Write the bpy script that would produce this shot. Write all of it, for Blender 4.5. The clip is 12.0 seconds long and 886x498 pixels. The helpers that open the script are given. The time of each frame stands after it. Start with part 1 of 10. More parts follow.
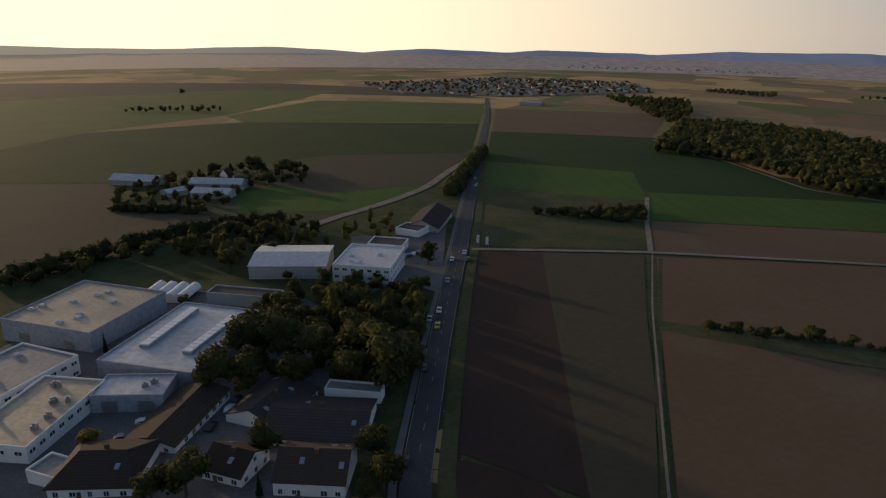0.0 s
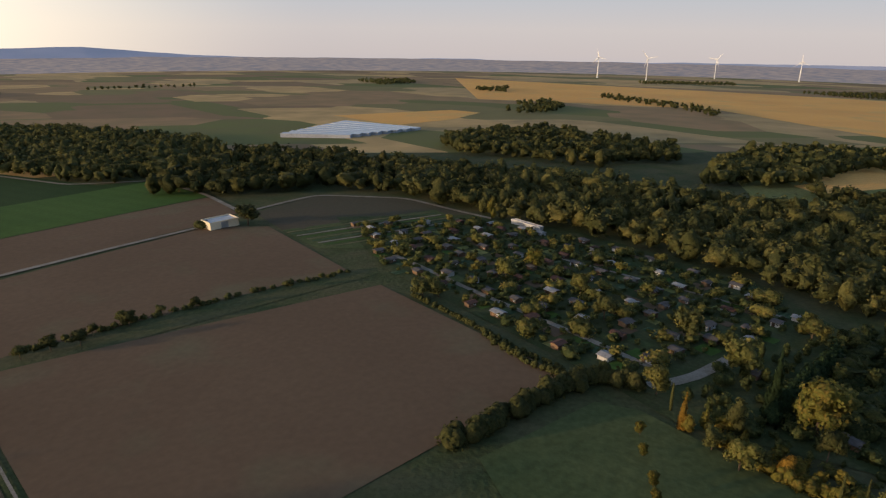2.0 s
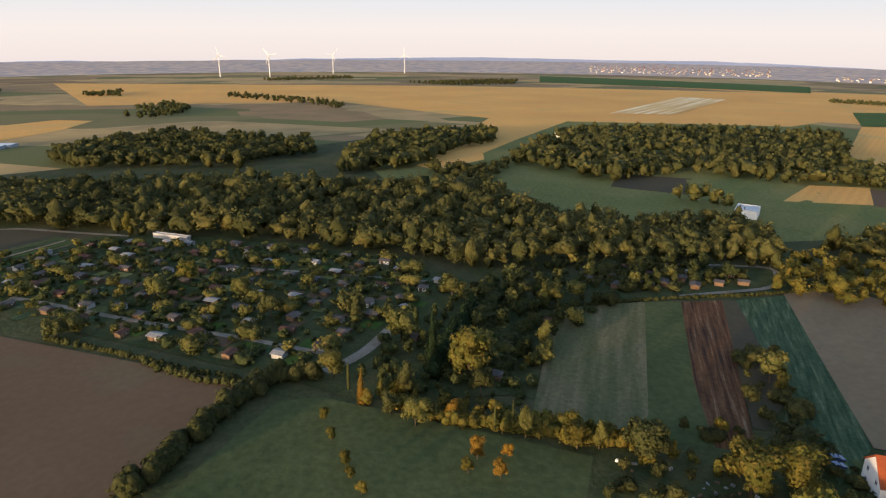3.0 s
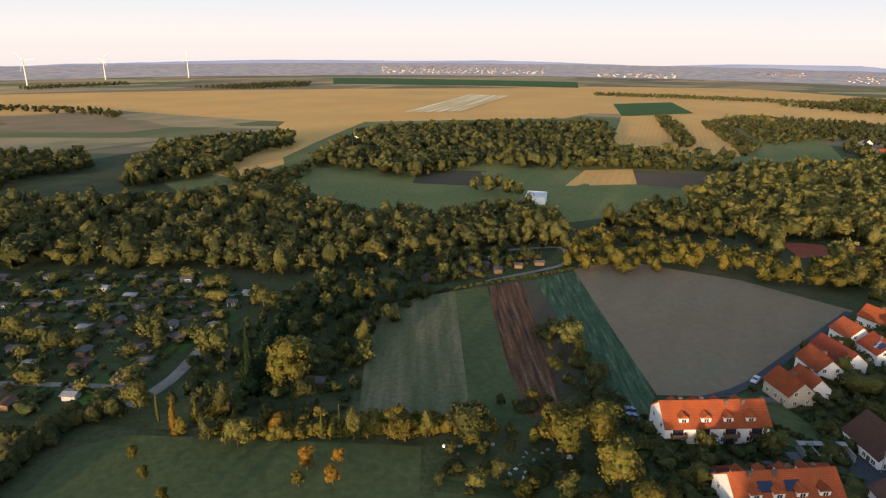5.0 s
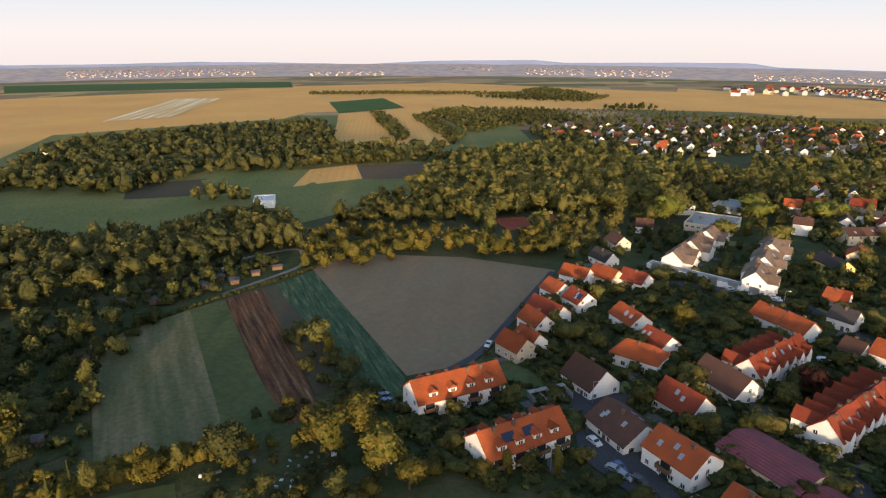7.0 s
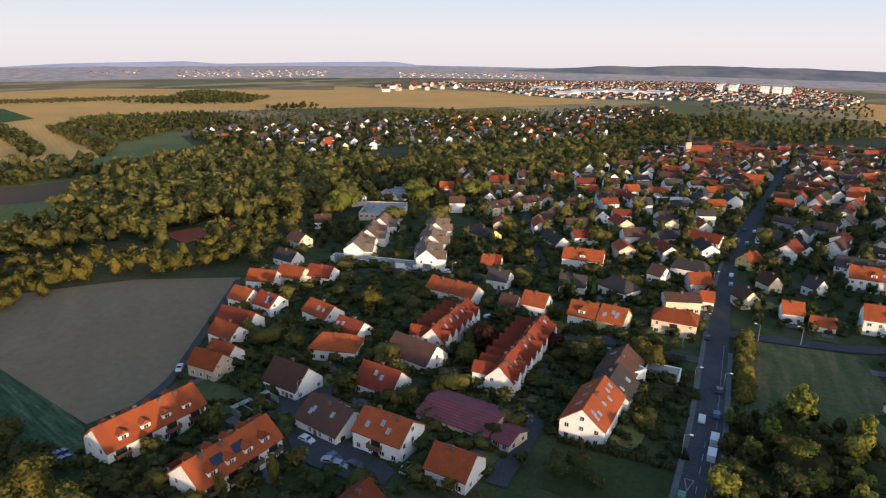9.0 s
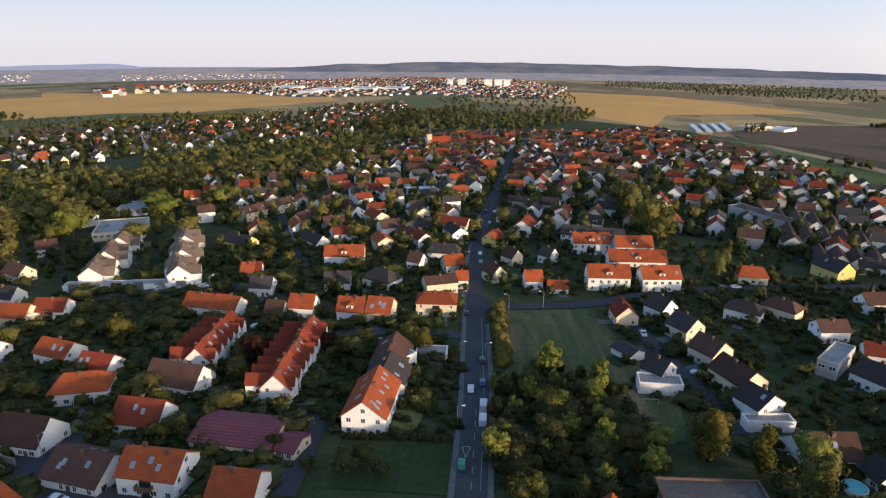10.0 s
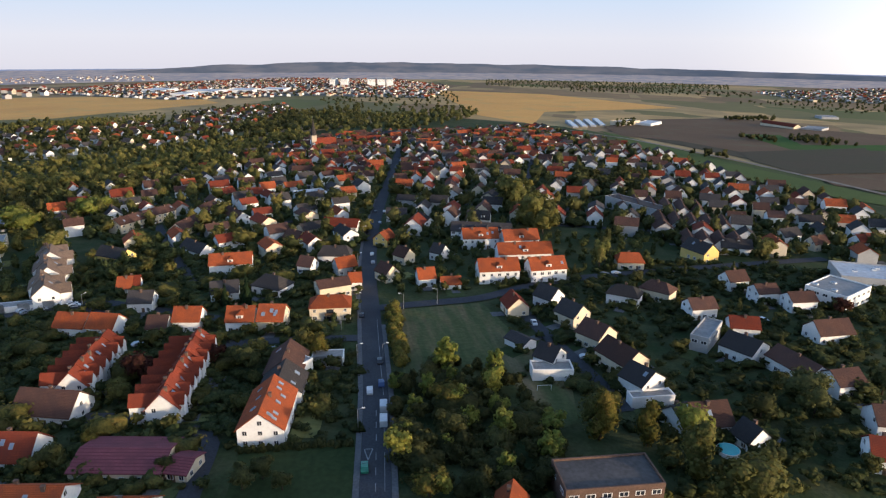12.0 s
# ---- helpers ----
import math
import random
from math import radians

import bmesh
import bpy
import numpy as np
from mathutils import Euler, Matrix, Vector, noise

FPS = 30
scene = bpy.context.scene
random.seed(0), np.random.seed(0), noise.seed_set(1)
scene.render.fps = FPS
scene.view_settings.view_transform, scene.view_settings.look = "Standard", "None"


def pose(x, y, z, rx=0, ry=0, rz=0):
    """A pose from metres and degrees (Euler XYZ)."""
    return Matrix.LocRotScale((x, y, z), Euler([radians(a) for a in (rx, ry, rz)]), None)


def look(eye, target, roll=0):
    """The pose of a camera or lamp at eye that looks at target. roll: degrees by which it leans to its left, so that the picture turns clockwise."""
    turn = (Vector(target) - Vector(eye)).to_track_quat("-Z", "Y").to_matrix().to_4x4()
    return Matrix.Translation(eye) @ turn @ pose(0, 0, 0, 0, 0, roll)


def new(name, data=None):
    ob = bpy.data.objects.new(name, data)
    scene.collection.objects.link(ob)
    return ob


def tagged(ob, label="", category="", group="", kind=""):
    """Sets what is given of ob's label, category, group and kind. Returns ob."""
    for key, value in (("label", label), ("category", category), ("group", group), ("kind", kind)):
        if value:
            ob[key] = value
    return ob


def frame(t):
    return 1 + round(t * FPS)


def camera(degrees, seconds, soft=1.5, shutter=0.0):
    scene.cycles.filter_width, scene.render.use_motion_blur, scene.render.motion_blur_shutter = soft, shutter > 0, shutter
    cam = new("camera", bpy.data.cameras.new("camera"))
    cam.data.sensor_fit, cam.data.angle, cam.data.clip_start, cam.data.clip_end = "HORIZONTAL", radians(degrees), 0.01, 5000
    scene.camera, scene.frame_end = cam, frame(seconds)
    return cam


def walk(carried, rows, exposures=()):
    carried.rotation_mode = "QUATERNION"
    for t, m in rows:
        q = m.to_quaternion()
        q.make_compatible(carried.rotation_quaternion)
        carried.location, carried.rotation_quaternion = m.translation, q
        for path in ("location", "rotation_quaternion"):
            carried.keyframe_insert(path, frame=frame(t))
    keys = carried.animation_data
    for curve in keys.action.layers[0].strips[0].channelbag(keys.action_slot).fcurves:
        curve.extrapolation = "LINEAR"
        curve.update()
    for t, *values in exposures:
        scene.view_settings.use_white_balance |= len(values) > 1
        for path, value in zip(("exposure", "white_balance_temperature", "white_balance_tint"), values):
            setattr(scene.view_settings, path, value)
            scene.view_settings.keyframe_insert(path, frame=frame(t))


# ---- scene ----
from mathutils.geometry import tessellate_polygon

# The camera hovers over a country road at the edge of a town and turns where it is.
EYE = 96.0
cam = camera(67.756, 12.0, soft=1.25, shutter=0.04)


def shot(rx, rz, roll):
    return pose(0, 0, EYE, rx, 0, rz) @ pose(0, 0, 0, 0, 0, roll)


PATH = [
    (0.0, shot(71.135, 186.005, 0.693)),
    (0.5, shot(71.172, 173.663, 0.654)),
    (1.0, shot(71.245, 157.605, 0.535)),
    (1.5, shot(71.307, 142.705, 0.629)),
    (2.0, shot(71.381, 126.394, 0.674)),
    (2.5, shot(71.477, 110.599, 0.589)),
    (3.0, shot(71.468, 95.543, 0.487)),
    (3.2, shot(71.504, 93.246, 0.437)),
    (4.8, shot(71.688, 81.439, 0.441)),
    (5.0, shot(71.706, 78.310, 0.389)),
    (5.5, shot(71.762, 70.024, 0.315)),
    (6.0, shot(71.811, 62.467, 0.259)),
    (6.5, shot(71.841, 58.673, 0.160)),
    (6.7, shot(71.815, 57.125, 0.123)),
    (8.3, shot(71.910, 38.895, 0.729)),
    (8.5, shot(71.956, 35.554, 0.646)),
    (9.0, shot(71.969, 26.218, 0.571)),
    (9.5, shot(72.024, 15.982, 0.459)),
    (10.0, shot(72.012, 4.654, 0.364)),
    (10.5, shot(72.009, -1.174, 0.366)),
    (11.0, shot(72.013, -3.136, 0.333)),
    (11.5, shot(71.993, -4.504, 0.389)),
    (12.0, shot(72.052, -5.200, 0.383)),
]
EXPOSURES = [(0.0, -1.02, 7150, 15), (0.5, -1.02, 6850, 12), (1.0, -0.85, 6900, 12), (1.5, -0.60, 6950, 11), (2.0, -0.20, 7150, 12), (2.5, 0.12, 7300, 12), (3.2, 0.44, 7350, 12), (6.0, 0.50, 7350, 12), (9.0, 0.33, 6750, 12), (12.0, 0.28, 6150, 10)]
walk(cam, PATH, EXPOSURES)

# ---- light: a low evening sun and a hazy clear sky ----
SUN_TURN, SUN_UP = radians(237), radians(6.0)
to_sun = Vector((-math.sin(SUN_TURN) * math.cos(SUN_UP), math.cos(SUN_TURN) * math.cos(SUN_UP), math.sin(SUN_UP)))
sun = new("sun", bpy.data.lights.new("sun", "SUN"))
sun.data.energy, sun.data.angle, sun.data.color = 4.9, radians(1.5), (1.0, 0.75, 0.50)
sun.matrix_world = look(to_sun * 100, (0, 0, 0))
world = bpy.data.worlds.new("evening_sky")
scene.world = world
world.use_nodes = True
wn, wl = world.node_tree.nodes, world.node_tree.links
sky = wn.new("ShaderNodeTexSky")
sky.sky_type, sky.sun_disc = "NISHITA", False
sky.sun_elevation, sky.sun_rotation = SUN_UP, -SUN_TURN
sky.altitude, sky.air_density, sky.dust_density, sky.ozone_density = 200, 1.0, 3.0, 1.5
# the land falls away from the road, so the skyline lies a little under eye level
coord = wn.new("ShaderNodeTexCoord")
raise_sky = wn.new("ShaderNodeVectorMath")
raise_sky.operation = "ADD"
raise_sky.inputs[1].default_value = (0, 0, 0.06)
wl.new(coord.outputs["Generated"], raise_sky.inputs[0])
wl.new(raise_sky.outputs[0], sky.inputs["Vector"])


def sky_node(kind, **values):
    nd = wn.new(kind)
    for k, v in values.items():
        nd.inputs[k].default_value = v
    return nd


# a band of bright evening haze along the horizon, warmer towards the sun
split = sky_node("ShaderNodeSeparateXYZ")
wl.new(coord.outputs["Generated"], split.inputs[0])
height = wn.new("ShaderNodeMapRange")
height.inputs[1].default_value, height.inputs[2].default_value = -0.06, 0.30
wl.new(split.outputs["Z"], height.inputs[0])
band = wn.new("ShaderNodeValToRGB")
els = band.color_ramp.elements
els[0].position, els[0].color = 0.0, (0.73, 0.70, 0.77, 1)
els[1].position, els[1].color = 1.0, (0.40, 0.52, 0.72, 1)
for pos, c in ((0.07, (0.80, 0.76, 0.80)), (0.16, (0.83, 0.81, 0.85)), (0.30, (0.68, 0.77, 0.90))):
    e = els.new(pos)
    e.color = (*c, 1)
wl.new(height.outputs[0], band.inputs[0])
aim = wn.new("ShaderNodeVectorMath")
aim.operation = "DOT_PRODUCT"
aim.inputs[1].default_value = (-math.sin(SUN_TURN), math.cos(SUN_TURN), 0)
wl.new(coord.outputs["Generated"], aim.inputs[0])
glow = wn.new("ShaderNodeMapRange")
glow.interpolation_type = "SMOOTHSTEP"
glow.inputs[1].default_value, glow.inputs[2].default_value = -0.20, 1.05
wl.new(aim.outputs["Value"], glow.inputs[0])
warm = wn.new("ShaderNodeMix")
warm.data_type = "RGBA"
warm.inputs[7].default_value = (3.4, 3.0, 2.15, 1)
wl.new(glow.outputs[0], warm.inputs[0])
wl.new(band.outputs[0], warm.inputs[6])
dim = wn.new("ShaderNodeMix")
dim.data_type, dim.blend_type = "RGBA", "MULTIPLY"
dim.inputs[0].default_value, dim.inputs[7].default_value = 1.0, (0.48, 0.505, 0.575, 1)
wl.new(sky.outputs["Color"], dim.inputs[6])
fade = wn.new("ShaderNodeMapRange")
fade.interpolation_type = "SMOOTHSTEP"
fade.inputs[1].default_value, fade.inputs[2].default_value = 0.08, 0.30
wl.new(split.outputs["Z"], fade.inputs[0])
blend = wn.new("ShaderNodeMix")
blend.data_type = "RGBA"
wl.new(fade.outputs[0], blend.inputs[0])
wl.new(warm.outputs[2], blend.inputs[6])
wl.new(dim.outputs[2], blend.inputs[7])
wn["Background"].inputs["Strength"].default_value = 0.82
wl.new(blend.outputs[2], wn["Background"].inputs["Color"])


# ---- materials ----
def node_mat(name, rough=0.9, metal=0.0, spec=0.08):
    m = bpy.data.materials.new(name)
    m.use_nodes = True
    b = m.node_tree.nodes["Principled BSDF"]
    b.inputs["Roughness"].default_value, b.inputs["Metallic"].default_value = rough, metal
    b.inputs["Specular IOR Level"].default_value = spec
    return m, m.node_tree.nodes, m.node_tree.links, b


def mixed(n, l, fac, a, b, mode="MIX"):
    mx = n.new("ShaderNodeMix")
    mx.data_type, mx.blend_type = "RGBA", mode
    for sock, v in ((0, fac), (6, a), (7, b)):
        if isinstance(v, (int, float)):
            mx.inputs[sock].default_value = v
        elif isinstance(v, tuple):
            mx.inputs[sock].default_value = (*v, 1)
        else:
            l.new(v, mx.inputs[sock])
    return mx.outputs[2]


def noise_fac(n, l, vec, scale, lo=0.35, hi=0.65, detail=4.0):
    t = n.new("ShaderNodeTexNoise")
    t.inputs["Scale"].default_value, t.inputs["Detail"].default_value = scale, detail
    l.new(vec, t.inputs["Vector"])
    r = n.new("ShaderNodeMapRange")
    r.inputs[1].default_value, r.inputs[2].default_value = lo, hi
    l.new(t.outputs["Fac"], r.inputs[0])
    return r.outputs[0]


def position(n):
    return n.new("ShaderNodeNewGeometry").outputs["Position"]


def bumped(n, l, b, fac, strength, distance):
    bp = n.new("ShaderNodeBump")
    bp.inputs["Strength"].default_value, bp.inputs["Distance"].default_value = strength, distance
    l.new(fac, bp.inputs["Height"])
    l.new(bp.outputs[0], b.inputs["Normal"])


def surface(name, c1, c2, big=0.05, fine=1.0, rough=0.9, bump=0.3, deep=0.1, grain=0.25, metal=0.0, spec=0.08, random_tint=0.0):
    """Two colours in large patches, with a fine grain over them."""
    m, n, l, b = node_mat(name, rough, metal, spec)
    p = position(n)
    col = mixed(n, l, noise_fac(n, l, p, big), c1, c2)
    g = noise_fac(n, l, p, fine, 0.3, 0.7)
    dark = tuple(v * (1 - grain) for v in (1, 1, 1))
    col = mixed(n, l, 1.0, col, mixed(n, l, g, dark, (1 + grain * 0.4,) * 3), "MULTIPLY")
    if random_tint:
        info = n.new("ShaderNodeObjectInfo")
        hue = n.new("ShaderNodeHueSaturation")
        rng = n.new("ShaderNodeMapRange")
        rng.inputs[3].default_value, rng.inputs[4].default_value = 1 - random_tint, 1 + random_tint
        l.new(info.outputs["Random"], rng.inputs[0])
        l.new(rng.outputs[0], hue.inputs["Value"])
        l.new(col, hue.inputs["Color"])
        col = hue.outputs[0]
    l.new(col, b.inputs["Base Color"])
    if bump:
        bumped(n, l, b, g, bump, deep)
    return m


def striped(name, c1, c2, turn, period, big=0.02, amount=0.35, rough=0.95, third=None, relief=0.15):
    """A worked field: drill rows or swaths that run along one direction (turn: degrees from +y)."""
    m, n, l, b = node_mat(name, rough)
    p = position(n)
    mp = n.new("ShaderNodeMapping")
    mp.inputs["Rotation"].default_value = (0, 0, radians(-turn))
    l.new(p, mp.inputs["Vector"])
    w = n.new("ShaderNodeTexWave")
    w.wave_type, w.bands_direction = "BANDS", "X"
    w.inputs["Scale"].default_value = 0.314 / period
    w.inputs["Distortion"].default_value, w.inputs["Detail"].default_value, w.inputs["Detail Scale"].default_value = 0.6, 2.0, 0.15
    l.new(mp.outputs[0], w.inputs["Vector"])
    col = mixed(n, l, noise_fac(n, l, p, big, 0.3, 0.7, 6.0), c1, c2)
    if third:
        col = mixed(n, l, noise_fac(n, l, p, big * 2.7, 0.55, 0.75, 3.0), col, third)
    k = 1 - amount * 0.5
    col = mixed(n, l, 1.0, col, mixed(n, l, w.outputs["Fac"], (k, k, k), (1 + amount * 0.3,) * 3), "MULTIPLY")
    g = noise_fac(n, l, p, 0.45, 0.2, 0.8, 6.0)
    col = mixed(n, l, 1.0, col, mixed(n, l, g, (0.86,) * 3, (1.1,) * 3), "MULTIPLY")
    l.new(col, b.inputs["Base Color"])
    bumped(n, l, b, g, relief, 0.15 + 0.45 * (relief > 0.5))
    return m


def foliage(name, c1, c2, c3, big=0.09):
    """Leaves: hue shifts from tree to tree and from leaf to leaf, some light comes through."""
    m, n, l, b = node_mat(name, 0.8, 0.0, 0.1)
    p = position(n)
    col = mixed(n, l, noise_fac(n, l, p, big, 0.38, 0.62, 2.0), c1, c2)
    geo = n.new("ShaderNodeNewGeometry")
    r = n.new("ShaderNodeMapRange")
    r.inputs[1].default_value, r.inputs[2].default_value = 0.55, 1.0
    l.new(geo.outputs["Random Per Island"], r.inputs[0])
    col = mixed(n, l, r.outputs[0], col, c3)
    info = n.new("ShaderNodeObjectInfo")
    tone = n.new("ShaderNodeAttribute")
    tone.attribute_name = "tone"
    both = n.new("ShaderNodeMath")
    l.new(info.outputs["Random"], both.inputs[0])
    l.new(tone.outputs["Fac"], both.inputs[1])
    hue = n.new("ShaderNodeHueSaturation")
    rng = n.new("ShaderNodeMapRange")
    rng.clamp = False
    rng.inputs[3].default_value, rng.inputs[4].default_value = 0.76, 1.2
    l.new(both.outputs[0], rng.inputs[0])
    l.new(rng.outputs[0], hue.inputs["Value"])
    l.new(col, hue.inputs["Color"])
    col = mixed(n, l, 1.0, hue.outputs[0], mixed(n, l, tone.outputs["Color"], (1.0, 1.0, 1.0), (1.28, 1.05, 0.90)), "MULTIPLY")
    grain = noise_fac(n, l, p, 1.7, 0.3, 0.7, 6.0)
    col = mixed(n, l, 1.0, col, mixed(n, l, grain, (0.60, 0.62, 0.64), (1.26, 1.24, 1.16)), "MULTIPLY")
    bumped(n, l, b, grain, 0.55, 0.3)
    l.new(col, b.inputs["Base Color"])
    tr = n.new("ShaderNodeBsdfTranslucent")
    l.new(col, tr.inputs["Color"])
    ms = n.new("ShaderNodeMixShader")
    ms.inputs[0].default_value = 0.4
    l.new(b.outputs[0], ms.inputs[1])
    l.new(tr.outputs[0], ms.inputs[2])
    l.new(ms.outputs[0], n["Material Output"].inputs["Surface"])
    return m


def furrowed(name, ramp, turn, width, long=40.0, rough=0.95):
    """Irregular lines along one direction (turn: degrees from +y), in the tones of a ramp."""
    m, n, l, b = node_mat(name, rough)
    p = position(n)
    mp = n.new("ShaderNodeMapping")
    mp.inputs["Rotation"].default_value = (0, 0, radians(-turn))
    l.new(p, mp.inputs["Vector"])
    sc = n.new("ShaderNodeVectorMath")
    sc.operation = "MULTIPLY"
    sc.inputs[1].default_value = (1 / width, 1 / long, 0.0)
    l.new(mp.outputs[0], sc.inputs[0])
    t = n.new("ShaderNodeTexNoise")
    t.inputs["Scale"].default_value, t.inputs["Detail"].default_value, t.inputs["Roughness"].default_value = 1.0, 3.0, 0.6
    l.new(sc.outputs[0], t.inputs["Vector"])
    cr = n.new("ShaderNodeValToRGB")
    els = cr.color_ramp.elements
    els[0].position, els[0].color = ramp[0][0], (*ramp[0][1], 1)
    els[1].position, els[1].color = ramp[-1][0], (*ramp[-1][1], 1)
    for pos, c in ramp[1:-1]:
        e = els.new(pos)
        e.color = (*c, 1)
    l.new(t.outputs["Fac"], cr.inputs[0])
    g = noise_fac(n, l, p, 0.7, 0.25, 0.75, 6.0)
    col = mixed(n, l, 1.0, cr.outputs[0], mixed(n, l, g, (0.75,) * 3, (1.2,) * 3), "MULTIPLY")
    l.new(col, b.inputs["Base Color"])
    bumped(n, l, b, g, 0.35, 0.2)
    return m


def tiled_roof(name, c1, c2, rough=0.8):
    """Roof tiles in courses: rows across the slope by height, columns along the eaves in the object's own x."""
    m, n, l, b = node_mat(name, rough)
    tc = n.new("ShaderNodeTexCoord")
    sep = n.new("ShaderNodeSeparateXYZ")
    l.new(tc.outputs["Object"], sep.inputs[0])
    cmb = n.new("ShaderNodeCombineXYZ")
    l.new(sep.outputs["X"], cmb.inputs["X"])
    l.new(sep.outputs["Z"], cmb.inputs["Y"])
    br = n.new("ShaderNodeTexBrick")
    br.inputs["Scale"].default_value = 1.0
    br.inputs["Brick Width"].default_value, br.inputs["Row Height"].default_value = 0.3, 0.24
    br.inputs["Mortar Size"].default_value = 0.03
    br.inputs["Color1"].default_value, br.inputs["Color2"].default_value = (*c1, 1), (*c2, 1)
    br.inputs["Mortar"].default_value = (*[v * 0.45 for v in c1], 1)
    l.new(cmb.outputs[0], br.inputs["Vector"])
    p = position(n)
    st = noise_fac(n, l, p, 0.35, 0.35, 0.75, 5.0)
    col = mixed(n, l, st, br.outputs["Color"], tuple(v * 0.6 + 0.01 for v in c2))
    info = n.new("ShaderNodeObjectInfo")
    hue = n.new("ShaderNodeHueSaturation")
    rng = n.new("ShaderNodeMapRange")
    rng.inputs[3].default_value, rng.inputs[4].default_value = 0.75, 1.2
    l.new(info.outputs["Random"], rng.inputs[0])
    l.new(rng.outputs[0], hue.inputs["Value"])
    l.new(col, hue.inputs["Color"])
    l.new(hue.outputs[0], b.inputs["Base Color"])
    bumped(n, l, b, br.outputs["Fac"], 0.5, -0.03)
    return m


def far_land(name):
    """Open country far off: a patchwork of stubble, ploughland and meadow."""
    m, n, l, b = node_mat(name, 1.0)
    p = position(n)
    mp = n.new("ShaderNodeMapping")
    mp.inputs["Scale"].default_value = (0.0058, 0.0034, 0.003)
    mp.inputs["Rotation"].default_value = (0, 0, 0.5)
    l.new(p, mp.inputs["Vector"])
    v = n.new("ShaderNodeTexVoronoi")
    v.distance = "CHEBYCHEV"
    v.inputs["Scale"].default_value = 1.0
    l.new(mp.outputs[0], v.inputs["Vector"])
    sep = n.new("ShaderNodeSeparateColor")
    l.new(v.outputs["Color"], sep.inputs[0])
    ramp = n.new("ShaderNodeValToRGB")
    ramp.color_ramp.interpolation = "CONSTANT"
    els = ramp.color_ramp.elements
    els[0].position, els[0].color = 0.0, (0.30, 0.19, 0.10, 1)
    els[1].position, els[1].color = 0.22, (0.19, 0.165, 0.07, 1)
    for pos, c in ((0.4, (0.52, 0.34, 0.15)), (0.58, (0.13, 0.14, 0.05)), (0.70, (0.42, 0.29, 0.14)), (0.88, (0.22, 0.14, 0.08))):
        e = els.new(pos)
        e.color = (*c, 1)
    l.new(sep.outputs[0], ramp.inputs[0])
    col = mixed(n, l, noise_fac(n, l, p, 0.02, 0.3, 0.7, 6.0), ramp.outputs[0], (0.14, 0.12, 0.06))
    col = mixed(n, l, 0.55, ramp.outputs[0], col)
    l.new(col, b.inputs["Base Color"])
    return m


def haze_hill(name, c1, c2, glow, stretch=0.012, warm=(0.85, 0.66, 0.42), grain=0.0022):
    """Distance so far off that the air takes its colour: haze painted into colour and glow, hazier and warmer below the
    sun.
    """
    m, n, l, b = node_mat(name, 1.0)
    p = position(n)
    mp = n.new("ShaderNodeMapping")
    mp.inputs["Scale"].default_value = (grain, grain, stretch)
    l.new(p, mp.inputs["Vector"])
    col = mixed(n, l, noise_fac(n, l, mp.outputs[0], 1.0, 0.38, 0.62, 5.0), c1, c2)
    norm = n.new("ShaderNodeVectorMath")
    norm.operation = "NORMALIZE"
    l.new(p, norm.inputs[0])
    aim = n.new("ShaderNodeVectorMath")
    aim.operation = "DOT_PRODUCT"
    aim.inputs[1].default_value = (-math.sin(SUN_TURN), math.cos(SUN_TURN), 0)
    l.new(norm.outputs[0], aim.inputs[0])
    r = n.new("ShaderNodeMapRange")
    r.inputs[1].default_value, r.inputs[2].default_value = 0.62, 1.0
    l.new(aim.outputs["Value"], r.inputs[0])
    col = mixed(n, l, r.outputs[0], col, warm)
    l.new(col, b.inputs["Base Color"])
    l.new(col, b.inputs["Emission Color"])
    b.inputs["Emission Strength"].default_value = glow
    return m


GROUND = far_land("open_country")
GRASS = surface("meadow_grass", (0.063, 0.084, 0.033), (0.090, 0.105, 0.042), 0.03, 0.5, 1.0, 0.25, 0.2)
# grass darkened: deep shade on the roadside lawn is put into its colour
LAWN = surface("shade_tinted_lawn", (0.034, 0.052, 0.019), (0.044, 0.060, 0.023), 0.06, 0.7, 1.0, 0.25, 0.15)
GARDEN = surface("garden_ground", (0.039, 0.058, 0.022), (0.072, 0.078, 0.036), 0.12, 0.9, 1.0, 0.4, 0.2)
ROUGH_GRASS = surface("rough_grass", (0.054, 0.068, 0.028), (0.087, 0.084, 0.042), 0.06, 0.6, 1.0, 0.4, 0.3)
# lighter than other grass: sun on the clearings is put into the colour
MEADOW = surface("sun_tinted_meadow", (0.200, 0.190, 0.070), (0.150, 0.165, 0.055), 0.02, 0.5, 1.0, 0.8, 0.3)
GREEN_CROP = striped("green_crop", (0.045, 0.092, 0.020), (0.059, 0.109, 0.024), 8, 12.0, 0.02, 0.08)
DARK_CROP = striped("dark_green_crop", (0.021, 0.045, 0.013), (0.029, 0.055, 0.015), 8, 12.0, 0.02, 0.08)
LIGHT_CROP = striped("light_green_crop", (0.091, 0.120, 0.036), (0.075, 0.101, 0.031), 80, 4.0, 0.02, 0.1)
LUSH = furrowed("leafy_crop", [(0.36, (0.030, 0.058, 0.030)), (0.5, (0.050, 0.084, 0.042)), (0.60, (0.075, 0.108, 0.058)), (0.68, (0.125, 0.150, 0.085))], -103.9, 1.3, 16.0)
BROWN = striped("harrowed_soil", (0.124, 0.080, 0.049), (0.148, 0.097, 0.060), 5, 14.0, 0.012, 0.015, third=(0.135, 0.108, 0.064))
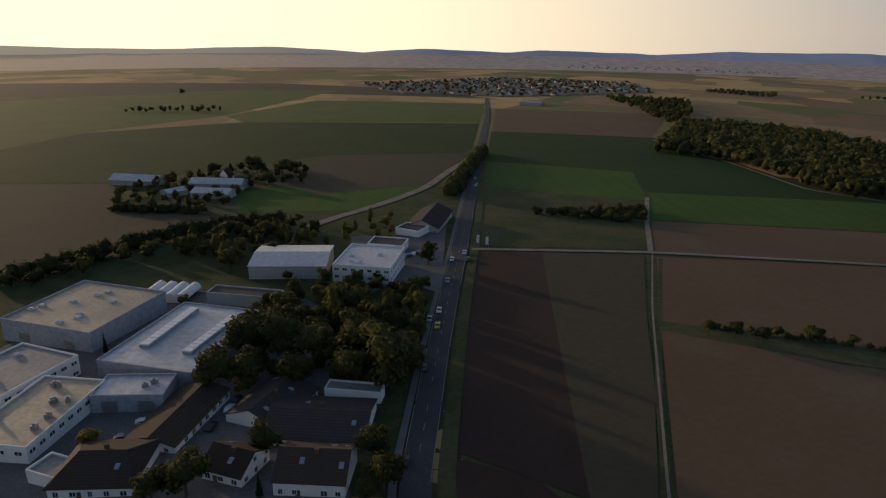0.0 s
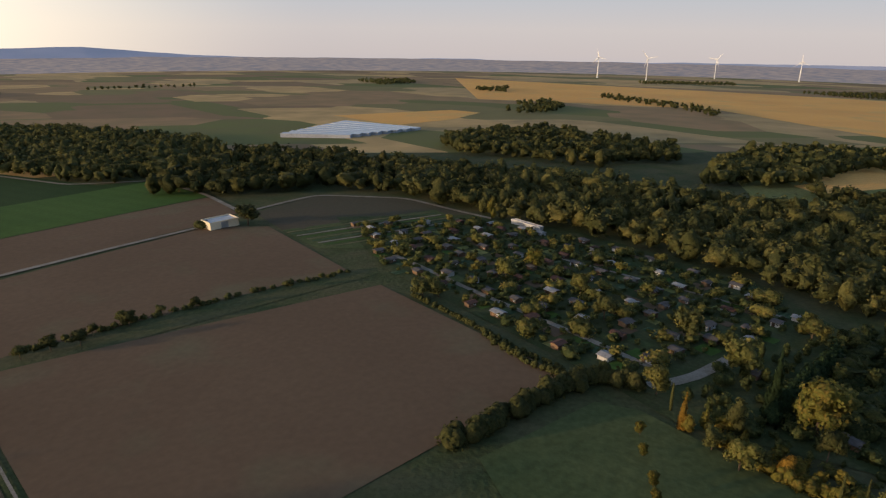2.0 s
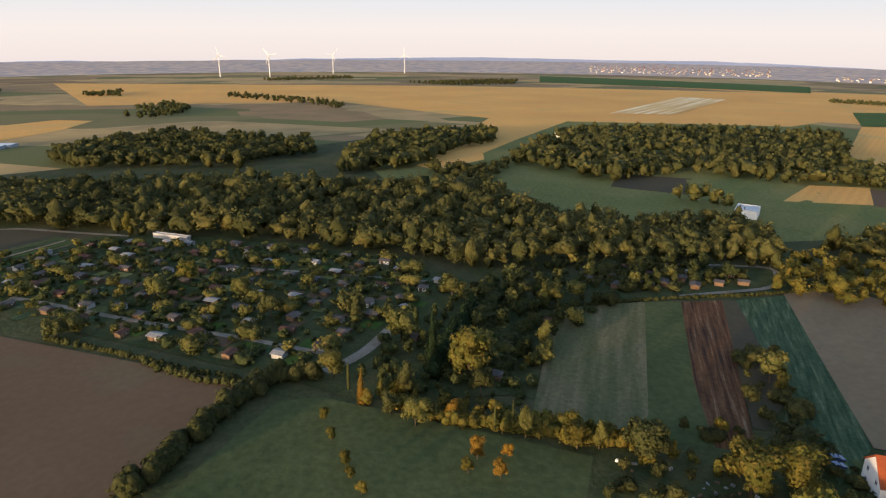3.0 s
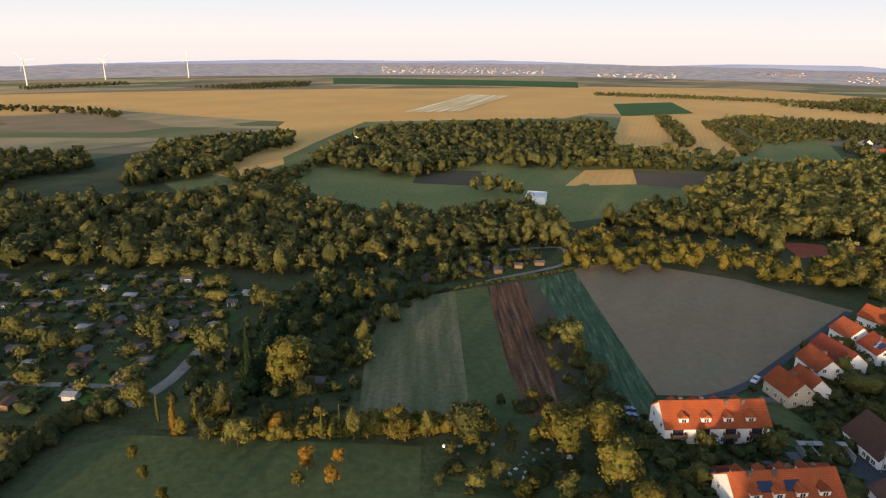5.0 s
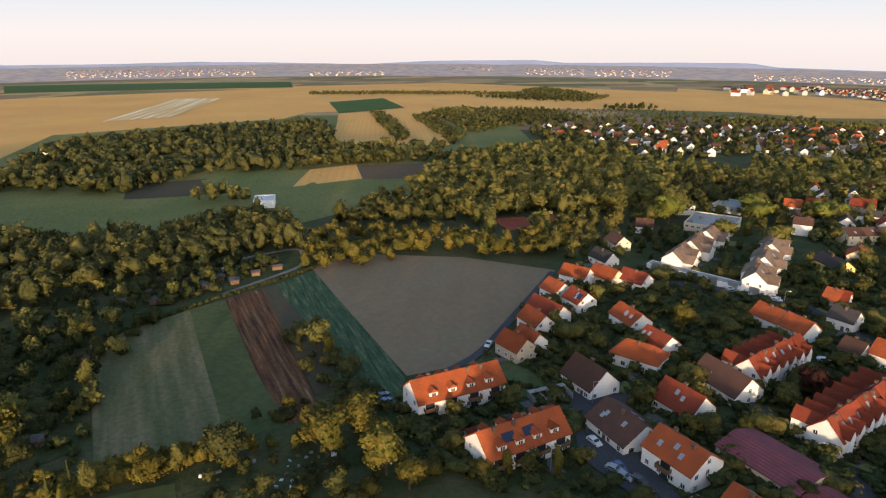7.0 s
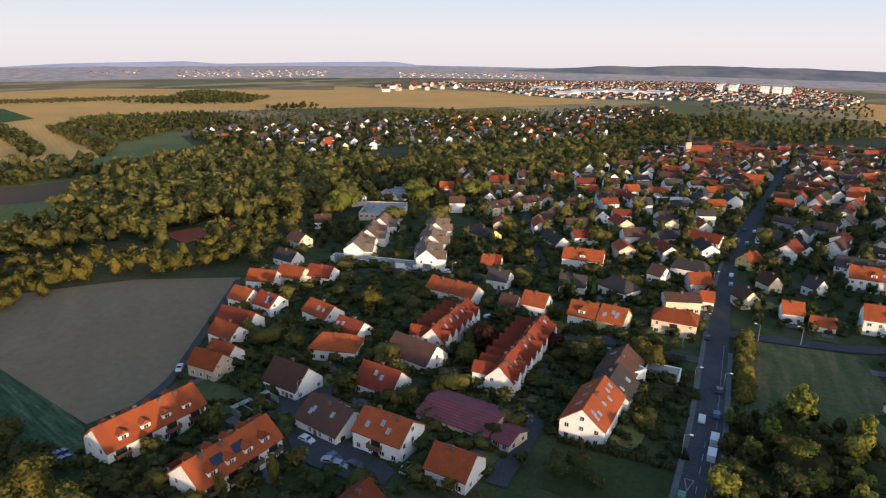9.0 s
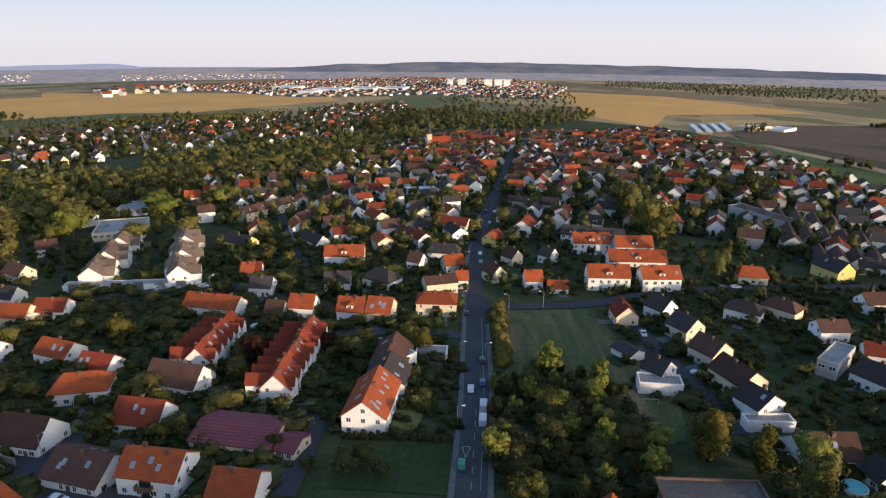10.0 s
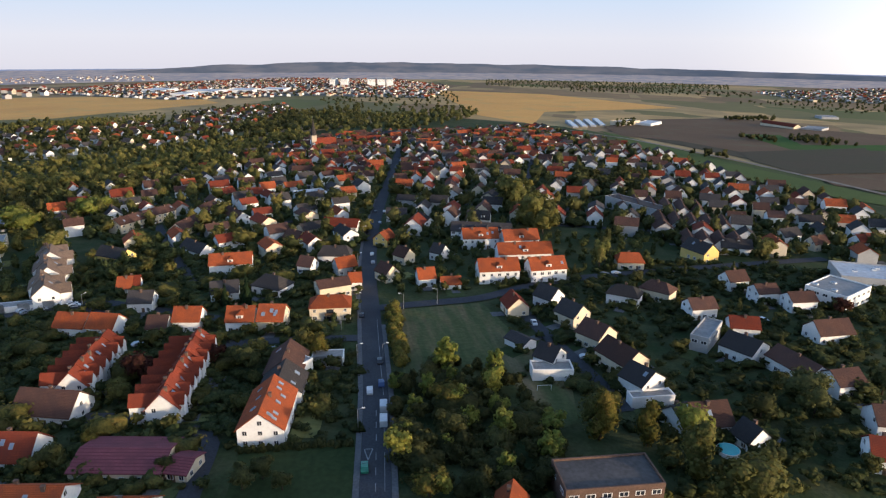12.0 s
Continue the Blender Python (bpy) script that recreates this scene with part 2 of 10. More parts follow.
PITCH = furrowed("worn_pitch", [(0.34, (0.058, 0.076, 0.030)), (0.48, (0.085, 0.096, 0.040)), (0.60, (0.135, 0.115, 0.058)), (0.70, (0.205, 0.160, 0.090))], 4.0, 6.0, 50.0)
DARK_BROWN = striped("dark_ploughland", (0.049, 0.031, 0.026), (0.059, 0.039, 0.031), 5, 14.0, 0.02, 0.02)
OLIVE_BROWN = striped("stubble_with_regrowth", (0.078, 0.063, 0.042), (0.070, 0.064, 0.039), 5, 14.0, 0.02, 0.02)
GREY_BROWN = striped("pale_dry_soil", (0.205, 0.146, 0.090), (0.232, 0.165, 0.102), 50, 14.0, 0.02, 0.05, third=(0.200, 0.165, 0.100))
PLOUGHED = furrowed("fresh_furrows", [(0.34, (0.040, 0.024, 0.019)), (0.48, (0.100, 0.048, 0.024)), (0.60, (0.140, 0.070, 0.036)), (0.72, (0.24, 0.17, 0.11))], -99.9, 1.1, 30.0)
PALE_GREEN = furrowed("thin_pale_sward", [(0.32, (0.080, 0.090, 0.038)), (0.5, (0.118, 0.115, 0.056)), (0.66, (0.175, 0.145, 0.080))], -99.5, 5.0, 60.0)
SUBURB = surface("suburban_ground", (0.17, 0.155, 0.145), (0.115, 0.125, 0.095), 0.012, 0.1, 1.0, 0.2, 0.1)
STUBBLE = striped("golden_stubble", (0.730, 0.395, 0.120), (0.640, 0.335, 0.105), 60, 6.0, 0.006, 0.08, third=(0.560, 0.360, 0.130), relief=1.0)
STRAW = furrowed("pale_straw_swaths", [(0.38, (0.60, 0.38, 0.16)), (0.5, (0.72, 0.50, 0.25)), (0.58, (0.85, 0.70, 0.45))], 64.6, 9.0, 500.0)
ASPHALT = surface("asphalt", (0.055, 0.057, 0.064), (0.072, 0.072, 0.078), 0.08, 2.0, 0.85, 0.2, 0.02)
PAVING = surface("pavement_slabs", (0.12, 0.118, 0.12), (0.15, 0.145, 0.145), 0.2, 1.5, 0.9, 0.2, 0.02)
GRAVEL = surface("gravel_track", (0.26, 0.23, 0.19), (0.20, 0.17, 0.13), 0.15, 1.2, 1.0, 0.4, 0.05)
PAINT_WHITE = surface("road_marking", (0.34, 0.34, 0.33), (0.26, 0.26, 0.25), 0.5, 3.0, 0.7, 0, 0)
LEAF_DARK = foliage("dark_leaves", (0.058, 0.065, 0.024), (0.072, 0.077, 0.028), (0.086, 0.084, 0.031))
LEAF_MID = foliage("green_leaves", (0.074, 0.082, 0.030), (0.092, 0.096, 0.035), (0.108, 0.103, 0.039))
LEAF_LIGHT = foliage("light_green_leaves", (0.126, 0.130, 0.040), (0.150, 0.146, 0.044), (0.178, 0.152, 0.050))
LEAF_GARDEN = foliage("garden_leaves", (0.056, 0.074, 0.028), (0.072, 0.088, 0.033), (0.090, 0.098, 0.037))
LEAF_YELLOW = foliage("yellowing_leaves", (0.115, 0.118, 0.028), (0.150, 0.130, 0.030), (0.19, 0.135, 0.034))
LEAF_LIME = foliage("lime_green_leaves", (0.165, 0.195, 0.042), (0.20, 0.215, 0.048), (0.235, 0.215, 0.052))
LEAF_ORANGE = foliage("orange_leaves", (0.25, 0.15, 0.03), (0.30, 0.165, 0.03), (0.28, 0.18, 0.035))
LEAF_RED = foliage("dark_red_leaves", (0.06, 0.022, 0.018), (0.08, 0.03, 0.02), (0.07, 0.035, 0.02))
NEEDLES = foliage("conifer_needles", (0.020, 0.040, 0.018), (0.030, 0.050, 0.02), (0.036, 0.058, 0.024))
BARK = surface("bark", (0.07, 0.05, 0.035), (0.11, 0.085, 0.06), 0.5, 4.0, 1.0, 0.6, 0.05)
WALL_WHITE = surface("white_render", (0.78, 0.765, 0.74), (0.70, 0.685, 0.66), 0.2, 1.5, 0.9, 0.1, 0.02, 0.08, random_tint=0.06)
WALL_CREAM = surface("cream_render", (0.68, 0.58, 0.42), (0.62, 0.52, 0.38), 0.2, 1.5, 0.9, 0.1, 0.02, 0.1)
WALL_YELLOW = surface("yellow_render", (0.72, 0.52, 0.18), (0.66, 0.48, 0.16), 0.2, 1.5, 0.9, 0.1, 0.02, 0.1)
WALL_GREY = surface("grey_render", (0.42, 0.41, 0.40), (0.36, 0.35, 0.34), 0.2, 1.5, 0.9, 0.1, 0.02, 0.1)
WALL_BEIGE = surface("beige_render", (0.50, 0.42, 0.32), (0.45, 0.38, 0.29), 0.2, 1.5, 0.9, 0.1, 0.02, 0.1)
BRICK_BROWN = surface("brown_cladding", (0.16, 0.10, 0.075), (0.13, 0.085, 0.065), 0.3, 2.0, 0.9, 0.2, 0.03)
TILE_RED = tiled_roof("orange_red_tiles", (0.40, 0.095, 0.032), (0.32, 0.076, 0.028))
TILE_DEEP = tiled_roof("deep_red_tiles", (0.28, 0.058, 0.028), (0.22, 0.046, 0.024))
TILE_BROWN = tiled_roof("brown_tiles", (0.125, 0.066, 0.048), (0.10, 0.052, 0.041))
TILE_UMBER = tiled_roof("umber_tiles", (0.082, 0.060, 0.046), (0.066, 0.049, 0.040))
TILE_TAN = tiled_roof("tan_tiles", (0.25, 0.175, 0.125), (0.20, 0.14, 0.105))
TILE_DARK = tiled_roof("dark_grey_tiles", (0.075, 0.065, 0.062), (0.055, 0.05, 0.05))
TILE_PURPLE = tiled_roof("wine_red_roofing", (0.25, 0.080, 0.092), (0.22, 0.068, 0.080))
FLAT_GREY = surface("roofing_felt", (0.22, 0.22, 0.22), (0.28, 0.27, 0.26), 0.12, 1.0, 0.6, 0.2, 0.03, spec=0.25)
FLAT_DARK = surface("dark_roofing_felt", (0.085, 0.078, 0.075), (0.11, 0.10, 0.095), 0.12, 1.0, 0.9, 0.2, 0.03)
FLAT_PALE = surface("pale_metal_roof", (0.50, 0.51, 0.53), (0.42, 0.43, 0.45), 0.06, 0.6, 0.45, 0.1, 0.02, spec=0.35)
FLAT_SAND = surface("gravelled_roof", (0.46, 0.37, 0.25), (0.32, 0.27, 0.21), 0.06, 0.8, 0.55, 0.3, 0.03, spec=0.35)
METAL_GREY = surface("grey_sheet_cladding", (0.36, 0.38, 0.42), (0.31, 0.33, 0.37), 0.08, 0.8, 0.7, 0.1, 0.02)
CONCRETE = surface("concrete", (0.30, 0.29, 0.27), (0.24, 0.23, 0.22), 0.2, 1.5, 0.9, 0.3, 0.03)
WOOD = surface("weathered_boards", (0.16, 0.10, 0.06), (0.11, 0.075, 0.05), 0.3, 2.5, 0.9, 0.3, 0.03, random_tint=0.3)
FRAME_WHITE = surface("white_frame", (0.75, 0.74, 0.72), (0.7, 0.69, 0.67), 1.0, 3.0, 0.5, 0, 0)
BLACK_RUBBER = surface("black_rubber", (0.02, 0.02, 0.02), (0.03, 0.03, 0.03), 1.0, 3.0, 0.8, 0, 0)
STEEL = surface("galvanised_steel", (0.4, 0.41, 0.42), (0.35, 0.36, 0.37), 1.0, 3.0, 0.45, 0, 0, metal=0.8)
CLAY_COURT = surface("red_clay", (0.34, 0.09, 0.05), (0.28, 0.075, 0.045), 0.1, 0.8, 1.0, 0.1, 0.02)
# far land carries the haze in its base colour and a faint emission
HILL_NEAR = haze_hill("haze_tinted_ridge", (0.082, 0.096, 0.118), (0.145, 0.140, 0.148), 0.28, 0.03, grain=0.006)
HILL_FAR = haze_hill("haze_tinted_hills", (0.19, 0.22, 0.30), (0.23, 0.25, 0.33), 0.45)
FAR_PLAIN = haze_hill("haze_tinted_plain", (0.205, 0.197, 0.215), (0.36, 0.285, 0.245), 0.28, 0.09, grain=0.022, warm=(0.60, 0.45, 0.29))


def glossy(name, colour, rough=0.12, metal=0.0):
    m, n, l, b = node_mat(name, rough, metal, 0.6)
    p = position(n)
    col = mixed(n, l, noise_fac(n, l, p, 0.8, 0.3, 0.7), colour, tuple(v * 0.85 for v in colour))
    l.new(col, b.inputs["Base Color"])
    return m


GLASS = glossy("window_glass", (0.03, 0.035, 0.045), 0.06)
ROOF_LIGHT = glossy("white_roof_light", (0.72, 0.74, 0.76), 0.3)
SKYLIGHT = glossy("skylight_glass", (0.26, 0.31, 0.38), 0.1)
SOLAR = glossy("solar_cells", (0.015, 0.02, 0.05), 0.12)
CAR_PAINTS = [glossy("car_paint", c, 0.25) for c in ((0.6, 0.6, 0.6), (0.03, 0.03, 0.035), (0.25, 0.26, 0.28), (0.05, 0.08, 0.18), (0.22, 0.03, 0.03), (0.55, 0.42, 0.03), (0.04, 0.2, 0.12))]


# ---- building tools ----
def gz(x, y):
    """Height of the ground: the road lies on a low rise and the land falls gently away on all sides."""
    r = max(math.hypot(x, y), 30.0)
    return EYE + r * math.tan(radians(-2.07) - 0.922 * math.atan2(EYE, r))


class Discs:
    """Discs (x, y, r) where nothing scattered may stand, kept in a grid of cells."""

    def __init__(self):
        self.cells = {}

    def append(self, disc):
        x, y, r = disc
        for i in range(int((x - r) // 15), int((x + r) // 15) + 1):
            for j in range(int((y - r) // 15), int((y + r) // 15) + 1):
                self.cells.setdefault((i, j), []).append(disc)

    def near(self, x, y, more=0.0):
        return any((x - a) ** 2 + (y - b) ** 2 < (r + more) ** 2 for a, b, r in self.cells.get((int(x // 15), int(y // 15)), ()))


KEEP_CLEAR, ROADWAY, BUILT = Discs(), Discs(), Discs()
PLANTED = []


def mesh_of(name, verts, faces, material, smooth=False):
    me = bpy.data.meshes.new(name)
    me.from_pydata(verts, [], faces)
    for m in material if isinstance(material, (list, tuple)) else [material]:
        me.materials.append(m)
    if smooth:
        me.polygons.foreach_set("use_smooth", [True] * len(me.polygons))
    me.update()
    return me


def quads_mesh(name, v, q, material, tones=None, normals=None):
    """A mesh from arrays of vertices and four-cornered faces."""
    me = bpy.data.meshes.new(name)
    v, q = np.asarray(v, np.float32), np.asarray(q, np.int32)
    me.vertices.add(len(v))
    me.vertices.foreach_set("co", v.ravel())
    me.loops.add(q.size)
    me.loops.foreach_set("vertex_index", q.ravel())
    me.polygons.add(len(q))
    me.polygons.foreach_set("loop_start", np.arange(0, q.size, 4, dtype=np.int32))
    me.materials.append(material)
    if tones is not None:
        me.attributes.new("tone", "FLOAT", "POINT").data.foreach_set("value", np.asarray(tones, np.float32))
    me.update(calc_edges=True)
    if normals is not None:
        me.polygons.foreach_set("use_smooth", [True] * len(me.polygons))
        me.normals_split_custom_set_from_vertices(np.asarray(normals, np.float32))
    return me


def child(name, me, parent, m=None, label=""):
    ob = new(name, me)
    ob.parent = parent
    if m is not None:
        ob.matrix_basis = m
    return tagged(ob, label)


def part(name, bm, material, parent, label="", m=None):
    me = bpy.data.meshes.new(name)
    bm.to_mesh(me)
    bm.free()
    me.materials.append(material)
    return child(name, me, parent, m, label)


def add_box(bm, x0, x1, y0, y1, z0, z1):
    m = Matrix.Translation(((x0 + x1) / 2, (y0 + y1) / 2, (z0 + z1) / 2)) @ Matrix.Diagonal((x1 - x0, y1 - y0, z1 - z0, 1))
    return bmesh.ops.create_cube(bm, size=1.0, matrix=m)["verts"]


def box_bm(*boxes):
    bm = bmesh.new()
    for b in boxes:
        add_box(bm, *b)
    return bm


def cone_into(bm, p, q, r1, r2, seg=8):
    p, q = Vector(p), Vector(q)
    d = q - p
    m = Matrix.Translation((p + q) / 2) @ d.to_track_quat("Z", "Y").to_matrix().to_4x4()
    bmesh.ops.create_cone(bm, cap_ends=True, segments=seg, radius1=r1, radius2=r2, depth=d.length, matrix=m)


def base(name, x, y, turn, label, category, group="", sink=0.0):
    ob = new(name)
    ob.empty_display_size = 0.5
    ob.matrix_basis = pose(x, y, gz(x, y) - sink, 0, 0, turn)
    return tagged(ob, label, category, group)


def drape(name, corners, material, lift, label="", category="", kind="structure", step=0.07):
    """A patch of ground that follows the land."""
    pts = [Vector((x, y, 0)) for x, y in corners]
    verts, faces, seen = [], [], {}

    def vid(p):
        k = (round(p.x, 2), round(p.y, 2))
        if k not in seen:
            seen[k] = len(verts)
            verts.append((p.x, p.y, gz(p.x, p.y) + lift))
        return seen[k]

    for tri in tessellate_polygon([pts]):
        a, b, c = (pts[i] for i in tri)
        if (b - a).cross(c - a).z < 0:
            b, c = c, b
        r = min(math.hypot(p.x, p.y) for p in (a, b, c))
        longest = max((a - b).length, (b - c).length, (c - a).length)
        n = max(1, min(40, int(longest / max(6.0, step * r))))
        grid = {(i, j): vid(a + (b - a) * (i / n) + (c - a) * (j / n)) for i in range(n + 1) for j in range(n + 1 - i)}
        for i in range(n):
            for j in range(n - i):
                faces.append((grid[i, j], grid[i + 1, j], grid[i, j + 1]))
                if i + j < n - 1:
                    faces.append((grid[i + 1, j], grid[i + 1, j + 1], grid[i, j + 1]))
    return tagged(new(name, mesh_of(name, verts, faces, material)), label, category, "", kind)


def strip(name, line, width, material, lift, label="", category="", kind="structure", offset=0.0, clear=True):
    """A band of ground along a line: roads, tracks, verges, markings."""
    pts = [Vector(p) for p in line]
    dense = [pts[0]]
    for a, b in zip(pts, pts[1:]):
        k = max(1, int((b - a).length / 6))
        dense += [a + (b - a) * (i + 1) / k for i in range(k)]
    for _ in range(2):
        dense = [dense[0]] + [(a + b * 2 + c) / 4 for a, b, c in zip(dense, dense[1:], dense[2:])] + [dense[-1]]
    verts, faces = [], []
    for i, p in enumerate(dense):
        d = (dense[min(i + 1, len(dense) - 1)] - dense[max(i - 1, 0)]).normalized()
        side = Vector((d.y, -d.x))
        for s in (-width / 2 + offset, width / 2 + offset):
            q = p + side * s
            verts.append((q.x, q.y, gz(q.x, q.y) + lift))
        if clear:
            KEEP_CLEAR.append((p.x, p.y, width / 2 + 1.5))
            ROADWAY.append((p.x, p.y, width / 2 + 0.6))
        if i:
            k = 2 * i
            faces.append((k - 2, k - 1, k + 1, k))
    return tagged(new(name, mesh_of(name, verts, faces, material)), label, category, "", kind)


def kept_free(corners):
    """Nothing is planted on this patch of ground."""
    xs, ys = [c[0] for c in corners], [c[1] for c in corners]
    for i in range(int((max(xs) - min(xs)) / 2) + 1):
        for j in range(int((max(ys) - min(ys)) / 2) + 1):
            x, y = min(xs) + i * 2, min(ys) + j * 2
            if inside(x, y, corners):
                KEEP_CLEAR.append((x, y, 2.4))
                ROADWAY.append((x, y, 1.8))


# ---- trees ----
def leaf_cloud(rng, lumps, count, size, crooked=0.32):
    """Leaf clumps, each a small crooked quad, over the skins of overlapping lumps (x, y, z, r, squash), with normals that follow the lumps."""
    lumps = np.array(lumps, float)
    w = lumps[:, 3] ** 2
    k = rng.choice(len(lumps), count, p=w / w.sum())
    d = rng.normal(size=(count, 3))
    d[:, 2] = d[:, 2] * 0.9 + 0.15
    d /= np.linalg.norm(d, axis=1, keepdims=True)
    c, r, sq = lumps[k, :3], lumps[k, 3:4], lumps[k, 4]
    off = d * r * rng.uniform(0.78, 1.16, (count, 1))
    off[:, 2] *= sq
    p = c + off
    nrm = d + rng.normal(size=(count, 3)) * crooked
    nrm /= np.linalg.norm(nrm, axis=1, keepdims=True)
    u = np.cross(nrm, rng.normal(size=(count, 3)))
    u /= np.linalg.norm(u, axis=1, keepdims=True) + 1e-9
    v = np.cross(nrm, u)
    s = size * rng.uniform(0.55, 1.25, (count, 1))
    quad = np.stack([p - u * s - v * s * 0.5, p + u * s * 0.7 - v * s * 0.8, p + u * s + v * s * 0.6, p - u * s * 0.5 + v * s], 1)
    soft = d * 0.8 + nrm * 0.2
    soft /= np.linalg.norm(soft, axis=1, keepdims=True)
    return quad.reshape(-1, 3), np.repeat(soft, 4, axis=0)


def crown_core(lumps, around, down, full=0.93):
    """The closed, lumpy body of a crown under its loose leaves."""
    lumps = np.array(lumps, float)
    w = lumps[:, 3] ** 3
    mid = (lumps[:, :3] * w[:, None]).sum(0) / w.sum()
    th, ph = np.linspace(0.02, math.pi - 0.02, down + 1), np.linspace(0, 2 * math.pi, around + 1)
    T, P = np.meshgrid(th, ph, indexing="ij")
    d = np.stack([np.sin(T) * np.cos(P), np.sin(T) * np.sin(P), np.cos(T)], -1).reshape(-1, 3)
    far, near = np.full(len(d), 0.04), np.zeros((len(d), 3))
    near[:] = d
    for x, y, z, r, sq in lumps:
        k = np.array([1, 1, 1 / sq])
        o, dd = (mid - (x, y, z)) * k, d * k
        a, b, c = (dd * dd).sum(1), (dd * o).sum(1), (o * o).sum() - (r * full) ** 2
        h = b * b - a * c
        t = np.where(h > 0, (-b + np.sqrt(np.maximum(h, 0))) / a, 0)
        win = t > far
        far = np.where(win, t, far)
        near[win] = (mid + d * t[:, None] - (x, y, z))[win]
    pts, near = mid + d * far[:, None], near / (np.linalg.norm(near, axis=1, keepdims=True) + 1e-9)
    quad = [(i * (around + 1) + j, (i + 1) * (around + 1) + j, (i + 1) * (around + 1) + j + 1, i * (around + 1) + j + 1) for i in range(down) for j in range(around)]
    k = np.array(quad).ravel()
    return pts[k], near[k]


def crown_lumps(rng, shape):
    """Unit crowns: height 1, standing on z = 0."""
    if shape == "round":
        out = [(0, 0, 0.56, 0.26, 1.0)]
        for i in range(9):
            a, z = rng.uniform(0, 6.28), rng.uniform(0.34, 0.8)
            reach = 0.26 * math.sqrt(max(0.05, 1 - ((z - 0.55) / 0.42) ** 2))
            out.append((math.cos(a) * reach, math.sin(a) * reach, z, rng.uniform(0.11, 0.18), 0.85))
        return out
    if shape == "wood":
        out = [(0, 0, 0.5, 0.2, 1.6)]
        for i in range(15):
            a, z = i * 2.4 + rng.uniform(-0.5, 0.5), 0.28 + 0.6 * i / 14
            reach = 0.24 * math.sqrt(max(0.04, 1 - ((z - 0.48) / 0.47) ** 2)) * rng.uniform(0.75, 1.1)
            out.append((math.cos(a) * reach, math.sin(a) * reach, z, rng.uniform(0.075, 0.125), 1.15))
        return out
    if shape == "tall":
        out = []
        for i in range(9):
            z = 0.2 + 0.72 * i / 8
            reach = 0.12 * math.sin(math.pi * (0.2 + 0.75 * i / 8))
            a = rng.uniform(0, 6.28)
            out.append((math.cos(a) * reach, math.sin(a) * reach, z, 0.10 + 0.1 * math.sin(math.pi * (0.15 + 0.8 * i / 8)), 1.1))
        return out
    if shape == "column":
        return [(rng.normal() * 0.01, rng.normal() * 0.01, 0.1 + 0.86 * i / 9, 0.085 * math.sin(math.pi * (0.25 + 0.7 * i / 9)) + 0.02, 1.5) for i in range(10)]
    if shape == "cone":
        return [(rng.normal() * 0.015, rng.normal() * 0.015, 0.1 + 0.86 * i / 11, 0.2 * (1 - i / 11.6) + 0.012, 0.55) for i in range(12)]
    if shape == "bush":
        return [(rng.uniform(-0.45, 0.45), rng.uniform(-0.45, 0.45), rng.uniform(0.25, 0.6), rng.uniform(0.25, 0.42), 0.85) for i in range(6)]
    if shape == "weeping":
        out = [(0, 0, 0.72, 0.22, 1.0)]
        for i in range(12):
            a = i * 0.55 + rng.uniform(-0.2, 0.2)
            out.append((math.cos(a) * 0.25, math.sin(a) * 0.25, rng.uniform(0.35, 0.68), 0.11, 1.9))
        return out
    raise ValueError(shape)


def trunk_bm(rng, shape):
    bm = bmesh.new()
    top = 0.5 if shape in ("round", "weeping") else 0.8
    cone_into(bm, (0, 0, -0.03), (0.01, 0, top * 0.5), 0.028, 0.02, 7)
    cone_into(bm, (0.01, 0, top * 0.5), (0, 0.01, top), 0.02, 0.008, 6)
    if shape in ("round", "weeping", "tall"):
        for i in range(5):
            a, z = i * 1.26 + rng.uniform(-0.3, 0.3), rng.uniform(0.22, 0.42)
            cone_into(bm, (0, 0, z), (math.cos(a) * 0.2, math.sin(a) * 0.2, z + 0.2), 0.012, 0.004, 5)
    return bm


def bm_mesh(name, bm, material):
    me = bpy.data.meshes.new(name)
    bm.to_mesh(me)
    bm.free()
    me.materials.append(material)
    return me


TREE_KINDS = {}


def tree_mesh(shape, variant, material, leaves, size):
    key = (shape, variant, material.name, leaves)
    if key not in TREE_KINDS:
        rng = np.random.default_rng(hash_of(shape) + variant * 17)
        lumps = crown_lumps(rng, shape)
        v, nv = (np.concatenate(pair) for pair in zip(leaf_cloud(rng, lumps, leaves, size), crown_core(lumps, 12, 8, 0.8)))
        crown = quads_mesh("crown", v, np.arange(len(v)).reshape(-1, 4), material, None, nv)
        TREE_KINDS[key] = (crown, bm_mesh("trunk", trunk_bm(rng, shape), BARK))
    return TREE_KINDS[key]


def hash_of(text):
    return sum(ord(c) * (i + 3) for i, c in enumerate(text))


tree_rng = np.random.default_rng(5)


def tree(x, y, height, wide=1.0, shape="round", material=None, label="broad leafy green tree in a garden", leaves=1000, size=0.027, category="tree", name="tree", group=""):
    """One tree: a trunk with limbs and a crown of leaf clumps. wide: its spread beside that of its kind."""
    if math.hypot(x, y) > 190:
        leaves, size = 420, 0.04
    crown, trunk = tree_mesh(shape, int(tree_rng.integers(4)), material or LEAF_MID, leaves, size)
    ob = base(name, x, y, tree_rng.uniform(0, 360), label, category, group)
    s = Matrix.Diagonal((height * wide, height * wide, height, 1))
    child("crown", crown, ob, s)
    if shape != "bush":
        child("trunk", trunk, ob, s)
    return ob


FAR_KINDS = {}


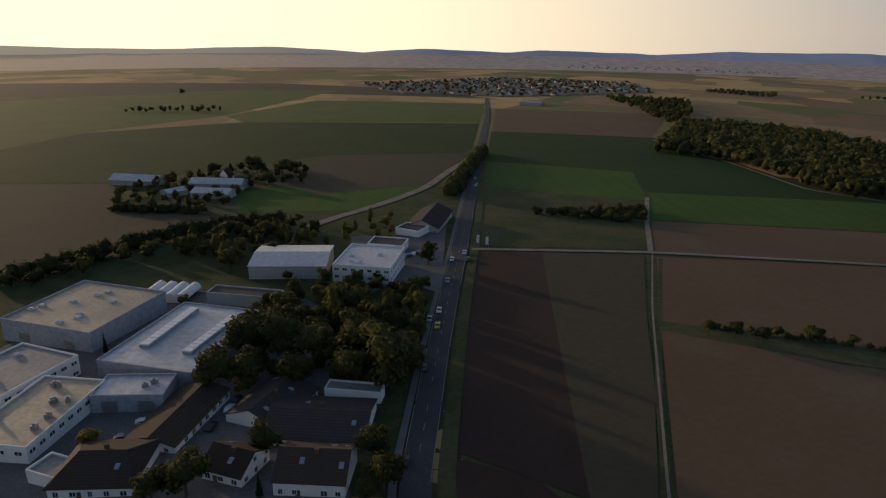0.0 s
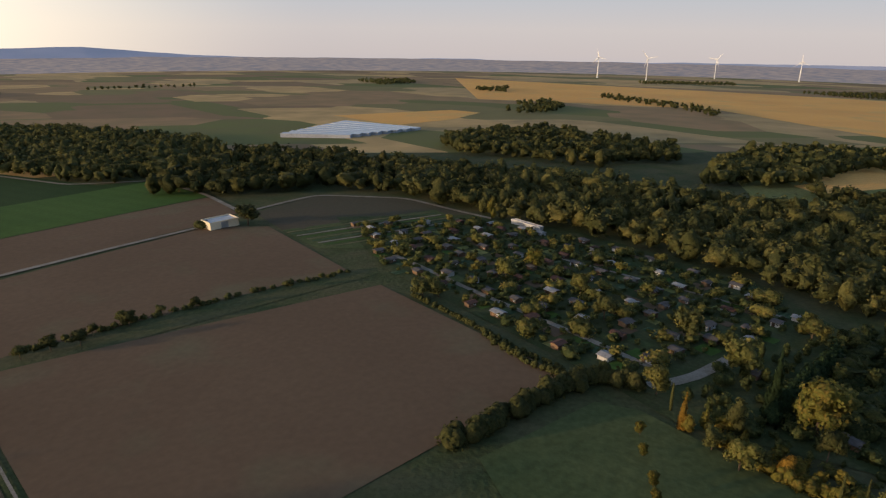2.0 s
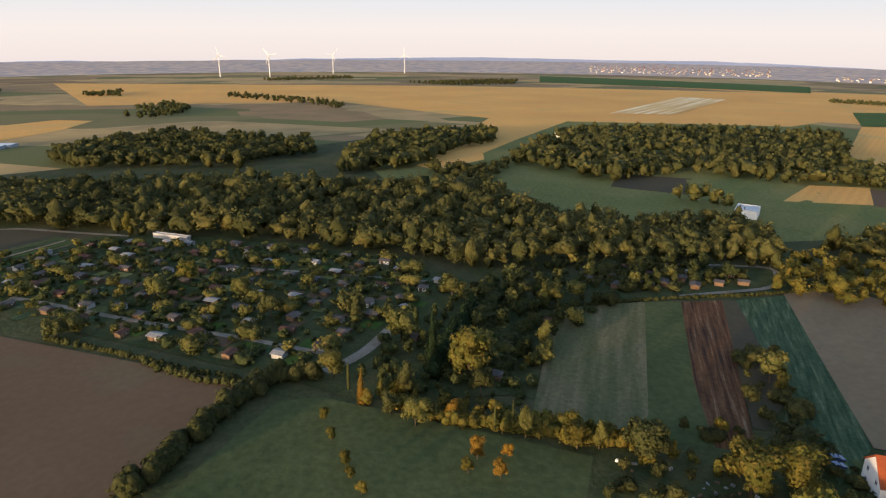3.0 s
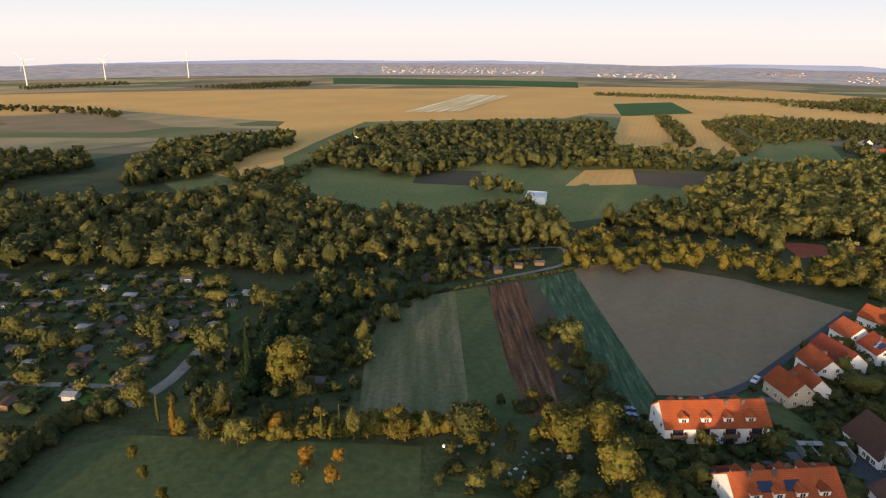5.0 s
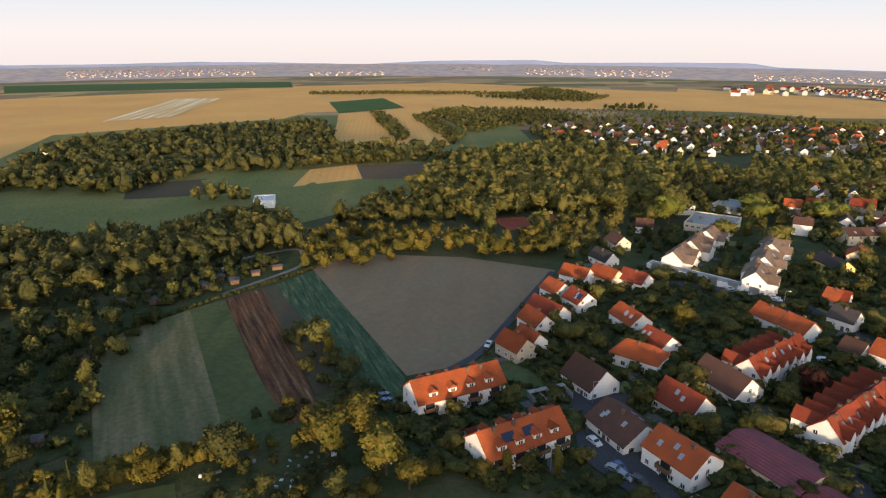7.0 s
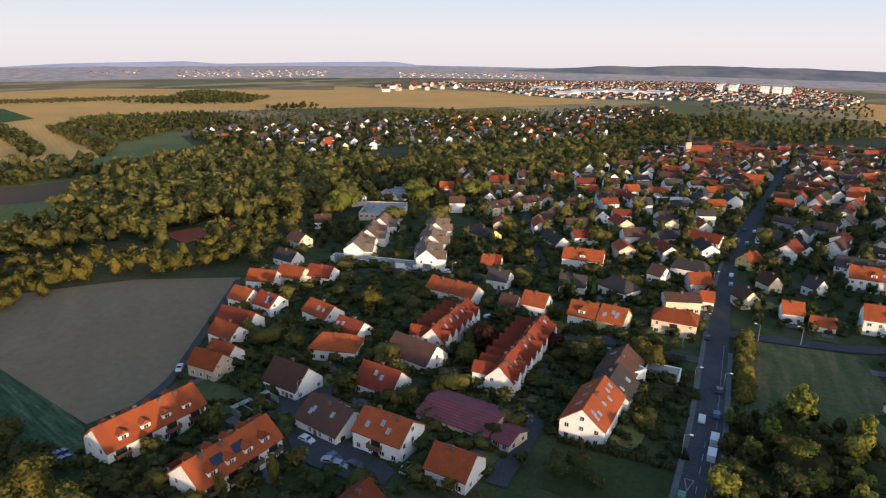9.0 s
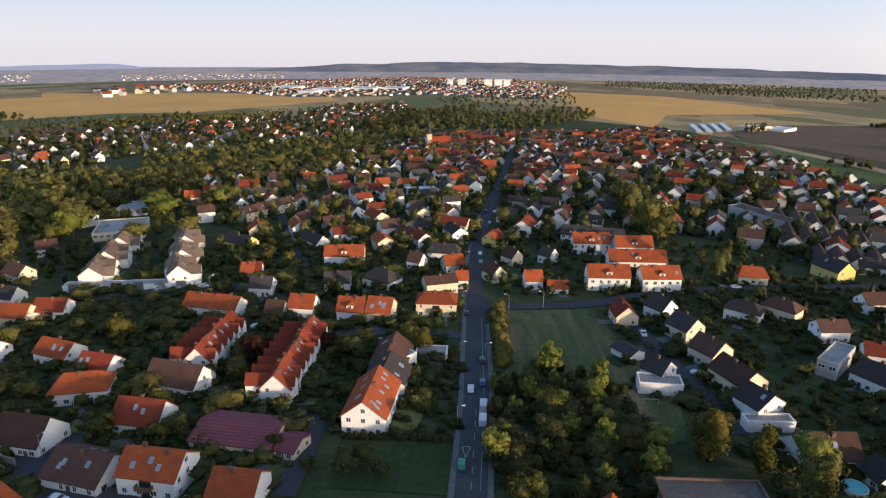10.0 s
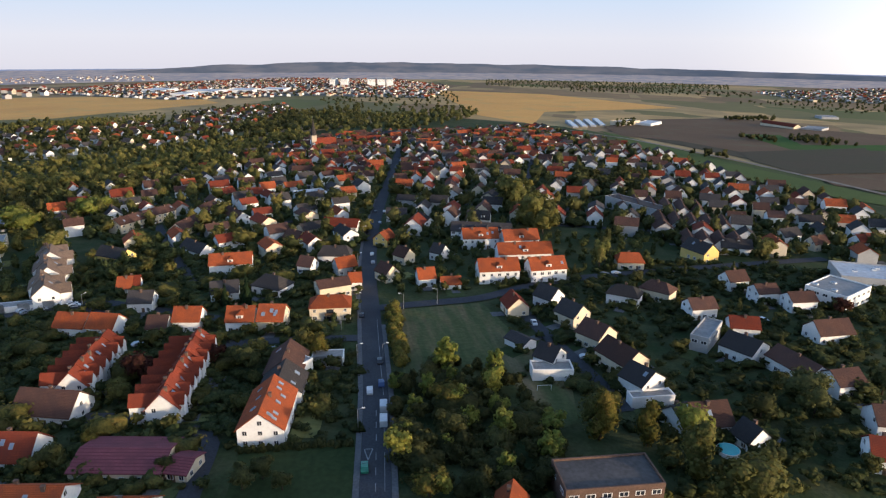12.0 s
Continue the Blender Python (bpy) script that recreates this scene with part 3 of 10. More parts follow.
def far_kind(shape, variant, leaves, size):
    key = (shape, variant, leaves)
    if key not in FAR_KINDS:
        rng = np.random.default_rng(900 + variant + hash_of(shape))
        lumps = crown_lumps(rng, shape)
        fine = (12, 8) if leaves > 250 else (8, 5) if leaves > 75 else (6, 4) if leaves > 25 else (4, 3)
        FAR_KINDS[key] = tuple(np.concatenate(pair) for pair in zip(leaf_cloud(rng, lumps, leaves, size, 0.26), crown_core(lumps, *fine, 0.8 if leaves > 75 else 0.93)))
    return FAR_KINDS[key]


def inside(x, y, poly):
    hit = False
    for (x1, y1), (x2, y2) in zip(poly, poly[1:] + poly[:1]):
        if (y1 > y) != (y2 > y) and x < (x2 - x1) * (y - y1) / (y2 - y1) + x1:
            hit = not hit
    return hit


def scatter(seed, poly, gap, keep=True):
    """Places in a polygon, no two nearer than gap."""
    rng = np.random.default_rng(seed)
    xs, ys = [p[0] for p in poly], [p[1] for p in poly]
    cells, out = {}, []
    area = (max(xs) - min(xs)) * (max(ys) - min(ys))
    for _ in range(int(min(40000, area / gap**2 * 6))):
        x, y = rng.uniform(min(xs), max(xs)), rng.uniform(min(ys), max(ys))
        ci, cj = int(x // gap), int(y // gap)
        if any((x - a) ** 2 + (y - b) ** 2 < gap * gap for i in (-1, 0, 1) for j in (-1, 0, 1) for a, b in cells.get((ci + i, cj + j), ())):
            continue
        if not inside(x, y, poly) or (keep and KEEP_CLEAR.near(x, y)):
            continue
        cells.setdefault((ci, cj), []).append((x, y))
        out.append((x, y))
    return out


def woods(seed, poly, gap, low, high, material, label, leaves=80, size=0.052, shapes=("wood", "round", "wood", "round", "tall"), wide=1.15, name="woodland", keep=False):
    """A stand of trees too many to count."""
    rng = np.random.default_rng(seed + 1)
    vs, ns, tones = [], [], []
    for x, y in scatter(seed, poly, gap, keep):
        h = low + (high * 1.12 - low) * rng.beta(2.0, 2.4)
        d = math.hypot(x, y)
        more = 2.3 if d < 300 else 1.7 if d < 420 else 1.0 if d < 560 else 0.5
        many = leaves if leaves > 150 else max(10, int(leaves * (min(more, 1.4) if high < 9 else more)))
        v, nv = far_kind(shapes[int(rng.integers(len(shapes)))], int(rng.integers(5)), many, size * (leaves / many) ** 0.5)
        a, w = rng.uniform(0, 6.28), h * wide * rng.uniform(0.85, 1.25)
        c, s = math.cos(a) * w, math.sin(a) * w
        vs.append(np.stack([v[:, 0] * c - v[:, 1] * s + x, v[:, 0] * s + v[:, 1] * c + y, v[:, 2] * h + gz(x, y) - h * 0.06], 1))
        c, s = math.cos(a), math.sin(a)
        ns.append(np.stack([nv[:, 0] * c - nv[:, 1] * s, nv[:, 0] * s + nv[:, 1] * c, nv[:, 2]], 1))
        tones.append(np.full(len(v), rng.uniform(-0.45, 0.6)))
    if not vs:
        return None
    v = np.concatenate(vs)
    return tagged(new(name, quads_mesh(name, v, np.arange(len(v)).reshape(-1, 4), material, np.concatenate(tones), np.concatenate(ns))), label, "trees", "", "stuff")


def hedge(seed, line, width, high, material, label, gap=1.0, leaf=0.35, name="hedge", per=26):
    """A hedge or a row of shrubs along a line, with an uneven top."""
    rng = np.random.default_rng(seed)
    vs, ns = [], []
    for a, b in zip(line, line[1:]):
        d = math.hypot(b[0] - a[0], b[1] - a[1])
        for i in range(int(d / gap)):
            f = (i + rng.uniform(0, 1)) * gap / d
            x, y = a[0] + (b[0] - a[0]) * f + rng.normal() * width * 0.16, a[1] + (b[1] - a[1]) * f + rng.normal() * width * 0.16
            h = high * rng.uniform(0.6, 1.12)
            lump = [(x, y, gz(x, y) + h * 0.35, width * 0.42, h / width * 0.8), (x, y, gz(x, y) + h * 0.62, width * 0.3, h / width)]
            for q, nq in (leaf_cloud(rng, lump, per, leaf), crown_core(lump, 6, 4, 0.84)):
                vs.append(q)
                ns.append(nq)
    v = np.concatenate(vs)
    return tagged(new(name, quads_mesh(name, v, np.arange(len(v)).reshape(-1, 4), material, None, np.concatenate(ns))), label, "hedge", "", "stuff")


# ---- houses ----
def window_mesh(name, with_pane):
    """A two-light window in one piece: a frame that stands proud of the wall, panes set back in it."""
    xs, zs = (-0.62, -0.5, -0.04, 0.04, 0.5, 0.62), (-0.72, -0.6, 0.6, 0.72)
    bm = bmesh.new()
    v = {(i, k): bm.verts.new((x, -0.07, z)) for i, x in enumerate(xs) for k, z in enumerate(zs)}
    w = {(i, k): bm.verts.new((xs[i], 0.06, zs[k])) for i, k in v if i in (0, 5) or k in (0, 3)}
    lights = []
    for i in range(5):
        for k in range(3):
            f = bm.faces.new((v[i, k], v[i + 1, k], v[i + 1, k + 1], v[i, k + 1]))
            if k == 1 and i in (1, 3):
                lights.append(f)
    for i in range(5):
        bm.faces.new((v[i + 1, 0], v[i, 0], w[i, 0], w[i + 1, 0]))
        bm.faces.new((v[i, 3], v[i + 1, 3], w[i + 1, 3], w[i, 3]))
    for k in range(3):
        bm.faces.new((v[0, k], v[0, k + 1], w[0, k + 1], w[0, k]))
        bm.faces.new((v[5, k + 1], v[5, k], w[5, k], w[5, k + 1]))
    for f in bmesh.ops.extrude_discrete_faces(bm, faces=lights)["faces"]:
        for q in f.verts:
            q.co.y += 0.055
        if with_pane:
            f.material_index = 1
    bmesh.ops.recalc_face_normals(bm, faces=bm.faces)
    me = bm_mesh(name, bm, FRAME_WHITE)
    me.materials.append(GLASS)
    return me


WINDOW, WINDOW_WHOLE = window_mesh("window", False), window_mesh("window", True)
PANE = bm_mesh("pane", box_bm((-0.52, 0.52, -0.035, -0.02, -0.61, 0.61)), GLASS)
SKY_FRAME = bm_mesh("roof_window", box_bm((-0.5, 0.5, -0.75, 0.75, -0.05, 0.09)), STEEL)
SKY_PANE = bm_mesh("pane", box_bm((-0.4, 0.4, -0.64, 0.64, 0.09, 0.11)), SKYLIGHT)
CHIMNEY = bm_mesh("chimney", box_bm((-0.4, 0.4, -0.35, 0.35, -1.2, 1.0), (-0.47, 0.47, -0.42, 0.42, 1.0, 1.12)), BRICK_BROWN)
DOOR = bm_mesh("door", box_bm((-0.55, 0.55, -0.04, 0.07, 0.0, 2.05)), WOOD)


def window_at(parent, x, y, z, turn, w=1.0, h=1.0):
    m = pose(x, y, z, 0, 0, turn) @ Matrix.Diagonal((w, 1, h, 1))
    top = parent
    while top.parent:
        top = top.parent
    if math.hypot(top.matrix_basis.translation.x, top.matrix_basis.translation.y) > 165:
        return child("window", WINDOW_WHOLE, parent, m)
    ob = child("window", WINDOW, parent, m)
    child("pane", PANE, ob)
    return ob


def prism(L, W, eave, ridge, hip=0.0, low=-1.5):
    """Walls up to the eaves and into the gables; ridge along x."""
    a, b = L / 2, W / 2
    if hip:
        v = [(-a, -b, low), (a, -b, low), (a, b, low), (-a, b, low), (-a, -b, eave), (a, -b, eave), (a, b, eave), (-a, b, eave)]
        return v, [(0, 1, 5, 4), (1, 2, 6, 5), (2, 3, 7, 6), (3, 0, 4, 7), (4, 5, 6, 7)]
    t = ridge - 0.12
    v = [(-a, -b, low), (a, -b, low), (a, b, low), (-a, b, low), (-a, -b, eave), (a, -b, eave), (a, b, eave), (-a, b, eave), (-a, 0, t), (a, 0, t)]
    return v, [(0, 1, 5, 4), (2, 3, 7, 6), (1, 2, 6, 9, 5), (3, 0, 4, 8, 7), (4, 5, 9, 8), (6, 7, 8, 9)]


def roof_shell(L, W, eave, ridge, hip=0.0, over=0.45, thick=0.22):
    """A pitched roof with an overhang and thickness."""
    slope = (ridge - eave) / (W / 2)
    a, b, e = L / 2 + over * (1.0 if hip else 0.7), W / 2 + over, eave - slope * over + 0.06
    r, h = ridge + 0.06, hip
    out = []
    for k in (0.0, thick):
        out += [(-a, -b, e + k), (a, -b, e + k), (a, b, e + k), (-a, b, e + k), (-a + h, 0, r + k), (a - h, 0, r + k)]
    f = [(6, 7, 11, 10), (8, 9, 10, 11), (0, 4, 5, 1), (2, 5, 4, 3), (0, 1, 7, 6), (2, 3, 9, 8)]
    if hip:
        f += [(7, 8, 11), (9, 6, 10), (1, 5, 2), (3, 4, 0), (1, 2, 8, 7), (3, 0, 6, 9)]
    else:
        f += [(1, 5, 11, 7), (5, 2, 8, 11), (3, 4, 10, 9), (4, 0, 6, 10)]
    return out, f


def clear_house(x, y, turn, L, W):
    n = max(1, round(L / W * 2))
    for i in range(n):
        s = ((i + 0.5) / n - 0.5) * max(0, L - W * 0.6)
        KEEP_CLEAR.append((x + math.cos(radians(turn)) * s, y + math.sin(radians(turn)) * s, W / 2 + 0.9))
        BUILT.append((x + math.cos(radians(turn)) * s, y + math.sin(radians(turn)) * s, W / 2))
    if math.hypot(x, y) < 360:
        PLANTED.append((x, y, turn, L, W))


def house(x, y, turn, L, W, eave, ridge, wall, roof, label, hip=0.0, floors=2, windows=True, chimneys=1, dormers=0, sky=0, solar=0, balcony=False, seed=0, group="", name="house", category="house", detail=True):
    """A pitched-roof house whose ridge runs along its own x; turn in degrees."""
    ob = base(name, x, y, turn, label, category, group)
    clear_house(x, y, turn, L, W)
    rng = random.Random(seed * 7 + int(x * 3) + int(y))
    v, f = prism(L, W, eave, ridge, hip)
    child("wall", mesh_of("wall", v, f, wall), ob)
    v, f = roof_shell(L, W, eave, ridge, hip)
    child("roof", mesh_of("roof", v, f, roof), ob)
    slope = (ridge - eave) / (W / 2)
    for i in range(chimneys):
        cx = (i + 0.5) / chimneys * L * 0.8 - L * 0.4 + rng.uniform(-0.6, 0.6)
        cy = rng.choice((-1, 1)) * W * 0.08
        child("chimney", CHIMNEY, ob, pose(cx, cy, ridge - abs(cy) * slope + 0.2))
    if windows:
        n = max(2, int(L / 2.9))
        for fl in range(floors):
            z = 1.6 + fl * 2.7
            if z + 0.8 > eave:
                break
            for i in range(n):
                wx = (i + 0.5) / n * L - L / 2
                for s in (-1,):
                    if rng.random() < 0.9:
                        window_at(ob, wx + rng.uniform(-0.15, 0.15), s * W / 2, z, 0, rng.choice((0.85, 1.0, 1.25)), rng.choice((0.9, 1.0)))
        if not hip:
            m = max(2, int(W / 3.4))
            for fl in range(floors + 1):
                z = 1.6 + fl * 2.7
                half = W / 2 if z + 0.6 < eave else (ridge - z - 0.9) / slope
                for i in range(m):
                    wy = (i + 0.5) / m * W - W / 2
                    if abs(wy) + 0.6 < half:
                        for s in (-1, 1):
                            if rng.random() < 0.8:
                                window_at(ob, s * L / 2, wy, z, 90 * s, 0.95, 0.9)
        child("door", DOOR, ob, pose(rng.uniform(-0.3, 0.3) * L, -W / 2, 0.05))
    tilt = math.degrees(math.atan(slope))
    for i in range(sky):
        s = rng.choice((-1, 1))
        wx, wy = rng.uniform(-0.42, 0.42) * L, s * W * rng.uniform(0.18, 0.33)
        fr = child("roof_window", SKY_FRAME, ob, pose(wx, wy, ridge + 0.3 - abs(wy) * slope, -s * tilt, 0, 0))
        child("pane", SKY_PANE, fr)
    for i in range(dormers):
        for s in (-1, 1):
            wx = (i + 0.5) / dormers * L * 0.85 - L * 0.425
            dw, dd, dh = 2.3, W * 0.3, 1.5
            y0 = s * (W * 0.42)
            z0 = ridge - W * 0.42 * slope
            y1 = s * max(0.3, W * 0.42 - dh * 1.35 / slope)
            bm = box_bm((wx - dw / 2, wx + dw / 2, min(y0, y1), max(y0, y1), z0 - 0.3, z0 + dh))
            dm = part("dormer", bm, wall, ob)
            bm = bmesh.new()
            zz = z0 + dh
            vv = [bm.verts.new(p) for p in ((wx - dw / 2 - 0.25, y0 + s * 0.3, zz - 0.1), (wx + dw / 2 + 0.25, y0 + s * 0.3, zz - 0.1), (wx, y0 + s * 0.3, zz + 0.85), (wx - dw / 2 - 0.25, y1, zz - 0.1), (wx + dw / 2 + 0.25, y1, zz - 0.1), (wx, y1 - s * 0.9, zz + 0.85))]
            for q in ((0, 1, 2), (3, 5, 4), (0, 2, 5, 3), (1, 4, 5, 2), (0, 3, 4, 1)):
                bm.faces.new([vv[k] for k in q])
            bmesh.ops.recalc_face_normals(bm, faces=bm.faces)
            part("dormer_roof", bm, roof, dm)
            window_at(dm, wx, y0 + s * 0.02, z0 + 0.65, 0 if s < 0 else 180, 1.1, 0.75)
    for i in range(solar):
        s = -1 if rng.random() < 0.7 else 1
        wx, wy = rng.uniform(-0.3, 0.3) * L, s * W * 0.25
        part("solar_panel", box_bm((-1.6, 1.6, -1.1, 1.1, 0.0, 0.08)), SOLAR, ob, "dark blue solar panel", pose(wx, wy, ridge + 0.32 - abs(wy) * slope, -s * tilt, 0, 0))
    for i in range(int(balcony)):
        for s in (-1,):
            bx = ((i + 0.5) / int(balcony) - 0.5) * L
            if i % 3 == 1:
                part("awning", box_bm((bx - 1.4, bx + 1.4, s * W / 2 - 1.2, s * W / 2, 2.15, 2.22)), WALL_CREAM, ob)
            part("terrace_door", box_bm((bx - 1.3, bx + 1.3, s * W / 2 - 0.05, s * W / 2 + 0.1, 0.1, 2.1)), GLASS, ob)
            part("balcony_door", box_bm((bx - 1.3, bx + 1.3, s * W / 2 - 0.05, s * W / 2 + 0.1, 2.98, 4.75)), GLASS, ob)
            part("balcony", box_bm((bx - 1.8, bx + 1.8, s * W / 2 - 1.4, s * W / 2, 2.75, 2.95), (bx - 1.8, bx + 1.8, s * W / 2 - 1.4, s * W / 2 - 1.32, 2.95, 3.85), (bx - 1.8, bx - 1.72, s * W / 2 - 1.32, s * W / 2, 2.95, 3.85), (bx + 1.72, bx + 1.8, s * W / 2 - 1.32, s * W / 2, 2.95, 3.85)), WOOD, ob, "dark boarded balcony")
    return ob


def terrace(line, n, W, eave, ridge, wall, roof, label, group, wing=4.5, jog=0.0, porch=0.0):
    """A stepped row of houses along a line: each has its own roof and a low wing on the side away from the eye's street."""
    (x1, y1), (x2, y2) = line
    d = math.hypot(x2 - x1, y2 - y1)
    turn = math.degrees(math.atan2(y2 - y1, x2 - x1))
    for i in range(n):
        f = (i + 0.5) / n
        up, out = (0.45 + 0.3 * jog) * (i % 2), jog * (i % 2 - 0.5)
        ob = house(x1 + (x2 - x1) * f - (y2 - y1) / d * out, y1 + (y2 - y1) * f + (x2 - x1) / d * out, turn + 180, d / n - 0.04, W + 0.6 * (i % 2), eave + up, ridge + up, wall, roof, label, 0.0, 2, True, 1, 0, 1, 0, i % 2 == 0, i, group)
        long, top = wing + W * 0.32, ridge - 1.1
        v, q = prism(long, d / n * 0.66, top - 2.4, top)
        m = pose(0, -W / 2 - wing / 2 + 0.3 + W * 0.16, 0, 0, 0, 90)
        wg = child("wing", mesh_of("wing", v, q, wall), ob, m)
        v, q = roof_shell(long, d / n * 0.66, top - 2.4, top, 0.0, 0.3)
        child("wing_roof", mesh_of("wing_roof", v, q, roof), wg)
        if porch:
            long = porch + W * 0.32
            v, q = prism(long, d / n * 0.62, top - 2.2, top - 0.1)
            fg = child("front_gable", mesh_of("front_gable", v, q, wall), ob, pose(0, W / 2 + porch / 2 - 0.3 - W * 0.16, 0, 0, 0, 90))
            v, q = roof_shell(long, d / n * 0.62, top - 2.2, top - 0.1, 0.0, 0.3)
            child("gable_roof", mesh_of("gable_roof", v, q, roof), fg)


def flat_building(x, y, turn, L, W, high, wall, roof, label, bands=1, skylights=0, parapet=0.5, doors=0, name="flat_building", category="building", vents=0, group=""):
    """A flat-roofed building with a parapet, window bands made of single windows, and roof fittings."""
    ob = base(name, x, y, turn, label, category, group)
    clear_house(x, y, turn, L, W)
    a, b = L / 2, W / 2
    part("wall", box_bm((-a, a, -b, b, -2, high - 0.4)), wall, ob)
    part("roof", box_bm((-a + 0.3, a - 0.3, -b + 0.3, b - 0.3, high - 0.4, high)), roof, ob)
    p = parapet
    part("parapet", box_bm((-a - 0.05, a + 0.05, -b - 0.05, -b + 0.3, high - 0.4, high + p), (-a - 0.05, a + 0.05, b - 0.3, b + 0.05, high - 0.4, high + p), (-a - 0.05, -a + 0.3, -b + 0.3, b - 0.3, high - 0.4, high + p), (a - 0.3, a + 0.05, -b + 0.3, b - 0.3, high - 0.4, high + p)), wall, ob)
    rng = random.Random(int(abs(x) * 5 + abs(y)))
    for k in range(bands):
        z = high - 1.5 - k * 3.2
        for i in range(max(2, min(14, int(L / 3)))):
            n = max(2, min(14, int(L / 3)))
            window_at(ob, (i + 0.5) / n * L - a, -b, z, 0, 1.7, 0.8)
        for i in range(max(2, min(8, int(W / 3.5)))):
            n = max(2, min(8, int(W / 3.5)))
            for s in (-1, 1):
                window_at(ob, s * a, (i + 0.5) / n * W - b, z, 90 * s, 1.7, 0.8)
    for i in range(doors):
        part("gate", box_bm((-2, 2, -0.06, 0.06, 0, 3.8)), STEEL, ob, "", pose((i + 0.5) / doors * L - a, -b - 0.02, 0))
    for i in range(skylights):
        cx, cy = rng.uniform(-0.42, 0.42) * L, rng.uniform(-0.4, 0.4) * W
        kb = part("roof_light", box_bm((-1.0, 1.0, -0.7, 0.7, 0, 0.5)), FRAME_WHITE, ob, "", pose(cx, cy, high))
        part("dome", box_bm((-0.8, 0.8, -0.55, 0.55, 0.5, 0.68)), SKYLIGHT, kb)
    for i in range(vents):
        cx, cy = rng.uniform(-0.4, 0.4) * L, rng.uniform(-0.4, 0.4) * W
        part("vent", box_bm((-0.8, 0.8, -0.6, 0.6, 0, 1.1), (-0.3, 0.3, -0.3, 0.3, 1.1, 1.5)), STEEL, ob, "", pose(cx, cy, high, 0, 0, rng.uniform(0, 90)))
    return ob


def simple_house(x, y, turn, L, W, eave, ridge, wall, roof, label, hip=0.0, group="", seed=0):
    """A house farther off: walls, roof, chimney and a few single windows."""
    ob = base("house", x, y, turn, label, "house", group)
    clear_house(x, y, turn, L, W)
    v, f = prism(L, W, eave, ridge, hip)
    child("wall", mesh_of("wall", v, f, wall), ob)
    v, f = roof_shell(L, W, eave, ridge, hip)
    child("roof", mesh_of("roof", v, f, roof), ob)
    rng = random.Random(int(abs(x) * 9 + abs(y) * 4))
    if rng.random() < 0.7:
        child("chimney", CHIMNEY, ob, pose(rng.uniform(-0.3, 0.3) * L, 0.2, ridge))
    if math.hypot(x, y) < 330:
        # the two sides that face the street
        near = -1 if math.sin(radians(turn)) * x - math.cos(radians(turn)) * y < 0 else 1
        for wx in (-0.28, 0.05, 0.3):
            child("window", WINDOW_WHOLE, ob, pose(wx * L, near * W / 2, eave - 1.3, 0, 0, 0 if near < 0 else 180))
        end = -1 if math.cos(radians(turn)) * x + math.sin(radians(turn)) * y > 0 else 1
        for wy in (-0.2, 0.2):
            child("window", WINDOW_WHOLE, ob, pose(end * L / 2, wy * W, eave - 1.2, 0, 0, 90 * end))
    return ob


# ---- vehicles ----
def car_parts(paint, van=False):
    """Meshes of a car: body, cabin glass, roof, wheel."""
    if van:
        prof = [(-2.5, 0.35), (2.5, 0.35), (2.5, 1.05), (2.0, 1.25), (1.45, 2.1), (1.2, 2.2), (-2.5, 2.2)]
    else:
        prof = [(-2.1, 0.35), (2.1, 0.35), (2.15, 0.7), (1.9, 0.88), (1.0, 0.98), (0.35, 1.4), (-1.1, 1.45), (-1.75, 1.05), (-2.12, 0.95)]
    hw = 0.98 if van else 0.87
    bm = bmesh.new()
    l = [bm.verts.new((x, -hw, z)) for x, z in prof]
    r = [bm.verts.new((x, hw, z)) for x, z in prof]
    bm.faces.new(l)
    bm.faces.new(r[::-1])
    for i in range(len(prof)):
        j = (i + 1) % len(prof)
        bm.faces.new((l[j], l[i], r[i], r[j]))
    bmesh.ops.bevel(bm, geom=bm.edges[:], offset=0.07, segments=1, affect="EDGES")
    bmesh.ops.recalc_face_normals(bm, faces=bm.faces)
    body = bm_mesh("body", bm, paint)
    if van:
        gl = box_bm((0.4, 1.25, -hw - 0.012, hw + 0.012, 1.3, 1.95))
    else:
        gl = box_bm((-1.25, 0.3, -hw - 0.012, hw + 0.012, 1.02, 1.33))
    glass = bm_mesh("side_window", gl, GLASS)
    bm = bmesh.new()
    x0, z0, x1, z1 = (2.0, 1.27, 1.48, 2.06) if van else (0.98, 1.0, 0.38, 1.38)
    vv = [bm.verts.new(p) for p in ((x0 + 0.03, -hw + 0.15, z0 + 0.03), (x0 + 0.03, hw - 0.15, z0 + 0.03), (x1 + 0.03, hw - 0.15, z1 + 0.03), (x1 + 0.03, -hw + 0.15, z1 + 0.03))]
    bm.faces.new(vv)
    shield = bm_mesh("windscreen", bm, GLASS)
    bm = bmesh.new()
    bmesh.ops.create_cone(bm, cap_ends=True, segments=14, radius1=0.33, radius2=0.33, depth=0.22, matrix=pose(0, 0, 0, 90, 0, 0))
    tyre = bm_mesh("wheel", bm, BLACK_RUBBER)
    bm = bmesh.new()
    bmesh.ops.create_cone(bm, cap_ends=True, segments=10, radius1=0.2, radius2=0.2, depth=0.24, matrix=pose(0, 0, 0, 90, 0, 0))
    return body, glass, shield, tyre, bm_mesh("rim", bm, STEEL)


CAR_MESHES = {}
CAR_WORDS = ("silver grey", "black", "dark grey", "dark blue", "dark red", "yellow", "green")


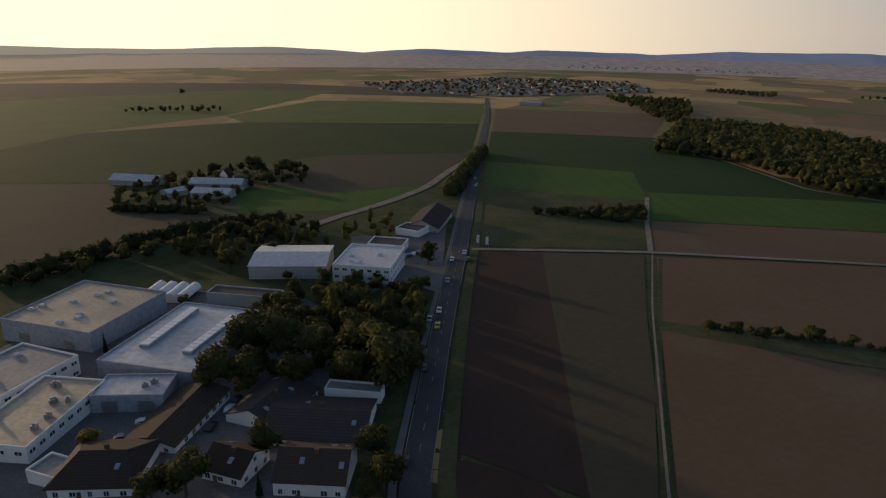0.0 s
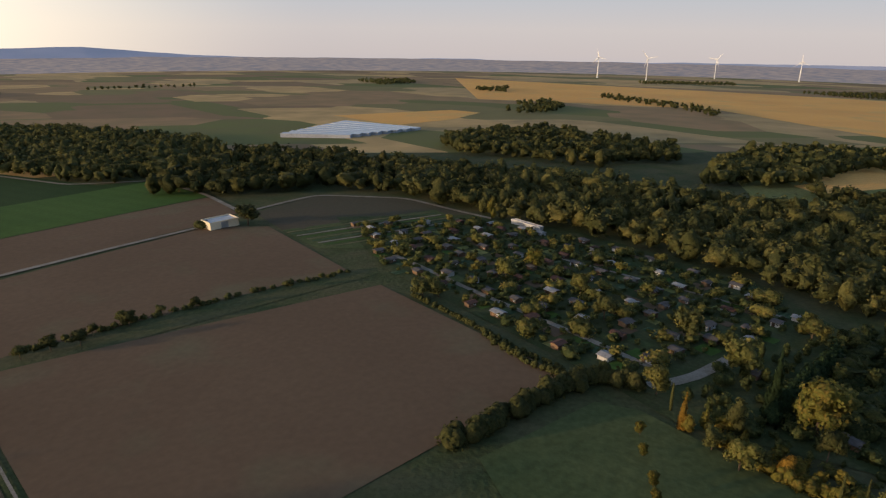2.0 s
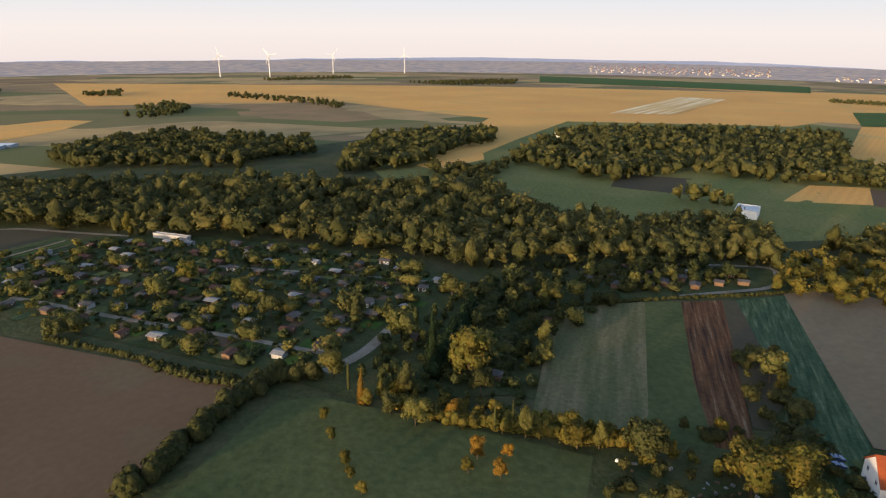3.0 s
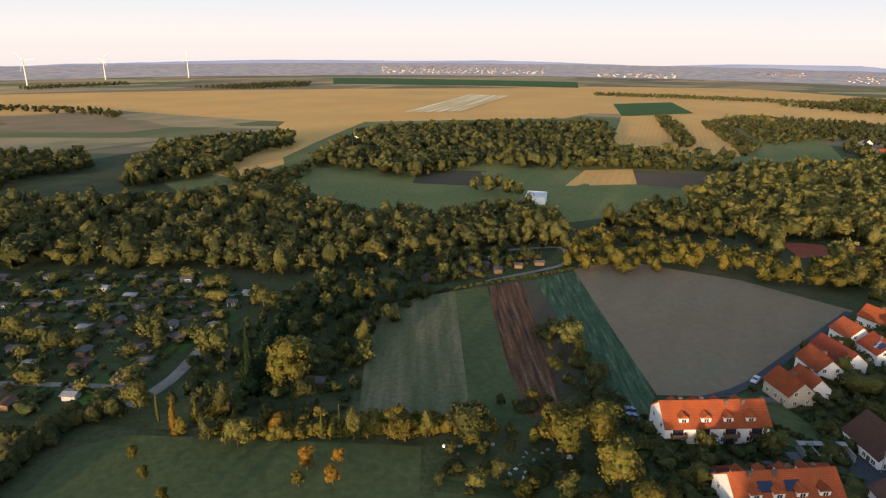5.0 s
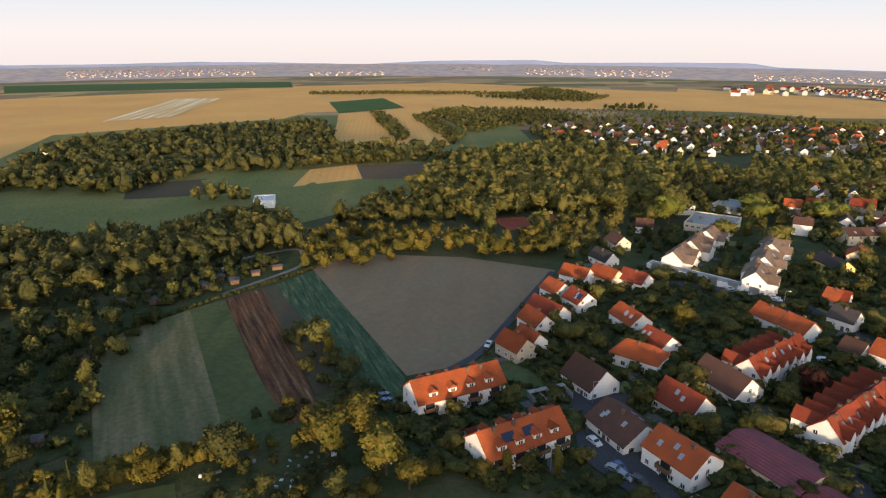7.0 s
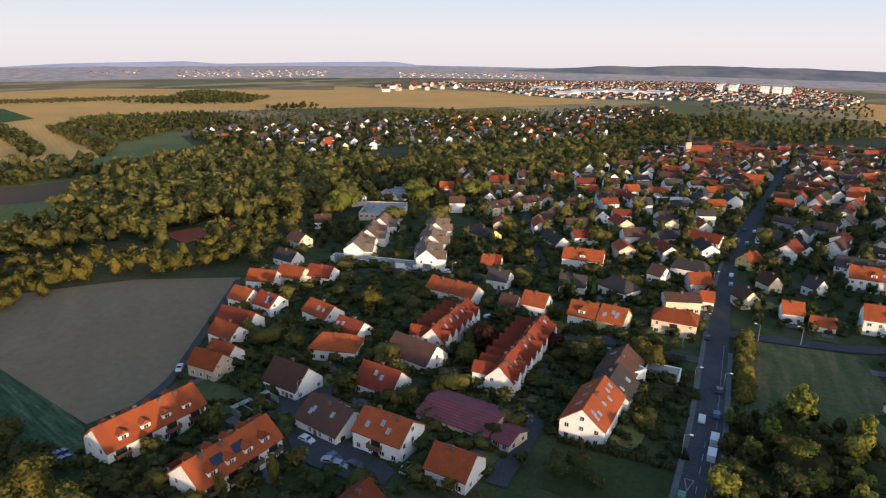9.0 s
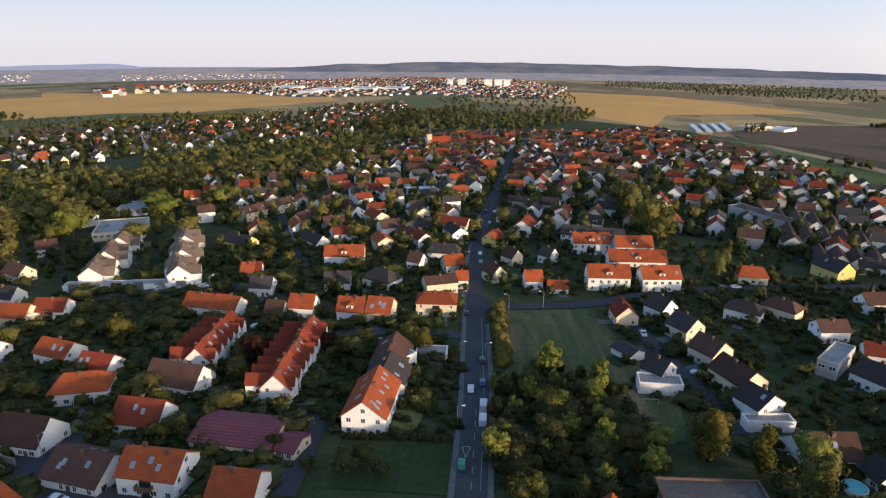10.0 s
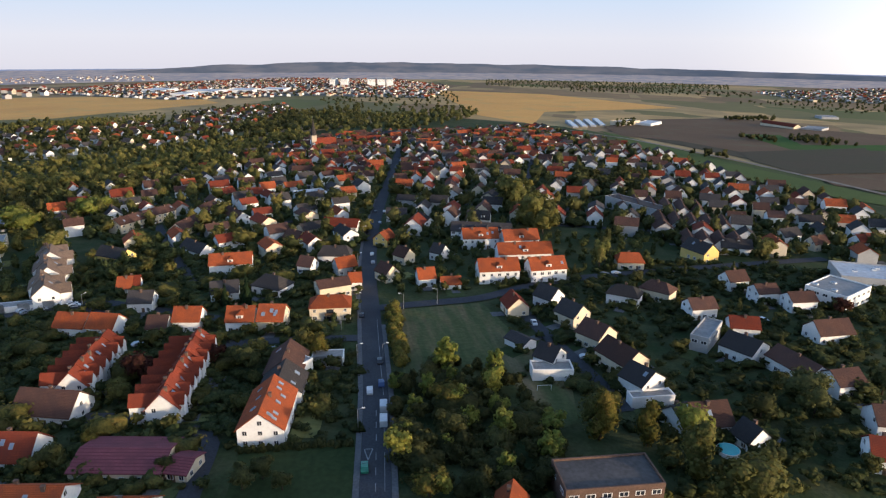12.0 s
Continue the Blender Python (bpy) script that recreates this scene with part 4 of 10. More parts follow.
def car(x, y, turn, paint=0, van=False, group="cars parked along the street", label=""):
    key = (paint, van)
    if key not in CAR_MESHES:
        CAR_MESHES[key] = car_parts(CAR_PAINTS[paint], van)
    body, glass, shield, tyre, rim = CAR_MESHES[key]
    kind = "van" if van else "car"
    ob = base(kind, x, y, turn, label or f"{CAR_WORDS[paint]} {kind} standing on the asphalt", kind, group)
    ob.matrix_basis = ob.matrix_basis @ Matrix.Translation((0, 0, 0.24))
    child("body", body, ob)
    child("side_window", glass, ob)
    child("windscreen", shield, ob)
    for wx in (-1.3, 1.35) if not van else (-1.6, 1.6):
        for wy in (-0.8, 0.8):
            w = child("wheel", tyre, ob, pose(wx, wy, 0.33))
            child("rim", rim, w)
    return ob


# ---- the land ----
def land():
    rad = [0.0] + [18 * (4750 / 18) ** (i / 110) for i in range(111)]
    n = 192
    verts, faces = [(0, 0, gz(0, 0))], []
    for r in rad[1:]:
        for k in range(n):
            a = 2 * math.pi * k / n
            x, y = r * math.cos(a), r * math.sin(a)
            verts.append((x, y, gz(x, y)))
    faces += [(0, 1 + k, 1 + (k + 1) % n) for k in range(n)]
    for i in range(len(rad) - 2):
        o = 1 + i * n
        faces += [(o + k, o + n + k, o + n + (k + 1) % n, o + (k + 1) % n) for k in range(n)]
    return tagged(new("ground", mesh_of("ground", verts, faces, GROUND)), "open farmland with stubble, ploughed soil and meadows", "ground", "", "structure")


def skyline(name, radius, knots, rough, seed, material, label, foot=350):
    """A far range of hills: height above eye level in degrees over the turn in degrees."""
    noise.seed_set(seed)
    verts, faces = [], []
    a0, a1 = knots[0][0], knots[-1][0]
    steps = 500
    for i in range(steps + 1):
        a = a0 + (a1 - a0) * i / steps
        e = float(np.interp(a, [k[0] for k in knots], [k[1] for k in knots]))
        e += rough * (noise.noise((a * 0.35, seed, 0)) + 0.25 * noise.noise((a * 1.3, seed, 3)))
        s, c = -math.sin(radians(a)), math.cos(radians(a))
        for r, z in ((radius - foot, gz(0, radius - foot) - (25 if foot < 400 else 0.5)), (radius, EYE + radius * math.tan(radians(e))), (radius + 60, gz(0, radius) - 30)):
            verts.append((s * r, c * r, z))
        if i:
            k = 3 * i
            faces += [(k - 3, k, k + 1, k - 2), (k - 2, k + 1, k + 2, k - 1)]
    return tagged(new(name, mesh_of(name, verts, faces, material)), label, "hills", "", "structure")

land()
HILLS = [(-91.8, -2.5), (-31.8, -2.5), (-24.2, -2.5), (-11.2, -2.5), (2.9, -2.5), (16.5, -2.6), (28.4, -2.5), (30.3, -2.2), (44.4, -2.4), (47.0, -2.2), (55.5, -2.3), (61.5, -2.6), (68.7, -2.4), (74.1, -2.3), (81.1, -2.4), (92.6, -2.3), (121.4, -2.7), (123.9, -2.5), (135.6, -2.6), (139.3, -2.6), (146.8, -2.3), (154.2, -1.7), (160.4, -1.8), (163.2, -1.8), (169.3, -2.2), (170.3, -2.1), (178.0, -2.0), (180.8, -2.2), (187.8, -2.0), (192.9, -2.3), (200.2, -1.9), (204.5, -2.0), (208.7, -2.1), (214.4, -2.0), (218.9, -1.8), (293.9, -1.8)]
# backdrop rings; their haze is painted on and glows slightly
skyline("backdrop", 4700, HILLS, 0.05, 3, HILL_FAR, "range of distant hills with blue haze in its colour")
skyline("backdrop", 4600, [(-80, -2.62), (20, -2.62), (60, -2.55), (120, -2.6), (150, -2.45), (260, -2.4)], 0.05, 5, FAR_PLAIN, "far plain with fields and woods, haze in its colour", 1150)
skyline("backdrop", 4250, [(-70, -2.75), (-45, -2.65), (-30, -2.5), (-12, -2.28), (5, -2.15), (14, -2.4), (20, -2.75), (26, -3.4)], 0.09, 8, HILL_NEAR, "low wooded ridge with haze in its colour")
drape("ground", [(-330, 120), (-420, 420), (-700, 620), (-1050, 420), (-1050, 40), (-640, -160), (-400, -60)], MEADOW, 0.09, "sunny rough meadow among the woods", "meadow")
drape("ground", [(520, -60), (430, 480), (0, 720), (-560, 620), (-980, 420), (-1000, 60), (-640, -200), (-440, -420), (40, -640), (430, -460)], ROUGH_GRASS, 0.05, "rough grassland between the fields", "grass")
drape("ground", [(-288.5, 514.9), (-124.7, 836.5), (78.4, 1132.0), (259.6, 934.6), (360.3, 434.2), (106.3, 109.8), (70.0, 60.0), (-10.0, 62.0), (-62.0, 75.0)], GARDEN, 0.124, "gardens and lawns between the houses", "garden")
drape("ground", [(-202.6, 188.5), (-202.4, 291.6), (-204.5, 551.9), (-19.0, 735.6), (2.3, 148.2), (-113.6, 61.0), (-145.0, 71.6)], GARDEN, 0.128, "gardens and lawns between the houses", "garden")
drape("ground", [(201.8, -225.0), (161.8, -284.4), (108.2, -347.0), (55.6, -435.3), (28.9, -439.8), (15.6, -110.7), (102.3, -102.1)], GARDEN, 0.132, "rough green ground round the workshops", "ground")
drape("field", [(1193.2, -1053.0), (633.2, -1485.0), (394.7, -1481.6), (396.9, -884.9), (473.6, -687.3), (487.9, -415.2)], LIGHT_CROP, 0.136, "dull green pasture in low light", "field")
drape("field", [(1710.3, -1676.7), (618.7, -1747.6), (196.8, -1532.8), (46.0, -1297.1), (432.6, -1354.1), (616.0, -1444.0), (1026.1, -995.7)], OLIVE_BROWN, 0.140, "dull brown strip of farmland", "field")
drape("field", [(393.6, -877.3), (355.6, -1176.3), (52.8, -1167.3), (44.9, -849.5), (339.1, -803.7)], LIGHT_CROP, 0.144, "light green crop field", "field")
drape("field", [(467.4, -396.6), (474.1, -561.9), (470.4, -682.5), (339.1, -803.7), (44.5, -842.7), (38.8, -624.6), (44.4, -587.3), (156.9, -561.5), (219.0, -479.3), (273.7, -418.6)], DARK_CROP, 0.148, "dark green crop field", "field")
drape("field", [(151.2, -559.1), (40.4, -588.1), (54.9, -445.5), (123.3, -397.9), (157.1, -430.7)], OLIVE_BROWN, 0.152, "brown stubble field beside the road", "field")
drape("field", [(155.1, -425.0), (123.3, -397.9), (54.7, -443.5), (85.5, -361.0), (152.1, -341.7), (173.2, -391.8)], GREEN_CROP, 0.156, "green strip beside the bend", "field")
drape("field", [(467.4, -396.6), (272.6, -416.7), (220.8, -341.5), (155.7, -334.8), (169.5, -293.5), (212.3, -238.0), (258.8, -208.0)], OLIVE_BROWN, 0.160, "bare brown field behind the hedge", "field")
drape("field", [(30.4, -1071.7), (-231.4, -1053.6), (-151.3, -748.3), (25.2, -766.0)], BROWN, 0.164, "reddish brown ploughed field", "field")
drape("field", [(26.2, -761.6), (-152.4, -747.8), (-189.8, -603.6), (-217.8, -460.2), (-248.5, -442.8), (-90.0, -442.1), (-92.6, -519.7), (22.3, -548.4)], DARK_CROP, 0.168, "dark green crop field", "field")
drape("field", [(22.3, -548.4), (-93.4, -519.3), (-85.8, -415.8), (-43.2, -422.6), (19.1, -442.2)], GREEN_CROP, 0.172, "green crop field beside the road", "field")
drape("field", [(19.1, -442.2), (-43.2, -422.6), (-86.3, -411.8), (-66.6, -305.0), (16.2, -296.4)], ROUGH_GRASS, 0.176, "rough dark meadow with scrub", "field")
drape("field", [(-90.3, -441.9), (-248.5, -442.8), (-241.8, -364.4), (-77.5, -363.8)], GREEN_CROP, 0.180, "fresh green crop strip", "field")
drape("field", [(-77.8, -362.2), (-241.9, -362.4), (-223.6, -311.9), (-199.6, -304.9), (-70.4, -301.1), (-67.1, -304.8)], BROWN, 0.184, "brown harrowed strip along the track", "field")
drape("field", [(15.0, -289.4), (-15.3, -291.6), (-17.5, -185.4), (-19.1, -114.6), (13.6, -130.1), (6.0, -60.0)], DARK_BROWN, 0.188, "dark ploughed field beside the road", "field")
drape("field", [(-15.3, -291.6), (-62.0, -294.5), (-50.2, -223.9), (-42.6, -169.7), (-31.8, -108.7), (-19.1, -114.6), (-17.5, -185.4)], OLIVE_BROWN, 0.192, "brownish stubble field with thin regrowth", "field")
drape("field", [(-67.3, -293.1), (-196.9, -298.9), (-215.0, -273.4), (-187.6, -188.6), (-120.7, -203.0), (-53.7, -216.2)], BROWN, 0.196, "wide brown harrowed field", "field")
drape("field", [(-53.0, -216.5), (-121.4, -204.1), (-188.7, -188.2), (-189.6, -175.3), (-113.4, -190.2), (-50.2, -200.8)], ROUGH_GRASS, 0.200, "grass balk between two fields", "field")
drape("field", [(-52.2, -207.5), (-119.7, -185.2), (-182.3, -165.1), (-157.5, -72.0), (-105.7, -79.3), (-76.8, -83.3), (-36.6, -113.3), (-85.0, -20.0), (-60.0, -62.0)], BROWN, 0.204, "large brown harrowed field", "field")
drape("verge", [(-68.0, -291.8), (-69.5, -291.1), (-44.0, -165.2), (-34.8, -107.4), (-32.8, -108.3), (-41.9, -166.1)], ROUGH_GRASS, 0.208, "grassy verge of the field path", "verge")
drape("field", [(-229.7, -304.3), (-284.5, -311.7), (-314.1, -260.5), (-303.0, -189.7), (-246.4, -235.9), (-214.5, -262.0)], OLIVE_BROWN, 0.212, "bare field beside the allotments", "field")
drape("field", [(-214.5, -262.0), (-255.5, -244.4), (-300.4, -227.6), (-292.1, -209.2), (-215.4, -206.6), (-202.4, -223.5)], GRASS, 0.216, "rows of vegetable beds", "field")
drape("field", [(-685.9, -706.6), (-883.8, -636.5), (-872.5, -574.0), (-753.2, -542.2), (-644.0, -552.1)], STUBBLE, 0.220, "orange stubble strip", "field")
drape("field", [(-2044.8, -1461.9), (-1938.8, -771.2), (-1943.8, -181.0), (-1951.9, 832.9), (-1166.6, 568.3), (-966.4, 389.9), (-946.2, 93.0), (-969.6, -24.8), (-1020.8, -90.8), (-1262.8, -329.5), (-1134.8, -753.6)], STUBBLE, 0.224, "wide golden stubble field in the evening sun", "field")
drape("field", [(-2559.5, -92.4), (-2072.4, 922.7), (-2036.0, 1454.7), (-1222.8, 1638.1), (-826.6, 1116.1), (-1170.1, 882.1), (-1270.3, 592.2), (-1884.2, 801.9)], STUBBLE, 0.228, "wide golden stubble field in the evening sun", "field")
drape("field", [(-1001.5, 500.9), (-1035.0, 718.2), (-564.7, 410.5), (-636.2, 308.7)], STUBBLE, 0.232, "golden stubble plots", "field")
drape("field", [(-1687.9, 537.7), (-1460.3, 720.3), (-1427.6, 1455.6), (-1043.2, 1901.1), (-503.2, 1615.5), (-461.7, 1374.7), (-815.9, 981.5), (-956.0, 726.5), (-1053.3, 473.6)], STUBBLE, 0.236, "wide golden stubble field in the evening sun", "field")
drape("field", [(-970.5, -28.8), (-964.7, 86.7), (-726.5, 9.7), (-599.2, -27.4), (-529.5, -69.8), (-670.2, -62.2)], STUBBLE, 0.240, "golden stubble tongue between the woods", "field")
drape("field", [(-536.9, -75.1), (-670.1, -26.1), (-577.1, -20.2), (-515.1, -55.4)], STUBBLE, 0.244, "orange stubble strip", "field")
drape("field", [(-2999.5, 127.6), (-2464.8, 1036.1), (-1989.0, 841.1), (-2313.4, 97.5)], GREEN_CROP, 0.900, "long dark green crop strip", "field")
drape("field", [(-1094.7, 159.2), (-1614.5, 396.7), (-1562.3, 482.2), (-1105.1, 262.3)], STRAW, 0.900, "pale rows of mown straw", "field")
drape("field", [(-1270.5, 614.4), (-1326.8, 777.0), (-1044.4, 656.8), (-1001.5, 500.9)], GREEN_CROP, 0.900, "square of dark green crop", "field")
drape("field", [(-550.1, -16.6), (-486.5, 63.7), (-422.8, 62.7), (-441.5, -3.4)], MEADOW, 0.260, "shaded green meadow", "field")
drape("field", [(-521.5, 86.8), (-512.6, 141.4), (-449.4, 120.0), (-468.3, 73.8)], OLIVE_BROWN, 0.264, "small brown plot in a clearing", "field")
drape("field", [(-508.0, 135.4), (-510.6, 218.9), (-431.6, 216.4), (-356.7, 162.1), (-405.7, 120.1)], MEADOW, 0.268, "green meadow in a clearing", "field")
drape("field", [(-504.3, 223.8), (-505.2, 267.3), (-440.0, 237.6), (-440.4, 181.0)], STUBBLE, 0.272, "golden stubble plot", "field")
drape("field", [(-499.8, 264.5), (-465.8, 338.7), (-402.6, 292.5), (-437.9, 236.5)], BROWN, 0.276, "brown ploughed plot", "field")
drape("ground", [(-251.6, -260.5), (-306.7, -200.8), (-308.1, -140.9), (-285.7, -49.8), (-250.4, -13.5), (-217.4, 14.6), (-159.1, 7.5), (-151.0, -36.1), (-164.1, -70.7), (-198.8, -177.8)], GARDEN, 0.280, "allotment gardens with beds and lawns", "garden")
drape("ground", [(-254.6, 18.6), (-284.7, 52.5), (-287.4, 120.3), (-264.0, 138.5), (-253.9, 106.9), (-241.8, 68.0), (-228.0, 20.6)], GARDEN, 0.284, "allotment gardens with beds and lawns", "garden")
drape("field", [(-225.3, 19.3), (-236.8, 53.9), (-153.5, 39.0), (-137.5, 33.6), (-142.6, 8.1)], PALE_GREEN, 0.288, "pale worn grass field", "field")
drape("field", [(-236.8, 53.9), (-239.6, 68.3), (-172.5, 56.3), (-131.7, 51.0), (-137.5, 33.6), (-153.5, 39.0)], GRASS, 0.292, "green grass strip", "field")
drape("field", [(-239.0, 67.7), (-243.2, 84.1), (-148.1, 63.3), (-130.2, 59.3), (-131.7, 51.0), (-172.6, 55.5)], PLOUGHED, 0.296, "freshly ploughed reddish-brown strip", "field")
drape("field", [(-243.2, 84.1), (-243.8, 89.5), (-168.2, 80.3), (-149.1, 66.9), (-149.6, 63.9)], OLIVE_BROWN, 0.300, "narrow stubble strip", "field")
drape("field", [(-243.8, 89.5), (-254.2, 115.0), (-234.6, 110.3), (-144.5, 89.9), (-127.5, 74.4), (-130.2, 59.3), (-164.6, 78.7)], LUSH, 0.304, "leafy blue-green beet field", "field")
drape("field", [(-256.7, 111.4), (-265.9, 135.4), (-230.3, 175.6), (-192.3, 197.2), (-177.7, 175.4), (-140.3, 110.6), (-144.7, 90.3), (-197.5, 100.1)], GREY_BROWN, 0.308, "pale harrowed field", "field")
drape("meadow", [(-107.3, -68.3), (-148.2, -58.4), (-151.5, -47.0), (-130.8, 24.8), (-120.6, 50.4), (-58.0, 42.0), (-70.0, -18.0)], GRASS, 0.312, "shaded mown meadow with lit streaks", "meadow")
drape("ground", [(-134.4, 22.9), (-140.4, 44.5), (-135.6, 76.0), (-96.9, 70.3), (-114.9, 19.0), (-55.0, 58.0), (-66.0, 20.0)], GARDEN, 0.316, "rough garden ground among shrubs", "garden")
drape("lawn", [(3.5, 226.7), (36.3, 231.6), (51.6, 161.0), (48.2, 143.3), (33.7, 135.5), (31.1, 160.8), (4.6, 167.5)], PITCH, 0.320, "mown playing field", "lawn")
drape("lawn", [(-34.6, 116.4), (-35.3, 136.2), (-7.6, 136.8), (-6.7, 115.7)], LAWN, 0.324, "clipped lawn beside the road", "lawn")
drape("lawn", [(-131.6, 215.1), (-125.3, 228.6), (-116.4, 229.1), (-111.7, 209.1), (-121.3, 204.8)], GRASS, 0.33, "bright clipped lawn between the houses", "lawn")
drape("meadow", [(275.7, 898.2), (358.6, 502.5), (313.6, 435.8), (269.7, 573.0), (227.2, 805.5)], GRASS, 0.328, "green meadow behind the houses", "meadow")
drape("field", [(300.6, 880.1), (606.1, 1127.6), (658.0, 945.8), (376.6, 529.2), (352.9, 644.6)], OLIVE_BROWN, 0.332, "wide brown field beside the town", "field")
drape("field", [(158.6, 2137.7), (464.7, 1915.2), (623.0, 1361.2), (298.4, 1219.8), (222.4, 971.4), (162.6, 1137.5)], STUBBLE, 0.336, "tan stubble field beyond the town", "field")
drape("field", [(-1352.1, 1899.6), (-521.5, 1836.2), (-357.5, 1521.3), (-541.4, 1152.1), (-805.7, 1120.4)], STUBBLE, 0.340, "golden stubble field beyond the town", "field")
drape("court", [(-281.5, 233.9), (-275.1, 253.6), (-258.4, 251.1), (-254.6, 225.4)], CLAY_COURT, 0.450, "red clay tennis court", "court")
drape("court", [(-271.5, 254.6), (-267.1, 277.0), (-256.7, 273.2), (-257.6, 252.5)], CLAY_COURT, 0.450, "red clay tennis court", "court")
strip("road", [(54.5, -1294.4), (48.4, -1155.9), (37.7, -951.3), (34.3, -764.7), (31.6, -641.7), (28.4, -507.4), (26.4, -430.6), (22.4, -287.7), (21.6, -231.9), (20.3, -181.9), (19.0, -147.8), (17.5, -112.7), (2.0, -40.0), (-2.0, 0.0), (-3.0, 50.0), (-3.3, 118.0), (-3.3, 138.0), (-3.5, 160.9), (-4.4, 182.4), (-5.8, 220.0), (-7.6, 258.1), (-7.9, 309.8), (-6.7, 356.0), (-2.0, 431.4), (4.8, 513.4), (10.8, 605.0), (17.2, 699.4)], 6.9, ASPHALT, 0.42, "straight asphalt road between fields and houses", "road", offset=0)
strip("pavement", [(-3.0, 50.0), (-3.3, 118.0), (-3.3, 138.0), (-3.5, 160.9), (-4.4, 182.4), (-5.8, 220.0), (-7.6, 258.1), (-7.9, 309.8), (-6.7, 356.0), (-2.0, 431.4)], 1.4, PAVING, 0.5, "paved footway beside the road", "pavement", offset=-4.2)
strip("pavement", [(-3.0, 50.0), (-3.3, 118.0), (-3.3, 138.0), (-3.5, 160.9), (-4.4, 182.4), (-5.6, 212.0)], 1.4, PAVING, 0.5, "paved footway beside the road", "pavement", offset=4.2)
strip("pavement", [(26.4, -430.6), (22.4, -287.7), (21.6, -231.9), (20.3, -181.9), (19.0, -147.8), (17.5, -112.7), (2.0, -40.0), (-2.0, 0.0), (-3.0, 50.0)], 1.8, PAVING, 0.5, "paved footway beside the road", "pavement", offset=4.8)
strip("verge", [(26.4, -430.6), (22.4, -287.7), (21.6, -231.9), (20.3, -181.9), (19.0, -147.8), (17.5, -112.7), (2.0, -40.0), (-2.0, 0.0)], 4, ROUGH_GRASS, 0.38, "grass verge beside the road", "verge", offset=-6.6)
strip("road", [(-5.6, 228.5), (8.3, 231.4), (36.9, 235.9), (57.3, 250.0), (80.8, 259.1), (134.0, 270.2), (211.2, 284.1)], 6, ASPHALT, 0.41, "side street between houses", "road", offset=0)
strip("road", [(31.3, -626.1), (38.4, -547.0), (46.7, -504.1), (57.0, -431.2), (70.9, -390.2), (85.2, -359.6), (94.3, -343.5), (105.1, -316.7)], 6, GRAVEL, 0.41, "curved side road through the fields", "road", offset=0)
strip("track", [(17.2, -291.2), (-15.5, -294.2), (-66.0, -299.9), (-110.8, -300.1), (-142.9, -301.0), (-198.9, -300.9)], 3.2, GRAVEL, 0.4, "pale gravel farm track", "track", offset=0)
strip("track", [(-66.0, -299.9), (-74.3, -355.1), (-87.0, -424.9)], 2.6, GRAVEL, 0.4, "pale field path", "track", offset=0)
strip("track", [(-66.3, -297.7), (-52.7, -226.0), (-43.1, -165.6), (-33.9, -107.8), (-40.0, -48.0)], 0.7, GRAVEL, 0.41, "worn field path in the grass", "track", offset=0)
strip("track", [(-148.1, -727.2), (-186.3, -592.8), (-206.5, -478.8), (-252.6, -441.2), (-243.1, -369.9), (-226.9, -313.7)], 3.0, GRAVEL, 0.4, "pale track along the edge of the wood", "track", offset=0)
strip("track", [(-230.4, -310.3), (-257.0, -312.1), (-285.7, -312.9), (-314.1, -260.5), (-306.8, -219.8), (-303.0, -189.7)], 3.0, GRAVEL, 0.4, "pale track along the edge of the wood", "track", offset=0)
strip("path", [(-216.0, -186.8), (-209.5, -163.8), (-201.5, -140.0), (-193.7, -111.8), (-186.2, -81.1), (-177.9, -53.5)], 2.6, GRAVEL, 0.4, "gravel path through the allotments", "path", offset=0)
strip("path", [(-166.1, -50.3), (-174.3, -43.0), (-198.5, -36.9)], 4.0, GRAVEL, 0.41, "gravel lane into the allotments", "path", offset=0)
strip("path", [(-259.4, -125.2), (-256.0, -93.6), (-252.2, -58.4), (-248.4, -29.5)], 1.8, GRAVEL, 0.4, "gravel path through the allotments", "path", offset=0)
strip("track", [(-286.4, 58.2), (-288.1, 91.8), (-290.3, 121.4), (-261.4, 111.3), (-245.2, 68.9)], 2.5, GRAVEL, 0.4, "gravel track behind the gardens", "track", offset=0)
strip("road", [(-191.2, 194.5), (-166.1, 153.3), (-142.6, 114.4), (-140.0, 98.0)], 2.8, ASPHALT, 0.4, "narrow lane along the field", "road", offset=0)
strip("road", [(-114.6, 136.5), (-100.4, 129.3), (-96.9, 112.8), (-85.1, 105.2), (-71.2, 104.0), (-63.8, 104.3)], 5.0, ASPHALT, 0.4, "residential lane between the houses", "road", offset=0)
strip("road", [(-100.4, 129.3), (-93.8, 145.1), (-92.2, 158.4), (-66.2, 155.4)], 5.0, ASPHALT, 0.405, "residential lane between the houses", "road", offset=0)
strip("road", [(-42.3, 112.7), (-43.1, 134.1), (-42.3, 147.5), (-50.1, 148.4)], 5.0, ASPHALT, 0.4, "asphalt drive past the hall", "road", offset=0)
strip("road", [(-170.0, 215.0), (-134.8, 238.2), (-112.4, 248.1), (-78.5, 231.6), (-60.9, 224.0)], 5.0, ASPHALT, 0.4, "residential street with parked cars", "road", offset=0)
strip("road", [(-101.7, 231.3), (-120.2, 242.1), (-140.4, 241.6), (-158.5, 238.3)], 5.0, ASPHALT, 0.4, "residential street with parked cars", "road", offset=0)
strip("road", [(-127.6, 370.8), (-106.8, 321.9), (-81.2, 267.1)], 4.5, ASPHALT, 0.4, "residential street", "road", offset=0)
